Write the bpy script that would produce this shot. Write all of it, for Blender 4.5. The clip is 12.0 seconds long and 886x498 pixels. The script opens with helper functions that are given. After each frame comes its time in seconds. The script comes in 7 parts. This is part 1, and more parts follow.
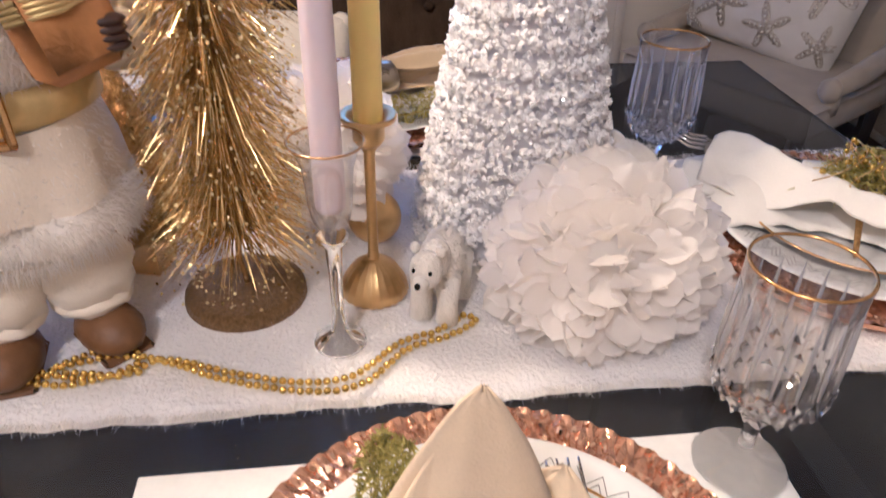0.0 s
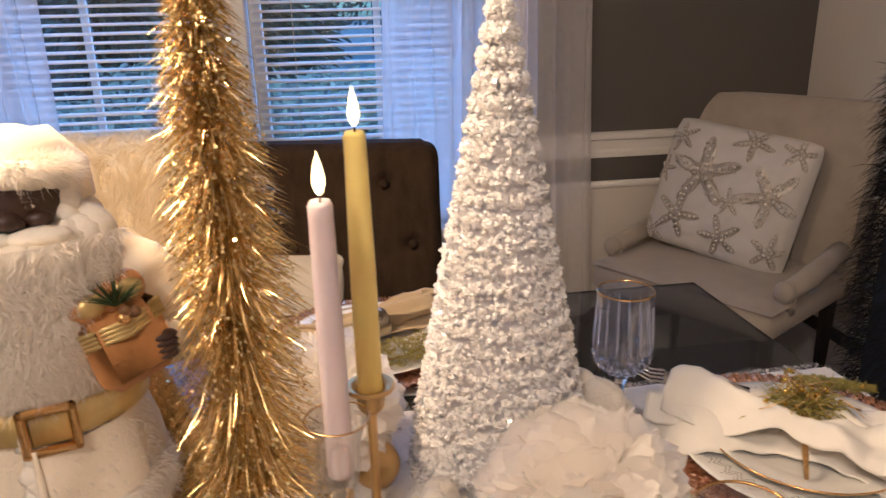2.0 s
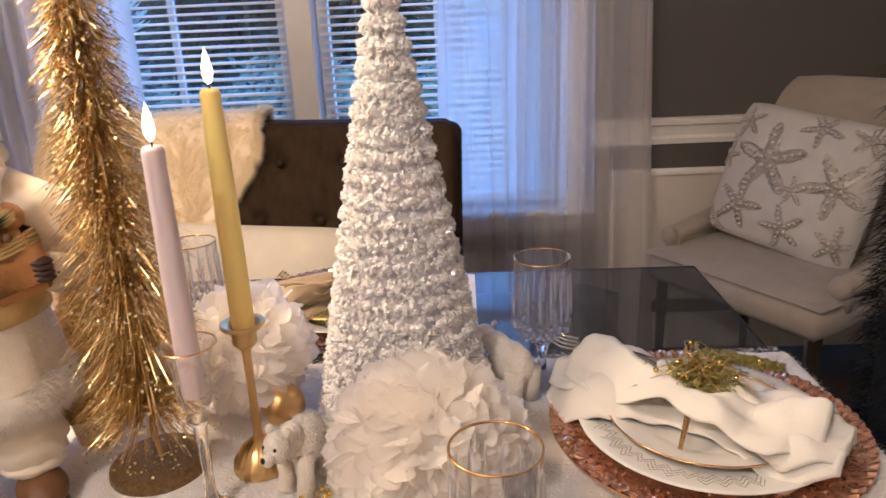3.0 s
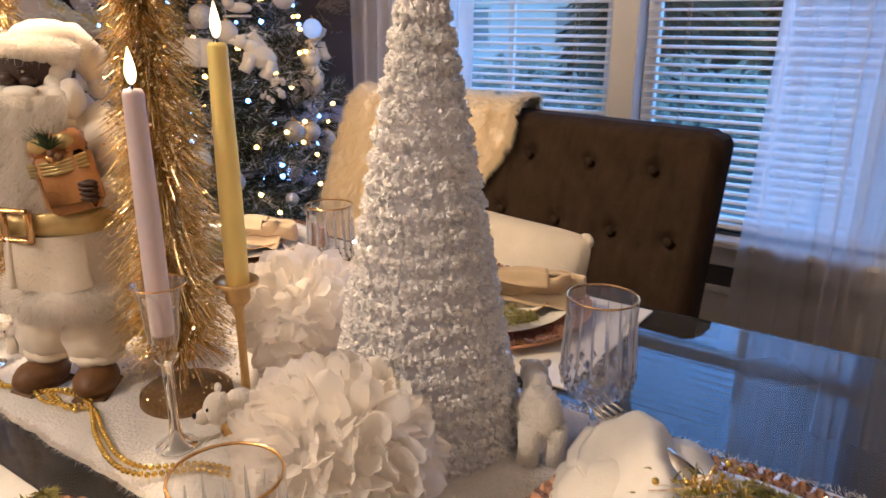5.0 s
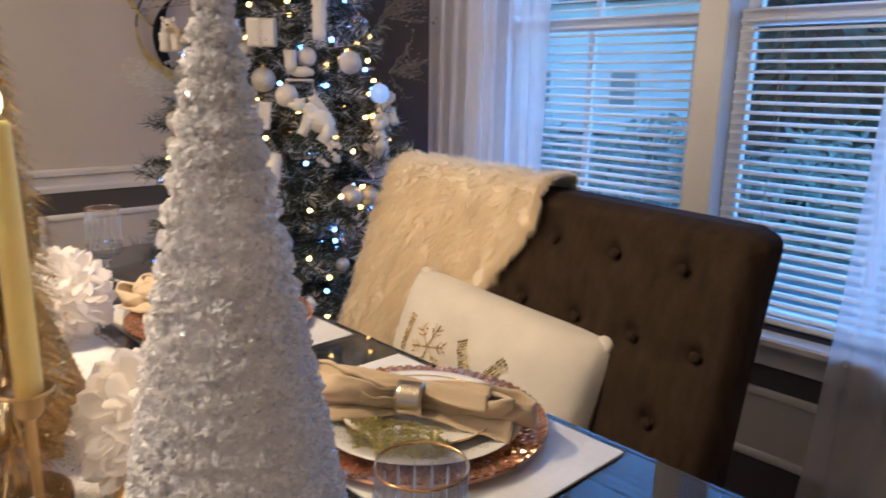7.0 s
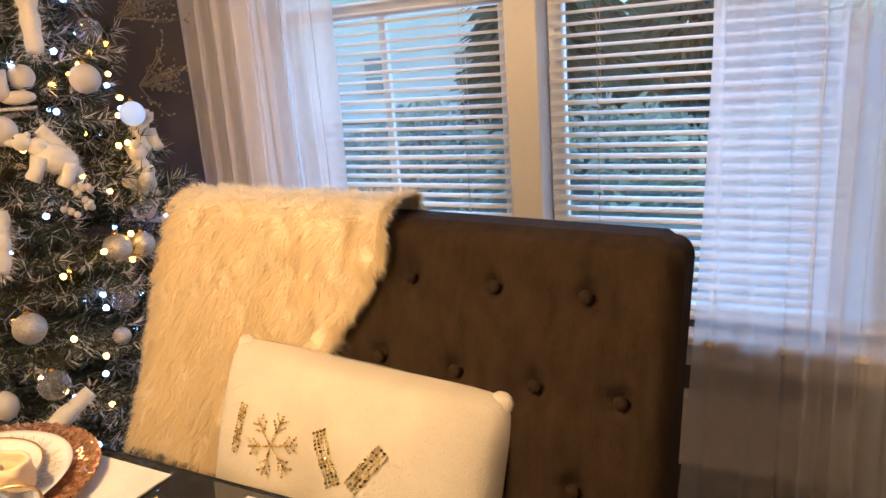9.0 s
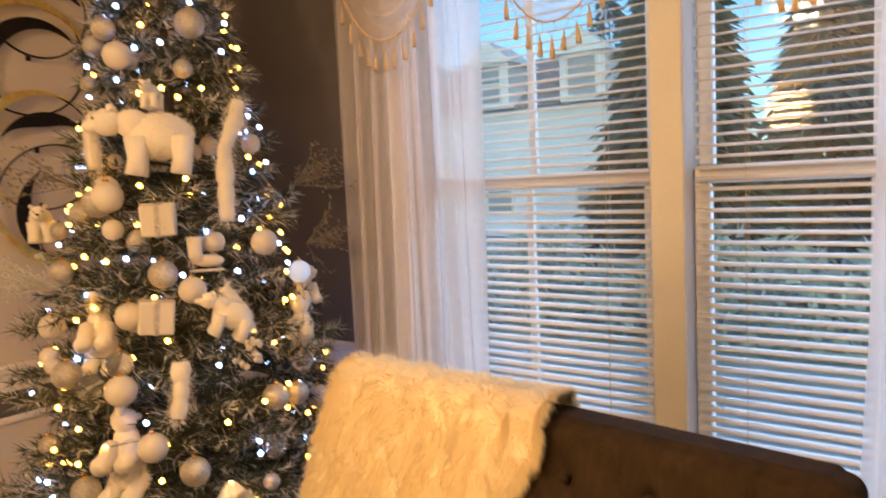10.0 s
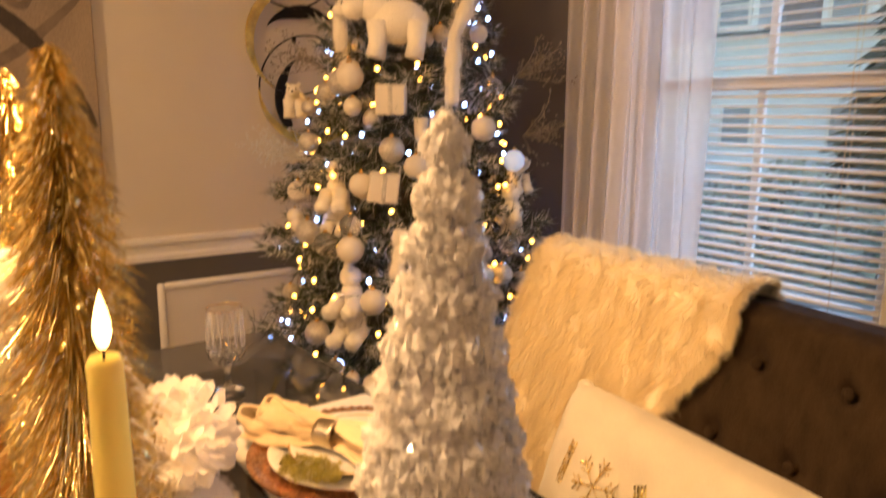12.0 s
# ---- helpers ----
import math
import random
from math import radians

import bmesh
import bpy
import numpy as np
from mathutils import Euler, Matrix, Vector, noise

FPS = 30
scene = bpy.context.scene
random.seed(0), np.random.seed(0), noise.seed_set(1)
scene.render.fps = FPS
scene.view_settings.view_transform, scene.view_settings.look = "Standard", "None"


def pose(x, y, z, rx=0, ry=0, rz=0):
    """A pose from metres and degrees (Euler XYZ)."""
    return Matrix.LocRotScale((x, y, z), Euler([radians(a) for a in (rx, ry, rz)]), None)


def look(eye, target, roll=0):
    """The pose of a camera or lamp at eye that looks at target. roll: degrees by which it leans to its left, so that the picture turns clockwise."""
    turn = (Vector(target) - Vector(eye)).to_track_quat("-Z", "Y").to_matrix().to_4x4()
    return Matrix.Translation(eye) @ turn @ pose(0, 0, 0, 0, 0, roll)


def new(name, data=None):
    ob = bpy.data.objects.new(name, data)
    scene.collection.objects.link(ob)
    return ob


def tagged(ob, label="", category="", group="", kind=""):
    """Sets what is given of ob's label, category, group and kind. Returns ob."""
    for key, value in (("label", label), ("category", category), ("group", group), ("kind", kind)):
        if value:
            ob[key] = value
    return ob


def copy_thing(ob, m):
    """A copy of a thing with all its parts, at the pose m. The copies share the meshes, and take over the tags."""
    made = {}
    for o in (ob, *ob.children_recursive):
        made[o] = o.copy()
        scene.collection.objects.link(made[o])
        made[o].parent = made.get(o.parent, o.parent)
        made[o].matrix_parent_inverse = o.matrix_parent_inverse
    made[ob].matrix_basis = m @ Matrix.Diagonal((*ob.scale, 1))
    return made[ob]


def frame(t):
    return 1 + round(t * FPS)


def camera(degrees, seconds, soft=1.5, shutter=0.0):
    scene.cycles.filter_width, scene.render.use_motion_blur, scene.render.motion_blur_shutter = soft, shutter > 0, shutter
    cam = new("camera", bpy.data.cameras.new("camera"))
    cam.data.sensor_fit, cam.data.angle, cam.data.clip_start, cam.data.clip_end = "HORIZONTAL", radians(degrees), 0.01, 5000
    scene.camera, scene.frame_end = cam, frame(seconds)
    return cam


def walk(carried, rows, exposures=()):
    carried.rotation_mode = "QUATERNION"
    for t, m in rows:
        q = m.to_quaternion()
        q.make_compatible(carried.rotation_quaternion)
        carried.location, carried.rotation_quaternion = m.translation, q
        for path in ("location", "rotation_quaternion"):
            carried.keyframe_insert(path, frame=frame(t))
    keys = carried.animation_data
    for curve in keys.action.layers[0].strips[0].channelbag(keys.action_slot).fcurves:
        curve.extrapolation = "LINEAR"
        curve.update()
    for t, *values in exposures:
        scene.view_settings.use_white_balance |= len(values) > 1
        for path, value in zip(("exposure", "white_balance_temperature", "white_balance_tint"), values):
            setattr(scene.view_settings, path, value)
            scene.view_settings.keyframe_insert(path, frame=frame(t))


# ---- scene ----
cam = camera(63.3, 12.0, shutter=0.25)
PATH = [
    (0, (0.306, -0.569, 1.147), (0.525, 1.081, 0.039), 1.4),
    (0.5, (0.281, -0.567, 1.181), (0.5, 1.207, 0.285), 0.2),
    (1, (0.25, -0.57, 1.236), (0.476, 1.277, 0.502), -1.8),
    (1.5, (0.248, -0.596, 1.251), (0.543, 1.268, 0.589), -1.7),
    (2, (0.296, -0.636, 1.246), (0.579, 1.242, 0.62), -1.4),
    (2.5, (0.455, -0.703, 1.228), (0.595, 1.192, 0.603), -1.6),
    (3, (0.541, -0.704, 1.215), (0.469, 1.192, 0.583), -2.6),
    (3.1, (0.544, -0.694, 1.213), (0.42, 1.196, 0.574), -2.6),
    (4.9, (0.863, -0.51, 1.174), (-0.186, 1.079, 0.562), -0.2),
    (5, (0.868, -0.492, 1.176), (-0.22, 1.074, 0.57), 0.1),
    (5.5, (0.835, -0.404, 1.175), (-0.462, 1.003, 0.595), 1.1),
    (6, (0.836, -0.344, 1.19), (-0.608, 0.924, 0.639), 1.8),
    (6.5, (0.922, -0.266, 1.192), (-0.621, 0.896, 0.672), 2.1),
    (7, (0.975, -0.195, 1.195), (-0.432, 1.151, 0.739), 1.2),
    (7.5, (0.951, -0.171, 1.203), (-0.186, 1.419, 0.778), -1.2),
    (7.7, (0.927, -0.143, 1.209), (-0.115, 1.51, 0.781), -2.5),
    (9.3, (0.663, 0.006, 1.218), (-0.258, 1.709, 0.72), -4.3),
    (9.5, (0.668, 0.005, 1.251), (-0.316, 1.695, 0.828), -3.8),
    (10, (0.649, -0.074, 1.376), (-0.552, 1.516, 1.201), -2.6),
    (10.5, (0.657, -0.085, 1.397), (-0.733, 1.353, 1.39), -1.3),
    (11, (0.657, -0.11, 1.42), (-0.803, 1.254, 1.515), -0.8),
    (11.5, (0.677, -0.114, 1.37), (-0.85, 1.179, 1.379), -0.7),
    (12, (0.71, -0.121, 1.283), (-0.884, 1.03, 0.916), 0.5),
]
walk(cam, [(t, look(eye, target, roll)) for t, eye, target, roll in PATH],
     exposures=[(0.0, 0.22, 4000, 10), (0.5, 0.14, 3980, 9), (1.0, 0.03, 4120, 8), (1.5, -0.02, 4600, 8), (2.5, 0.03, 4520, 7), (3.0, 0.14, 4420, 7), (5.0, 0.03, 4600, 6), (5.5, -0.04, 4900, 5), (6.5, 0.02, 4700, 5), (7.0, 0.02, 4300, 2), (7.5, 0.20, 4680, 1),
                (9.5, 0.45, 6200, 5), (10.0, 0.30, 6950, 6), (10.5, 0.30, 7950, 8), (11.0, 0.28, 8000, 8), (11.5, 0.26, 6800, 7), (12.0, 0.20, 7200, 9)])

# ---- world and light ----
world = bpy.data.worlds.new("world")
scene.world = world
world.use_nodes = True
wn = world.node_tree.nodes
sky = wn.new("ShaderNodeTexSky")
sky.sky_type = "NISHITA"
sky.sun_disc = False
sky.sun_elevation, sky.sun_rotation = radians(14), radians(150)
wn["Background"].inputs["Strength"].default_value = 0.19
tint = wn.new("ShaderNodeMix")
tint.data_type, tint.blend_type = "RGBA", "MULTIPLY"
tint.inputs[0].default_value = 1.0
tint.inputs[7].default_value = (0.46, 0.82, 1.22, 1)
world.node_tree.links.new(sky.outputs["Color"], tint.inputs[6])
world.node_tree.links.new(tint.outputs[2], wn["Background"].inputs["Color"])

sun_data = bpy.data.lights.new("sun", "SUN")
sun_data.energy, sun_data.angle, sun_data.color = 0.25, radians(12), (1.0, 0.93, 0.85)
sun = new("sun", sun_data)
sun.matrix_world = look((0, 0, 8), (-3.0, 5.0, 0))

bulb_data = bpy.data.lights.new("chandelier_bulb", "POINT")
bulb_data.energy, bulb_data.color, bulb_data.shadow_soft_size = 60, (1.0, 0.57, 0.24), 0.08
bulb = new("chandelier_bulb", bulb_data)
bulb.location = (-0.10, -0.03, 1.67)

# assumed room light, out of view, added to brighten the camera-facing sides
room_data = bpy.data.lights.new("unseen_room_bulb", "POINT")
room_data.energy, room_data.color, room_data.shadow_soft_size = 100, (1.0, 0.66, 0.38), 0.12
room = new("unseen_room_bulb", room_data)
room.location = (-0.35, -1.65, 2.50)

day_data = bpy.data.lights.new("window_daylight", "AREA")
day_data.shape, day_data.size, day_data.size_y = "RECTANGLE", 1.5, 1.5
day_data.energy, day_data.color = 19, (0.40, 0.60, 1.0)
day = new("window_daylight", day_data)
day.matrix_world = look((0.02, 1.86, 1.3), (0.02, 0.0, 1.2))

# ---- geometry helpers ----


class Geo:
    """Collects vertices and faces, with a material slot for each face."""

    def __init__(self):
        self.v, self.f, self.m = [], [], []

    def add(self, verts, faces, m=0, M=None):
        n = len(self.v)
        if M is not None:
            verts = [M @ Vector(p) for p in verts]
        self.v += [tuple(p) for p in verts]
        self.f += [tuple(i + n for i in fc) for fc in faces]
        self.m += [m] * len(faces)
        return self

    def mesh(self, name, mats, smooth=True, fix=True):
        me = bpy.data.meshes.new(name)
        me.from_pydata(self.v, [], self.f)
        for mt in (mats if isinstance(mats, (list, tuple)) else [mats]):
            me.materials.append(mt)
        if len(me.materials) > 1:
            me.polygons.foreach_set("material_index", self.m)
        if fix:
            bm = bmesh.new()
            bm.from_mesh(me)
            bmesh.ops.recalc_face_normals(bm, faces=bm.faces)
            bm.to_mesh(me)
            bm.free()
        me.polygons.foreach_set("use_smooth", [smooth] * len(me.polygons))
        me.update()
        return me


def box(g, c, s, b=0.003, m=0, M=None):
    """A box with chamfered edges: centre, size, chamfer."""
    h = [k / 2 for k in s]
    b = min(b, min(h) * 0.9)
    idx, vs, fs = {}, [], []
    signs = [(a, d, e) for a in (-1, 1) for d in (-1, 1) for e in (-1, 1)]
    for sg in signs:
        for ax in range(3):
            idx[sg, ax] = len(vs)
            vs.append([c[k] + sg[k] * (h[k] if k == ax else h[k] - b) for k in range(3)])
    for ax in range(3):
        o1, o2 = [k for k in range(3) if k != ax]
        for sg in (-1, 1):
            loop = []
            for p, q in ((-1, -1), (1, -1), (1, 1), (-1, 1)):
                t = [0, 0, 0]
                t[ax], t[o1], t[o2] = sg, p, q
                loop.append(idx[tuple(t), ax])
            fs.append(loop)
        for p in (-1, 1):
            for q in (-1, 1):
                t, u = [0, 0, 0], [0, 0, 0]
                t[ax], t[o1], t[o2] = -1, p, q
                u[ax], u[o1], u[o2] = 1, p, q
                t, u = tuple(t), tuple(u)
                fs.append([idx[t, o1], idx[u, o1], idx[u, o2], idx[t, o2]])
    for sg in signs:
        fs.append([idx[sg, 0], idx[sg, 1], idx[sg, 2]])
    return g.add(vs, fs, m, M)


def lathe(g, prof, seg=24, m=0, M=None, wob=None):
    """A turned form from (radius, height) pairs; wob(angle, k) scales the radius."""
    vs, fs, rings = [], [], []
    for k, (r, z) in enumerate(prof):
        if r < 1e-5:
            rings.append([len(vs)] * seg)
            vs.append((0, 0, z))
        else:
            rings.append(list(range(len(vs), len(vs) + seg)))
            for i in range(seg):
                a = 2 * math.pi * i / seg
                q = r * (wob(a, k) if wob else 1)
                vs.append((q * math.cos(a), q * math.sin(a), z))
    for A, B in zip(rings, rings[1:]):
        for i in range(seg):
            j = (i + 1) % seg
            fc = [A[i], A[j], B[j], B[i]]
            fc = [x for n, x in enumerate(fc) if x not in fc[:n]]
            if len(fc) > 2:
                fs.append(fc)
    return g.add(vs, fs, m, M)


def tube(g, pts, rad, seg=8, m=0, M=None, cap=True):
    """A round tube through points; rad is one radius or one for each point."""
    pts = [Vector(p) for p in pts]
    n = len(pts)
    rads = rad if isinstance(rad, (list, tuple)) else [rad] * n
    vs, fs, side = [], [], None
    for k, p in enumerate(pts):
        d = (pts[min(k + 1, n - 1)] - pts[max(k - 1, 0)])
        d = d.normalized() if d.length > 1e-9 else Vector((0, 0, 1))
        if side is None:
            side = d.orthogonal().normalized()
        side = (side - d * side.dot(d))
        side = side.normalized() if side.length > 1e-6 else d.orthogonal().normalized()
        up = d.cross(side)
        for i in range(seg):
            a = 2 * math.pi * i / seg
            vs.append(p + (side * math.cos(a) + up * math.sin(a)) * rads[k])
    for k in range(n - 1):
        for i in range(seg):
            j = (i + 1) % seg
            fs.append((k * seg + i, k * seg + j, (k + 1) * seg + j, (k + 1) * seg + i))
    if cap:
        fs += [tuple(range(seg))[::-1], tuple(range((n - 1) * seg, n * seg))]
    return g.add(vs, fs, m, M)


def sheet(g, fn, nu, nv, m=0, M=None, wrap=False):
    """A grid from fn(u, v), u and v from 0 to 1."""
    vs = [fn(i / nu, j / nv) for j in range(nv + 1) for i in range(nu + (0 if wrap else 1))]
    w = nu if wrap else nu + 1
    fs = [(j * w + i, j * w + (i + 1) % w, (j + 1) * w + (i + 1) % w, (j + 1) * w + i) for j in range(nv) for i in range(nu)]
    return g.add(vs, fs, m, M)


def blob(g, c, r, seg=14, m=0, M=None, lump=0.0, freq=3.0, seed=0):
    """A rounded lump with half axes r and an uneven skin."""
    c = Vector(c)
    rr = r if isinstance(r, (list, tuple)) else (r, r, r)

    def fn(u, v):
        a, b = u * 2 * math.pi, v * math.pi
        d = Vector((math.cos(a) * math.sin(b), math.sin(a) * math.sin(b), math.cos(b)))
        k = 1 + lump * noise.noise(d * freq + Vector((seed * 3.7, 0, 0)))
        return c + Vector((d.x * rr[0], d.y * rr[1], d.z * rr[2])) * k
    return sheet(g, fn, seg, max(6, seg * 2 // 3), m, M, wrap=True)


def strand(g, p, d, length, width, droop=0.0, m=0, segs=2):
    """One thin tapering blade that bends down by droop."""
    p, d = Vector(p), Vector(d).normalized()
    side = d.cross(Vector((random.uniform(-1, 1), random.uniform(-1, 1), random.uniform(-1, 1))))
    side = side.normalized() * width / 2 if side.length > 1e-6 else Vector((width / 2, 0, 0))
    vs = []
    for k in range(segs):
        t = k / segs
        q = p + d * length * t - Vector((0, 0, droop * length * t * t))
        vs += [q - side * (1 - 0.5 * t), q + side * (1 - 0.5 * t)]
    vs.append(p + d * length - Vector((0, 0, droop * length)))
    fs = [(2 * k, 2 * k + 1, 2 * k + 3, 2 * k + 2) for k in range(segs - 1)] + [(2 * segs - 2, 2 * segs - 1, 2 * segs)]
    g.add(vs, fs, m)


def fur_on(g, fn, count, length, width, droop=0.3, jitter=0.6, m=0, segs=2):
    """Fur over a skin fn(u, v)."""
    e = 0.004
    for _ in range(count):
        u, v = random.uniform(0.002, 0.995), random.uniform(0.002, 0.995)
        p = Vector(fn(u, v))
        n = (Vector(fn(u + e, v)) - p).cross(Vector(fn(u, v + e)) - p)
        if n.length < 1e-12:
            continue
        n.normalize()
        d = n + Vector((random.gauss(0, 1), random.gauss(0, 1), random.gauss(0, 1))) * jitter * 0.6
        strand(g, p, d, length * random.uniform(0.5, 1.2), width, droop, m, segs)


def part(name, geo, material, parent, label="", smooth=True, fix=True):
    """One mesh under a thing or under a part."""
    me = geo.mesh(name, material, smooth, fix) if isinstance(geo, Geo) else geo
    ob = new(name, me)
    ob.parent = parent
    return tagged(ob, label)


def thing(name, at, label, category, group="", kind="", m=None):
    """A top-level Empty at a thing's base."""
    ob = new(name)
    ob.empty_display_size = 0.02
    ob.matrix_world = m if m is not None else Matrix.Translation(at)
    return tagged(ob, label, category, group, kind)


def solid(name, geo, material, label, category, group="", kind="", at=(0, 0, 0), m=None, smooth=True, fix=True):
    """A top-level thing of one mesh."""
    me = geo.mesh(name, material, smooth, fix) if isinstance(geo, Geo) else geo
    ob = new(name, me)
    ob.matrix_world = m if m is not None else Matrix.Translation(at)
    return tagged(ob, label, category, group, kind)


# ---- materials ----


def mat(name, col, rough=0.5, metal=0.0, var=0.12, scale=12.0, bump=0.15, bscale=150.0, trans=0.0, sheen=0.0, coat=0.0,
        sss=0.0, emit=0.0, ecol=None, ior=1.45, dist=0.002, rand=0.0, stretch=(1, 1, 1), island=0.0, alpha=1.0):
    """A procedural surface: two scales of colour change, roughness change and fine relief."""
    mt = bpy.data.materials.new(name)
    mt.use_nodes = True
    nt = mt.node_tree
    N, L = nt.nodes, nt.links
    b = N["Principled BSDF"]
    tc = N.new("ShaderNodeTexCoord")
    mp = N.new("ShaderNodeMapping")
    mp.inputs["Scale"].default_value = stretch
    L.new(tc.outputs["Object"], mp.inputs["Vector"])
    n1 = N.new("ShaderNodeTexNoise")
    n1.inputs["Scale"].default_value, n1.inputs["Detail"].default_value = scale, 5
    n2 = N.new("ShaderNodeTexNoise")
    n2.inputs["Scale"].default_value, n2.inputs["Detail"].default_value = bscale, 3
    L.new(mp.outputs[0], n1.inputs["Vector"])
    L.new(mp.outputs[0], n2.inputs["Vector"])
    add = N.new("ShaderNodeMath")
    add.operation = "MULTIPLY_ADD"
    add.inputs[1].default_value = 0.4
    L.new(n2.outputs["Fac"], add.inputs[0])
    L.new(n1.outputs["Fac"], add.inputs[2])
    last = add.outputs[0]
    if rand or island:
        info = N.new("ShaderNodeObjectInfo") if rand else N.new("ShaderNodeNewGeometry")
        ad2 = N.new("ShaderNodeMath")
        ad2.operation = "MULTIPLY_ADD"
        ad2.inputs[1].default_value = rand or island
        L.new(info.outputs["Random" if rand else "Random Per Island"], ad2.inputs[0])
        L.new(last, ad2.inputs[2])
        last = ad2.outputs[0]
    rmp = N.new("ShaderNodeValToRGB")
    lo, hi = rmp.color_ramp.elements
    lo.position, hi.position = 0.45, 0.95 + (rand or island)
    lo.color = (*[max(0, c * (1 - var)) for c in col], 1)
    hi.color = (*[min(1, c * (1 + var)) for c in col], 1)
    L.new(last, rmp.inputs["Fac"])
    L.new(rmp.outputs["Color"], b.inputs["Base Color"])
    rr = N.new("ShaderNodeMapRange")
    rr.inputs["To Min"].default_value, rr.inputs["To Max"].default_value = max(0.02, rough * 0.8), min(1, rough * 1.2)
    L.new(n1.outputs["Fac"], rr.inputs["Value"])
    L.new(rr.outputs[0], b.inputs["Roughness"])
    b.inputs["Metallic"].default_value = metal
    b.inputs["Transmission Weight"].default_value = trans
    b.inputs["IOR"].default_value = ior
    b.inputs["Sheen Weight"].default_value = sheen
    b.inputs["Coat Weight"].default_value = coat
    b.inputs["Alpha"].default_value = alpha
    if sss:
        b.inputs["Subsurface Weight"].default_value = sss
        b.inputs["Subsurface Radius"].default_value = (0.012, 0.009, 0.006)
        b.inputs["Subsurface Scale"].default_value = 1.0
    if emit:
        b.inputs["Emission Color"].default_value = (*(ecol or col), 1)
        b.inputs["Emission Strength"].default_value = emit
    if bump:
        bp = N.new("ShaderNodeBump")
        bp.inputs["Strength"].default_value, bp.inputs["Distance"].default_value = bump, dist
        L.new(n2.outputs["Fac"], bp.inputs["Height"])
        L.new(bp.outputs["Normal"], b.inputs["Normal"])
    return mt


def sheer(name, col, clear=0.35, through_light=0.5):
    """Thin woven cloth: part lets light through, part scatters it."""
    mt = bpy.data.materials.new(name)
    mt.use_nodes = True
    nt = mt.node_tree
    N, L = nt.nodes, nt.links
    N.remove(N["Principled BSDF"])
    out = N["Material Output"]
    df, tl, tr = N.new("ShaderNodeBsdfDiffuse"), N.new("ShaderNodeBsdfTranslucent"), N.new("ShaderNodeBsdfTransparent")
    df.inputs["Color"].default_value = (*col, 1)
    tl.inputs["Color"].default_value = (*col, 1)
    m1, m2 = N.new("ShaderNodeMixShader"), N.new("ShaderNodeMixShader")
    m1.inputs[0].default_value = through_light
    tc, nz, mr = N.new("ShaderNodeTexCoord"), N.new("ShaderNodeTexNoise"), N.new("ShaderNodeMapRange")
    nz.inputs["Scale"].default_value = 40
    mr.inputs["To Min"].default_value, mr.inputs["To Max"].default_value = clear * 0.92, clear * 1.08
    L.new(tc.outputs["Object"], nz.inputs["Vector"])
    L.new(nz.outputs["Fac"], mr.inputs["Value"])
    L.new(mr.outputs[0], m2.inputs[0])
    L.new(df.outputs[0], m1.inputs[1])
    L.new(tl.outputs[0], m1.inputs[2])
    L.new(m1.outputs[0], m2.inputs[1])
    L.new(tr.outputs[0], m2.inputs[2])
    L.new(m2.outputs[0], out.inputs["Surface"])
    return mt


def thin_glass(name, tint=0.96, haze=0.0, base=0.06):
    """Thin clear glass: seen straight through, with mirror gloss that grows at grazing angles."""
    mt = bpy.data.materials.new(name)
    mt.use_nodes = True
    nt = mt.node_tree
    N, L = nt.nodes, nt.links
    N.remove(N["Principled BSDF"])
    tr, gl, fr, mx = N.new("ShaderNodeBsdfTransparent"), N.new("ShaderNodeBsdfGlossy"), N.new("ShaderNodeLayerWeight"), N.new("ShaderNodeMixShader")
    pw, rg = N.new("ShaderNodeMath"), N.new("ShaderNodeMapRange")
    pw.operation = "POWER"
    pw.inputs[1].default_value = 1.8
    rg.inputs["To Min"].default_value, rg.inputs["To Max"].default_value = base, 0.85
    tr.inputs["Color"].default_value = (tint, tint, tint, 1)
    gl.inputs["Roughness"].default_value = 0.05
    tc, nz, bp = N.new("ShaderNodeTexCoord"), N.new("ShaderNodeTexNoise"), N.new("ShaderNodeBump")
    nz.inputs["Scale"].default_value = 60
    bp.inputs["Strength"].default_value, bp.inputs["Distance"].default_value = 0.15, 0.002
    L.new(tc.outputs["Object"], nz.inputs["Vector"])
    L.new(nz.outputs["Fac"], bp.inputs["Height"])
    L.new(bp.outputs["Normal"], gl.inputs["Normal"])
    L.new(fr.outputs["Facing"], pw.inputs[0])
    L.new(pw.outputs[0], rg.inputs["Value"])
    L.new(rg.outputs[0], mx.inputs[0])
    L.new(tr.outputs[0], mx.inputs[1])
    L.new(gl.outputs[0], mx.inputs[2])
    last = mx.outputs[0]
    # milky white mixed in so the clear glass reads brighter
    if haze:
        hz, mh = N.new("ShaderNodeBsdfTranslucent"), N.new("ShaderNodeMixShader")
        hz.inputs["Color"].default_value = (0.95, 0.95, 0.97, 1)
        mh.inputs[0].default_value = haze
        L.new(last, mh.inputs[1])
        L.new(hz.outputs[0], mh.inputs[2])
        last = mh.outputs[0]
    L.new(last, N["Material Output"].inputs["Surface"])
    return mt


def lit(name, col, strength):
    """A surface that gives off light."""
    mt = bpy.data.materials.new(name)
    mt.use_nodes = True
    b = mt.node_tree.nodes["Principled BSDF"]
    b.inputs["Base Color"].default_value = (*col, 1)
    b.inputs["Emission Color"].default_value = (*col, 1)
    b.inputs["Emission Strength"].default_value = strength
    return mt


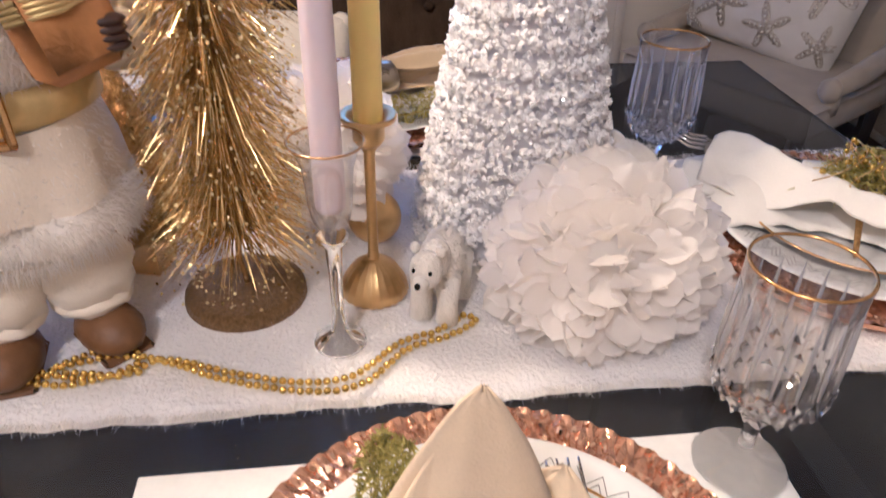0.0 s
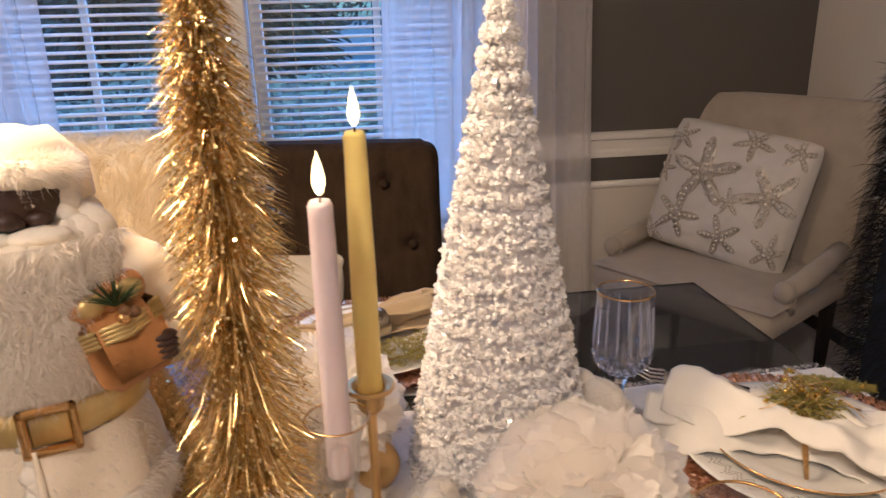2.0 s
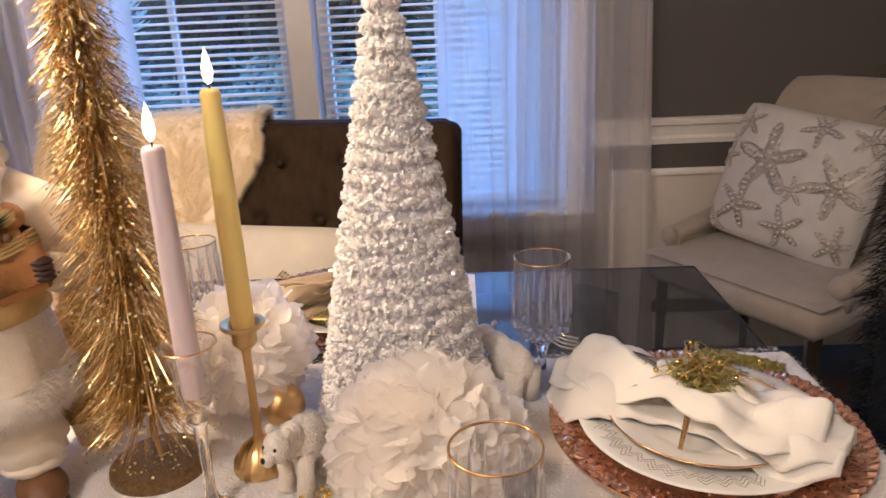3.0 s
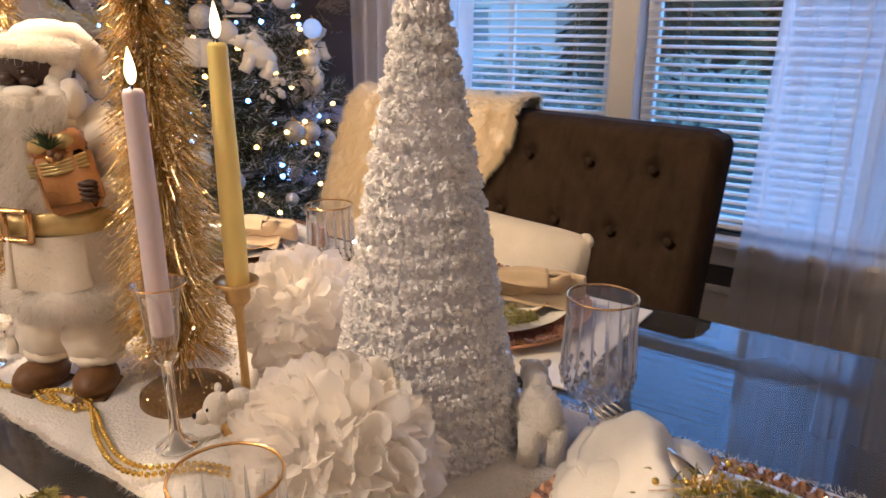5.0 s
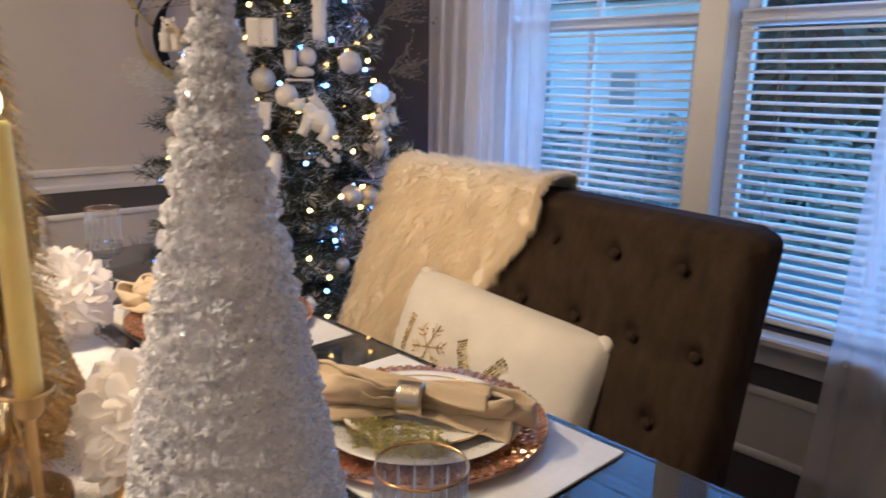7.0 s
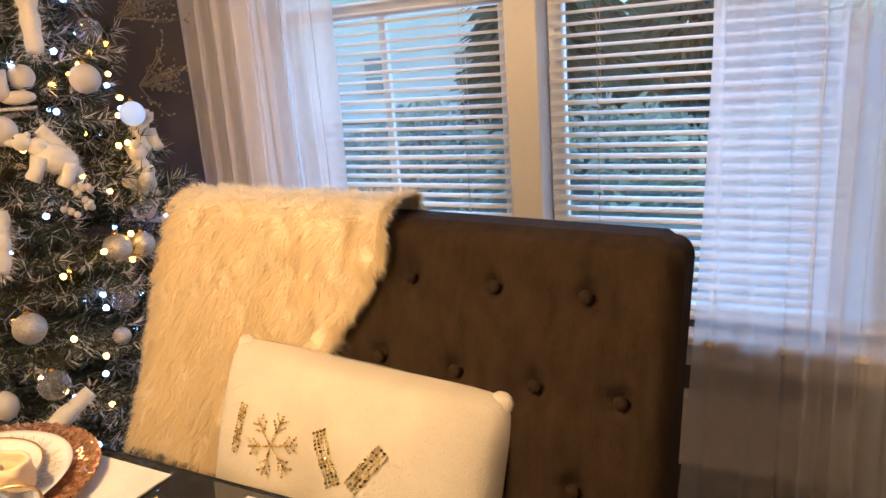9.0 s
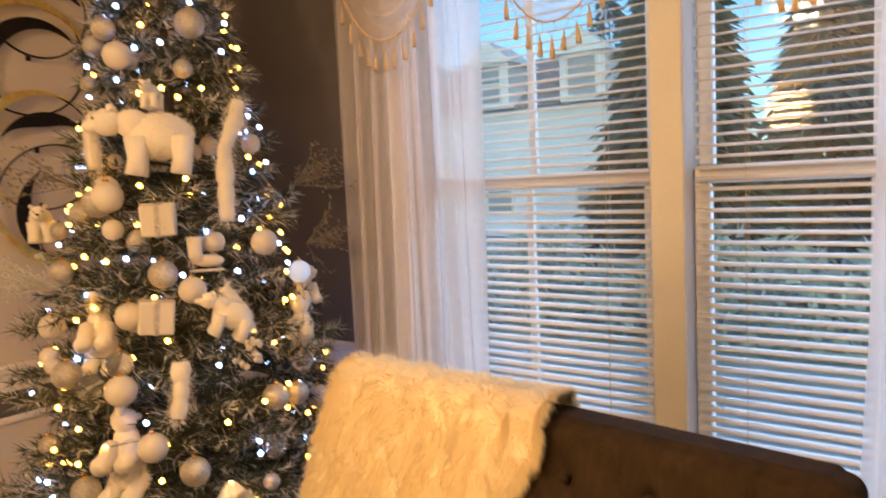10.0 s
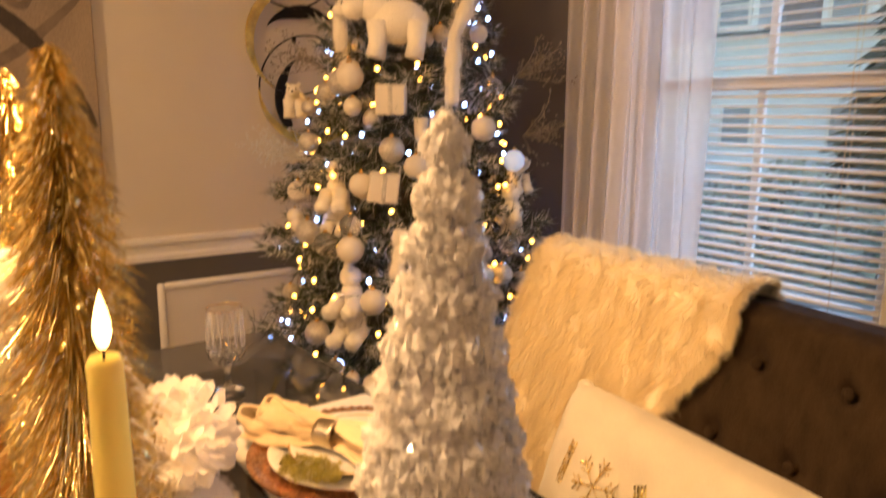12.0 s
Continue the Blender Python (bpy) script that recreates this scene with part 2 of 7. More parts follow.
M_greige = mat("greige_paint", (0.60, 0.54, 0.46), 0.75, var=0.05, scale=2, bump=0.06, bscale=220)
M_charcoal = mat("charcoal_paint", (0.098, 0.089, 0.084), 0.7, var=0.08, scale=2, bump=0.06, bscale=220)
M_lightwall = mat("pale_paint", (0.66, 0.62, 0.57), 0.75, var=0.05, scale=2, bump=0.06, bscale=220)
M_trim = mat("white_trim_paint", (0.78, 0.75, 0.70), 0.4, var=0.05, scale=5, bump=0.04, bscale=90)
M_panel = mat("cream_panel_paint", (0.66, 0.61, 0.54), 0.6, var=0.05, scale=3, bump=0.05)
M_ceiling = mat("ceiling_paint", (0.72, 0.68, 0.62), 0.85, var=0.04, scale=3, bump=0.2, bscale=120)
M_floor = mat("dark_floor_wood", (0.075, 0.05, 0.035), 0.4, var=0.35, scale=4, bump=0.1, bscale=60, stretch=(1, 12, 1), rand=0.3)
M_dark = mat("dark_stained_wood", (0.022, 0.017, 0.014), 0.3, var=0.3, scale=8, bump=0.05, bscale=80, coat=0.4)
M_smoke = mat("smoked_glass", (0.30, 0.31, 0.33), 0.02, var=0.02, bump=0.0, trans=0.93, ior=1.38)
M_crystal = mat("cut_crystal", (0.97, 0.97, 0.98), 0.03, var=0.01, bump=0.0, trans=1.0, ior=1.5)
M_thin = thin_glass("thin_clear_glass", 0.95, 0.05)
M_cut = thin_glass("cut_glass", 0.96, 0.05, 0.16)
M_streak = thin_glass("flute_streak", 0.97, 0.38, 0.40)
M_goldrim = mat("gilt_rim", (0.80, 0.50, 0.18), 0.2, 1.0, var=0.1, bump=0.02)
M_pane = thin_glass("window_glass", 0.97)
M_slat = mat("white_blind_slat", (0.80, 0.79, 0.77), 0.45, var=0.04, scale=6, bump=0.02, rand=0.2)
M_sheer = sheer("white_sheer", (0.97, 0.945, 0.95), 0.42, 0.55)
M_swag = sheer("cream_voile", (0.86, 0.75, 0.62), 0.62)
M_cord = mat("cream_cord", (0.72, 0.54, 0.33), 0.8, var=0.15, scale=60, bump=0.5, bscale=400)
M_snow = mat("white_fleece", (0.84, 0.81, 0.78), 0.95, var=0.07, scale=18, bump=0.8, bscale=260, dist=0.004, sheen=0.4)
M_furW = mat("cream_long_fur", (0.86, 0.77, 0.60), 0.85, var=0.12, scale=15, bump=0.2, island=0.4, sheen=0.3)
M_furB = mat("black_long_fur", (0.003, 0.003, 0.003), 0.95, var=0.2, scale=15, bump=0.1)
M_brown = mat("brown_linen", (0.041, 0.0265, 0.0160), 0.95, var=0.34, scale=45, bump=0.8, bscale=420, dist=0.0015, sheen=0.0, stretch=(1, 1, 0.35))
M_brown.node_tree.nodes["Principled BSDF"].inputs["Specular IOR Level"].default_value = 0.12
M_beige = mat("beige_linen", (0.37, 0.325, 0.27), 0.9, var=0.08, scale=20, bump=0.5, bscale=500, dist=0.001, sheen=0.2)
M_velvet = mat("cream_plush", (0.80, 0.73, 0.61), 0.95, var=0.07, scale=14, bump=0.5, bscale=350, sheen=0.6)
M_gold = mat("gold_tinsel", (0.62, 0.47, 0.20), 0.22, 1.0, var=0.45, scale=60, bump=0.0, island=0.5)
M_flake = mat("gold_flake", (1.0, 0.80, 0.38), 0.16, 1.0, var=0.15, scale=60, bump=0.0)
M_goldsatin = mat("brushed_gold", (0.70, 0.49, 0.20), 0.34, 1.0, var=0.1, scale=20, bump=0.08, bscale=160)
M_goldglit = mat("gold_glitter", (0.42, 0.26, 0.09), 0.35, 0.85, var=0.35, scale=300, bump=0.9, bscale=700, dist=0.003)
# gold glitter again, darkened to hold the shade under the tinsel bristles
M_goldshade = mat("shaded_gold_glitter", (0.24, 0.15, 0.06), 0.4, 0.7, var=0.4, scale=300, bump=0.9, bscale=700, dist=0.003)
M_bead = mat("gold_bead", (0.82, 0.60, 0.12), 0.16, 1.0, var=0.06, bump=0.0)
M_crys = mat("iced_crystal", (0.95, 0.93, 0.92), 0.06, var=0.04, scale=40, bump=0.0, trans=0.03, ior=1.55, island=0.3, coat=0.6)
M_crysin = sheer("frosted_core", (0.95, 0.92, 0.91), 0.12, 0.55)
M_yellow = mat("yellow_wax", (1.0, 0.77, 0.24), 0.42, var=0.05, scale=12, bump=0.06, bscale=60, sss=0.3)
M_lilac = mat("lilac_wax", (0.74, 0.64, 0.68), 0.42, var=0.05, scale=12, bump=0.06, bscale=60, sss=0.3)
M_wick = mat("burnt_wick", (0.02, 0.015, 0.012), 0.9)
M_flame = lit("candle_flame", (1.0, 0.66, 0.24), 5.5)
M_petal = sheer("white_silk_petal", (0.98, 0.945, 0.90), 0.0, 0.5)
M_hairW = sheer("cream_hair", (0.94, 0.84, 0.63), 0.0, 0.4)
M_hairS = sheer("white_hair", (0.92, 0.88, 0.82), 0.0)
M_mat = mat("white_placemat", (0.76, 0.75, 0.72), 0.35, var=0.10, scale=7, bump=0.05)
M_porc = mat("white_porcelain", (0.80, 0.79, 0.76), 0.12, var=0.03, scale=8, bump=0.0, coat=0.3)
M_line = mat("grey_glaze_line", (0.22, 0.21, 0.20), 0.2, var=0.1, bump=0.0)
M_copper = mat("rose_copper_glass", (0.82, 0.46, 0.29), 0.16, 0.9, var=0.35, scale=90, bump=0.5, bscale=200)
M_napW = mat("white_linen_napkin", (0.80, 0.77, 0.71), 0.9, var=0.05, scale=20, bump=0.5, bscale=600, dist=0.0008, sheen=0.2)
M_napC = mat("cream_linen_napkin", (0.74, 0.60, 0.40), 0.85, var=0.08, scale=20, bump=0.5, bscale=600, dist=0.0008, sheen=0.2)
M_napT = mat("tan_linen_napkin", (0.52, 0.41, 0.25), 0.85, var=0.1, scale=20, bump=0.5, bscale=600, dist=0.0008, sheen=0.2)
M_green = mat("green_gold_glitter", (0.38, 0.34, 0.09), 0.3, 0.75, var=0.45, scale=250, bump=1.0, bscale=600, dist=0.003, island=0.3)
M_steel = mat("polished_steel", (0.72, 0.70, 0.68), 0.14, 1.0, var=0.04, bump=0.0)
# ---- the room ----
X0, X1, Y0, Y1, ZC = -1.95, 1.96, -2.6, 1.71, 2.66
WX0, WX1, WZ0, WZ1 = -0.80, 0.86, 0.56, 2.16
T = 0.14

g = Geo()
box(g, ((X0 + X1) / 2, (Y0 + Y1) / 2, -0.06), (X1 - X0 + 0.4, Y1 - Y0 + 0.4, 0.1), 0.002)
floor_ob = solid("floor", g, M_floor, "dark stained wooden floor of the dining room", "floor", kind="structure")

g = Geo()
box(g, ((X0 + X1) / 2, (Y0 + Y1) / 2, ZC + 0.05), (X1 - X0 + 0.4, Y1 - Y0 + 0.4, 0.1), 0.002)
solid("ceiling", g, M_ceiling, "plain pale painted ceiling", "ceiling", kind="structure")

# window wall with its opening: four butted pieces in one mesh
g = Geo()
yc = Y1 + T / 2
for a, b, c, d in ((X0 - T, WX0, 0, ZC), (WX1, X1 + T, 0, ZC), (WX0, WX1, 0, WZ0), (WX0, WX1, WZ1, ZC)):
    box(g, ((a + b) / 2, yc, (c + d) / 2), (b - a, T, d - c), 0.0005)
wall_north = solid("wall_north", g, M_charcoal, "charcoal painted wall around a double window", "wall", kind="structure", smooth=False)
g = Geo()
box(g, (X0 - T / 2, (Y0 + Y1) / 2, ZC / 2), (T, Y1 - Y0 - 0.002, ZC), 0.0005)
wall_west = solid("wall_west", g, M_greige, "warm greige painted wall above a chair rail", "wall", kind="structure", smooth=False)
g = Geo()
box(g, (X1 + T / 2, (Y0 + Y1) / 2, ZC / 2), (T, Y1 - Y0 - 0.002, ZC), 0.0005)
wall_east = solid("wall_east", g, M_lightwall, "pale painted side wall", "wall", kind="structure", smooth=False)
g = Geo()
box(g, ((X0 + X1) / 2, Y0 - T / 2, ZC / 2), (X1 - X0 + 2 * T, T, ZC), 0.0005)
wall_south = solid("wall_south", g, M_greige, "plain greige painted wall", "wall", kind="structure", smooth=False)


def moulding(name, p, q, inward, prof, material, label):
    """A run of trim from p to q (x, y), its profile as (out, height) pairs, standing out along inward."""
    g = Geo()
    vs, fs = [], []
    n = len(prof)
    for e in (p, q):
        for o, z in prof:
            vs.append((e[0] + inward[0] * o, e[1] + inward[1] * o, z))
    for i in range(n):
        j = (i + 1) % n
        fs.append((i, j, n + j, n + i))
    fs += [tuple(range(n)), tuple(range(2 * n - 1, n - 1, -1))]
    g.add(vs, fs)
    return solid(name, g, material, label, "trim", kind="structure", smooth=False)


RAIL = [(0.001, 0.755), (0.012, 0.757), (0.014, 0.775), (0.009, 0.785), (0.012, 0.815), (0.026, 0.822), (0.028, 0.838), (0.020, 0.843), (0.001, 0.845)]
CROWN = [(0.001, ZC - 0.12), (0.014, ZC - 0.118), (0.02, ZC - 0.09), (0.07, ZC - 0.03), (0.085, ZC - 0.02), (0.09, ZC - 0.002), (0.001, ZC - 0.002)]
BASE = [(0.001, 0.0), (0.016, 0.0), (0.016, 0.11), (0.01, 0.13), (0.001, 0.135)]
for nm, prof, lab in (("trim_chair_rail", RAIL, "white moulded chair rail"), ("trim_crown", CROWN, "dark crown moulding under the ceiling"),
                      ("baseboard", BASE, "white painted baseboard")):
    mt = M_charcoal if nm == "trim_crown" else M_trim
    moulding(nm, (X0, Y0), (X0, Y1), (1, 0), prof, mt, lab)
    moulding(nm, (X1, Y0), (X1, Y1), (-1, 0), prof, mt, lab)
    if nm == "trim_crown":
        moulding(nm, (X0, Y1), (X1, Y1), (0, -1), prof, mt, lab)
    else:
        moulding(nm, (X0, Y1), (WX0 - 0.1, Y1), (0, -1), prof, mt, lab)
        moulding(nm, (WX1 + 0.1, Y1), (X1, Y1), (0, -1), prof, mt, lab)


def wainscot_field(M, width):
    """Dark field below the rail."""
    g = Geo()
    box(g, (0, 0, 0.445), (width, 0.004, 0.62), 0.0005)
    return solid("wall_field", g, M_charcoal, "charcoal painted field below the chair rail", "wall", kind="structure", m=M, smooth=False)


def wainscot_panel(M, width, z0=0.19, z1=0.675):
    """A cream panel in a white moulded frame."""
    ob = thing("wall_panel", (0, 0, 0), "cream wall panel framed in white moulding", "wall panel", kind="structure", m=M)
    g = Geo()
    box(g, (0, -0.004, (z0 + z1) / 2), (width - 0.03, 0.004, z1 - z0 - 0.03), 0.0005)
    part("panel", g, M_panel, ob, smooth=False)
    for s in (-1, 1):
        g = Geo()
        box(g, (s * (width / 2 - 0.013), -0.009, (z0 + z1) / 2), (0.026, 0.014, z1 - z0), 0.005)
        part("frame_stile", g, M_trim, ob)
    for z in (z0 + 0.013, z1 - 0.013):
        g = Geo()
        box(g, (0, -0.0085, z), (width - 0.052, 0.013, 0.026), 0.005)
        part("frame_rail", g, M_trim, ob)


west = lambda y: pose(X0 + 0.003, y, 0, 0, 0, 90)
wainscot_field(west((Y0 + Y1) / 2), Y1 - Y0 - 0.03)
for y, w in ((0.91, 0.78), (0.0, 0.74), (-0.88, 0.74)):
    wainscot_panel(west(y), w)
east = lambda y: pose(X1 - 0.003, y, 0, 0, 0, -90)
wainscot_field(east((Y0 + Y1) / 2), Y1 - Y0 - 0.03)
for y in (1.2, 0.3, -0.6):
    wainscot_panel(east(y), 0.78)
north = lambda x: pose(x, Y1 - 0.003, 0, 0, 0, 0)
wainscot_field(north(-1.43), 0.98)
wainscot_field(north(1.45), 0.98)
wainscot_panel(north(-1.42), 0.86)
wainscot_panel(north(1.46), 0.86)
g = Geo()
box(g, (0, 0, 0.24), (WX1 - WX0 + 0.18, 0.004, 0.46), 0.0005)
solid("wall_field", g, M_charcoal, "charcoal painted field below the window", "wall", kind="structure", m=north((WX0 + WX1) / 2), smooth=False)
wainscot_panel(north(0.03), 1.5, 0.19, 0.40)

# ---- the double window ----
win = thing("window_1", ((WX0 + WX1) / 2, Y1, WZ0), "white double window with two hung sashes and muntins", "window", kind="structure")
wx = (WX0 + WX1) / 2


def wpart(name, c, s, b=0.003, material=None, parent=win):
    g = Geo()
    box(g, (c[0] - wx, c[1] - Y1, c[2] - WZ0), s, b)
    return part(name, g, material or M_trim, parent, smooth=False)


for x in (WX0 - 0.04, WX1 + 0.04):
    wpart("casing", (x, Y1 - 0.011, (WZ0 + WZ1) / 2), (0.085, 0.02, WZ1 - WZ0 + 0.01), 0.004)
wpart("head_casing", (wx, Y1 - 0.012, WZ1 + 0.05), (WX1 - WX0 + 0.17, 0.022, 0.09), 0.004)
wpart("window_sill", (wx, Y1 - 0.03, WZ0 - 0.014), (WX1 - WX0 + 0.20, 0.075, 0.026), 0.006)
wpart("apron", (wx, Y1 - 0.011, WZ0 - 0.062), (WX1 - WX0 + 0.14, 0.018, 0.065), 0.004)
wpart("mullion", (0.022, Y1 + 0.03, (WZ0 + WZ1) / 2), (0.085, 0.11, WZ1 - WZ0), 0.004)
MEET = 1.375
for a, b in ((WX0, -0.021), (0.065, WX1)):
    c, w = (a + b) / 2, b - a
    for z0, z1, dy in ((WZ0, MEET + 0.02, 0.055), (MEET - 0.02, WZ1, 0.085)):
        zc, h = (z0 + z1) / 2, z1 - z0
        sash = wpart("sash", (c, Y1 + dy, z0 + 0.022), (w - 0.004, 0.028, 0.042), 0.004)
        wpart("sash_rail", (c, Y1 + dy, z1 - 0.021), (w - 0.004, 0.028, 0.042), 0.004, parent=sash)
        for x in (a + 0.022, b - 0.022):
            wpart("sash_stile", (x, Y1 + dy, zc), (0.04, 0.028, h - 0.085), 0.004, parent=sash)
        wpart("muntin", (c, Y1 + dy, zc), (0.022, 0.018, h - 0.085), 0.003, parent=sash)
        pane = wpart("pane", (c, Y1 + dy + 0.012, zc), (w - 0.084, 0.003, h - 0.085), 0.0005, M_pane, parent=sash)
        pane.visible_shadow = False

# ---- blinds ----
for a, b in ((WX0 + 0.012, -0.033), (0.077, WX1 - 0.012)):
    c, w = (a + b) / 2, b - a
    blind = thing("window_blind", (c, Y1 + 0.018, WZ0 + 0.01), "white horizontal slat blind lowered over the window", "blind", "blinds in the window")
    g = Geo()
    box(g, (0, 0, WZ1 - WZ0 - 0.035), (w, 0.04, 0.045), 0.004)
    part("head_rail", g, M_trim, blind)
    g = Geo()
    box(g, (0, 0, 0.012), (w - 0.004, 0.026, 0.016), 0.004)
    part("bottom_rail", g, M_trim, blind)
    g = Geo()
    prof = [(-0.0125, -0.0012), (-0.006, 0.0008), (0, 0.0014), (0.006, 0.0008), (0.0125, -0.0012)]
    vs = [(sx * (w / 2 - 0.004), y * math.cos(0.32) - z * math.sin(0.32), y * math.sin(0.32) + z + k * 0.0009)
          for k in (0, 1) for sx in (-1, 1) for y, z in prof]
    fs = []
    for i in range(4):
        fs += [(i, i + 1, 6 + i, 5 + i), (10 + i, 15 + i, 16 + i, 11 + i), (i, 10 + i, 11 + i, i + 1), (5 + i, 6 + i, 16 + i, 15 + i)]
    fs += [(0, 5, 15, 10), (4, 14, 19, 9)]
    g.add(vs, fs)
    slat_me = g.mesh("slat", M_slat)
    n = int((WZ1 - WZ0 - 0.09) / 0.0262)
    for i in range(n):
        s = part("slat", slat_me, None, blind)
        s.location = (0, 0, 0.036 + i * 0.0262)
        s.rotation_euler = (random.gauss(0, 0.03), 0, random.gauss(0, 0.0012))
    for x in (-w * 0.34, w * 0.34):
        for y in (-0.0135, 0.0135):
            g = Geo()
            tube(g, [(x, y, 0.02), (x, y, WZ1 - WZ0 - 0.05)], 0.0008, 4)
            part("ladder_cord", g, M_cord, blind)
# ---- the dining table ----
TZ = 0.75
table = thing("dining_table", (0, 0, 0), "dark wooden dining table with a smoked glass top", "table")
g = Geo()
box(g, (0.0025, 0, TZ - 0.006), (1.905, 1.10, 0.012), 0.003)
part("glass_top", g, M_smoke, table, "smoked glass top with polished edges", smooth=False)
for y in (-0.44, 0.44):
    g = Geo()
    box(g, (0, y, TZ - 0.06), (1.5, 0.05, 0.09), 0.004)
    part("side_rail", g, M_dark, table)
for x in (-0.74, 0.74):
    g = Geo()
    box(g, (x, 0, TZ - 0.06), (0.05, 0.83, 0.09), 0.004)
    part("end_rail", g, M_dark, table)
    for y in (-0.44, 0.44):
        g = Geo()
        lathe(g, [(0.0, 0), (0.03, 0), (0.032, 0.02), (0.05, 0.6), (0.055, TZ - 0.014), (0, TZ - 0.014)], 4, M=Matrix.Translation((x, y, 0)))
        part("leg", g, M_dark, table, smooth=False)

# ---- snowy runner ----


def runner_skin(u, v):
    x = -0.93 + u * 2.05
    edge = 0.006 * noise.noise(Vector((x * 14, 3.1 if v > 0.5 else 9.2, 0))) + 0.003 * noise.noise(Vector((x * 60, v, 4)))
    y = (v - 0.5) * 2 * (0.188 + edge)
    k = min(1.0, (1 - abs(v - 0.5) * 2) * 9)
    z = TZ + 0.002 + 0.010 * math.sqrt(k) + 0.0022 * noise.noise(Vector((x * 22, y * 22, 0)))
    if x > 0.957:
        d = x - 0.957
        x, z = 0.957 + 0.014 * min(1, d / 0.02), z - max(0, d - 0.008)
    return Vector((x, y, z))


g = Geo()
sheet(g, runner_skin, 220, 44)
runner = thing("table_runner", (0, 0, 0), "fluffy white snow-like fleece runner along the table", "table runner")
part("cloth", g, M_snow, runner)
g = Geo()
fur_on(g, runner_skin, 16000, 0.007, 0.0009, 0.2, 1.0, segs=1)
for i in range(5200):
    v = random.choice((0.004, 0.996))
    p = runner_skin(random.uniform(0.3, 0.92), v)
    strand(g, p + Vector((0, 0, random.uniform(0, 0.006))), (random.gauss(0, 0.5), -1 if v < 0.5 else 1, random.gauss(0.1, 0.3)), random.uniform(0.004, 0.011), 0.0008, 0.3, segs=1)
tagged(part("fleece_nap", g, M_hairS, runner, "short white fleece", fix=False), kind="stuff")
RZ = TZ + 0.0125

# ---- crystal cone trees ----


M_beadsoft = sheer("milky_bead", (0.97, 0.95, 0.94), 0.0, 0.5)


def crystal_cone(at, h, r, beads, label):
    ob = thing("crystal_cone_tree", at, label, "table tree", "crystal cone trees on the runner")
    rows = int(h / 0.0215)
    prof = [(0, 0.001), (r * 0.97, 0.001)]
    for i in range(rows):
        for k in range(4):
            t = (i + k / 4) / rows
            prof.append((max(0.001, r * (1 - t) ** 0.97 - 0.006 + 0.006 * math.sin(math.pi * k / 4) * min(1, 4 * (1 - t))), t * h))
    prof.append((0, h - 0.002))
    g = Geo()
    lathe(g, prof, 40)
    part("core", g, M_crysin, ob, "frosted inner cone")
    g = Geo()
    octa_f = [(0, 2, 4), (2, 1, 4), (1, 3, 4), (3, 0, 4), (2, 0, 5), (1, 2, 5), (3, 1, 5), (0, 3, 5)]
    for i in range(beads):
        t = 1 - math.sqrt(random.random()) if i % 12 else random.uniform(0.7, 1.0)
        row = round(t * rows - 0.5) + 0.5
        z = (row + random.gauss(0, 0.29)) / rows * h
        z = min(max(z, 0.004), h)
        a = random.uniform(0, 2 * math.pi)
        bulge = 0.0050 * math.cos((z / h * rows - row) * math.pi)
        q = r * (1 - z / h) ** 0.97 + bulge + random.uniform(-0.002, 0.0025)
        s = random.uniform(0.0019, 0.0047)
        M = Matrix.Translation((q * math.cos(a), q * math.sin(a), z)) @ Euler((random.uniform(0, 6), random.uniform(0, 6), random.uniform(0, 6))).to_matrix().to_4x4()
        e = s * random.uniform(0.5, 1.0)
        g.add([(s, 0, 0), (-s, 0, 0), (0, s, 0), (0, -s, 0), (0, 0, e), (0, 0, -e)], octa_f, 1 if i % 5 < 2 else 0, M)
    tagged(part("bead_cover", g, [M_crys, M_beadsoft], ob, "clear and white crystal beads in rows", smooth=False, fix=False), kind="stuff")
    return ob


crystal_cone((0.461, 0.060, RZ - 0.006), 0.525, 0.100, 14000, "tall white cone tree covered in sparkling crystal beads")
crystal_cone((-0.31, 0.005, RZ - 0.006), 0.56, 0.104, 3500, "white crystal cone tree behind the gold tinsel tree")

# ---- gold bottle-brush trees ----


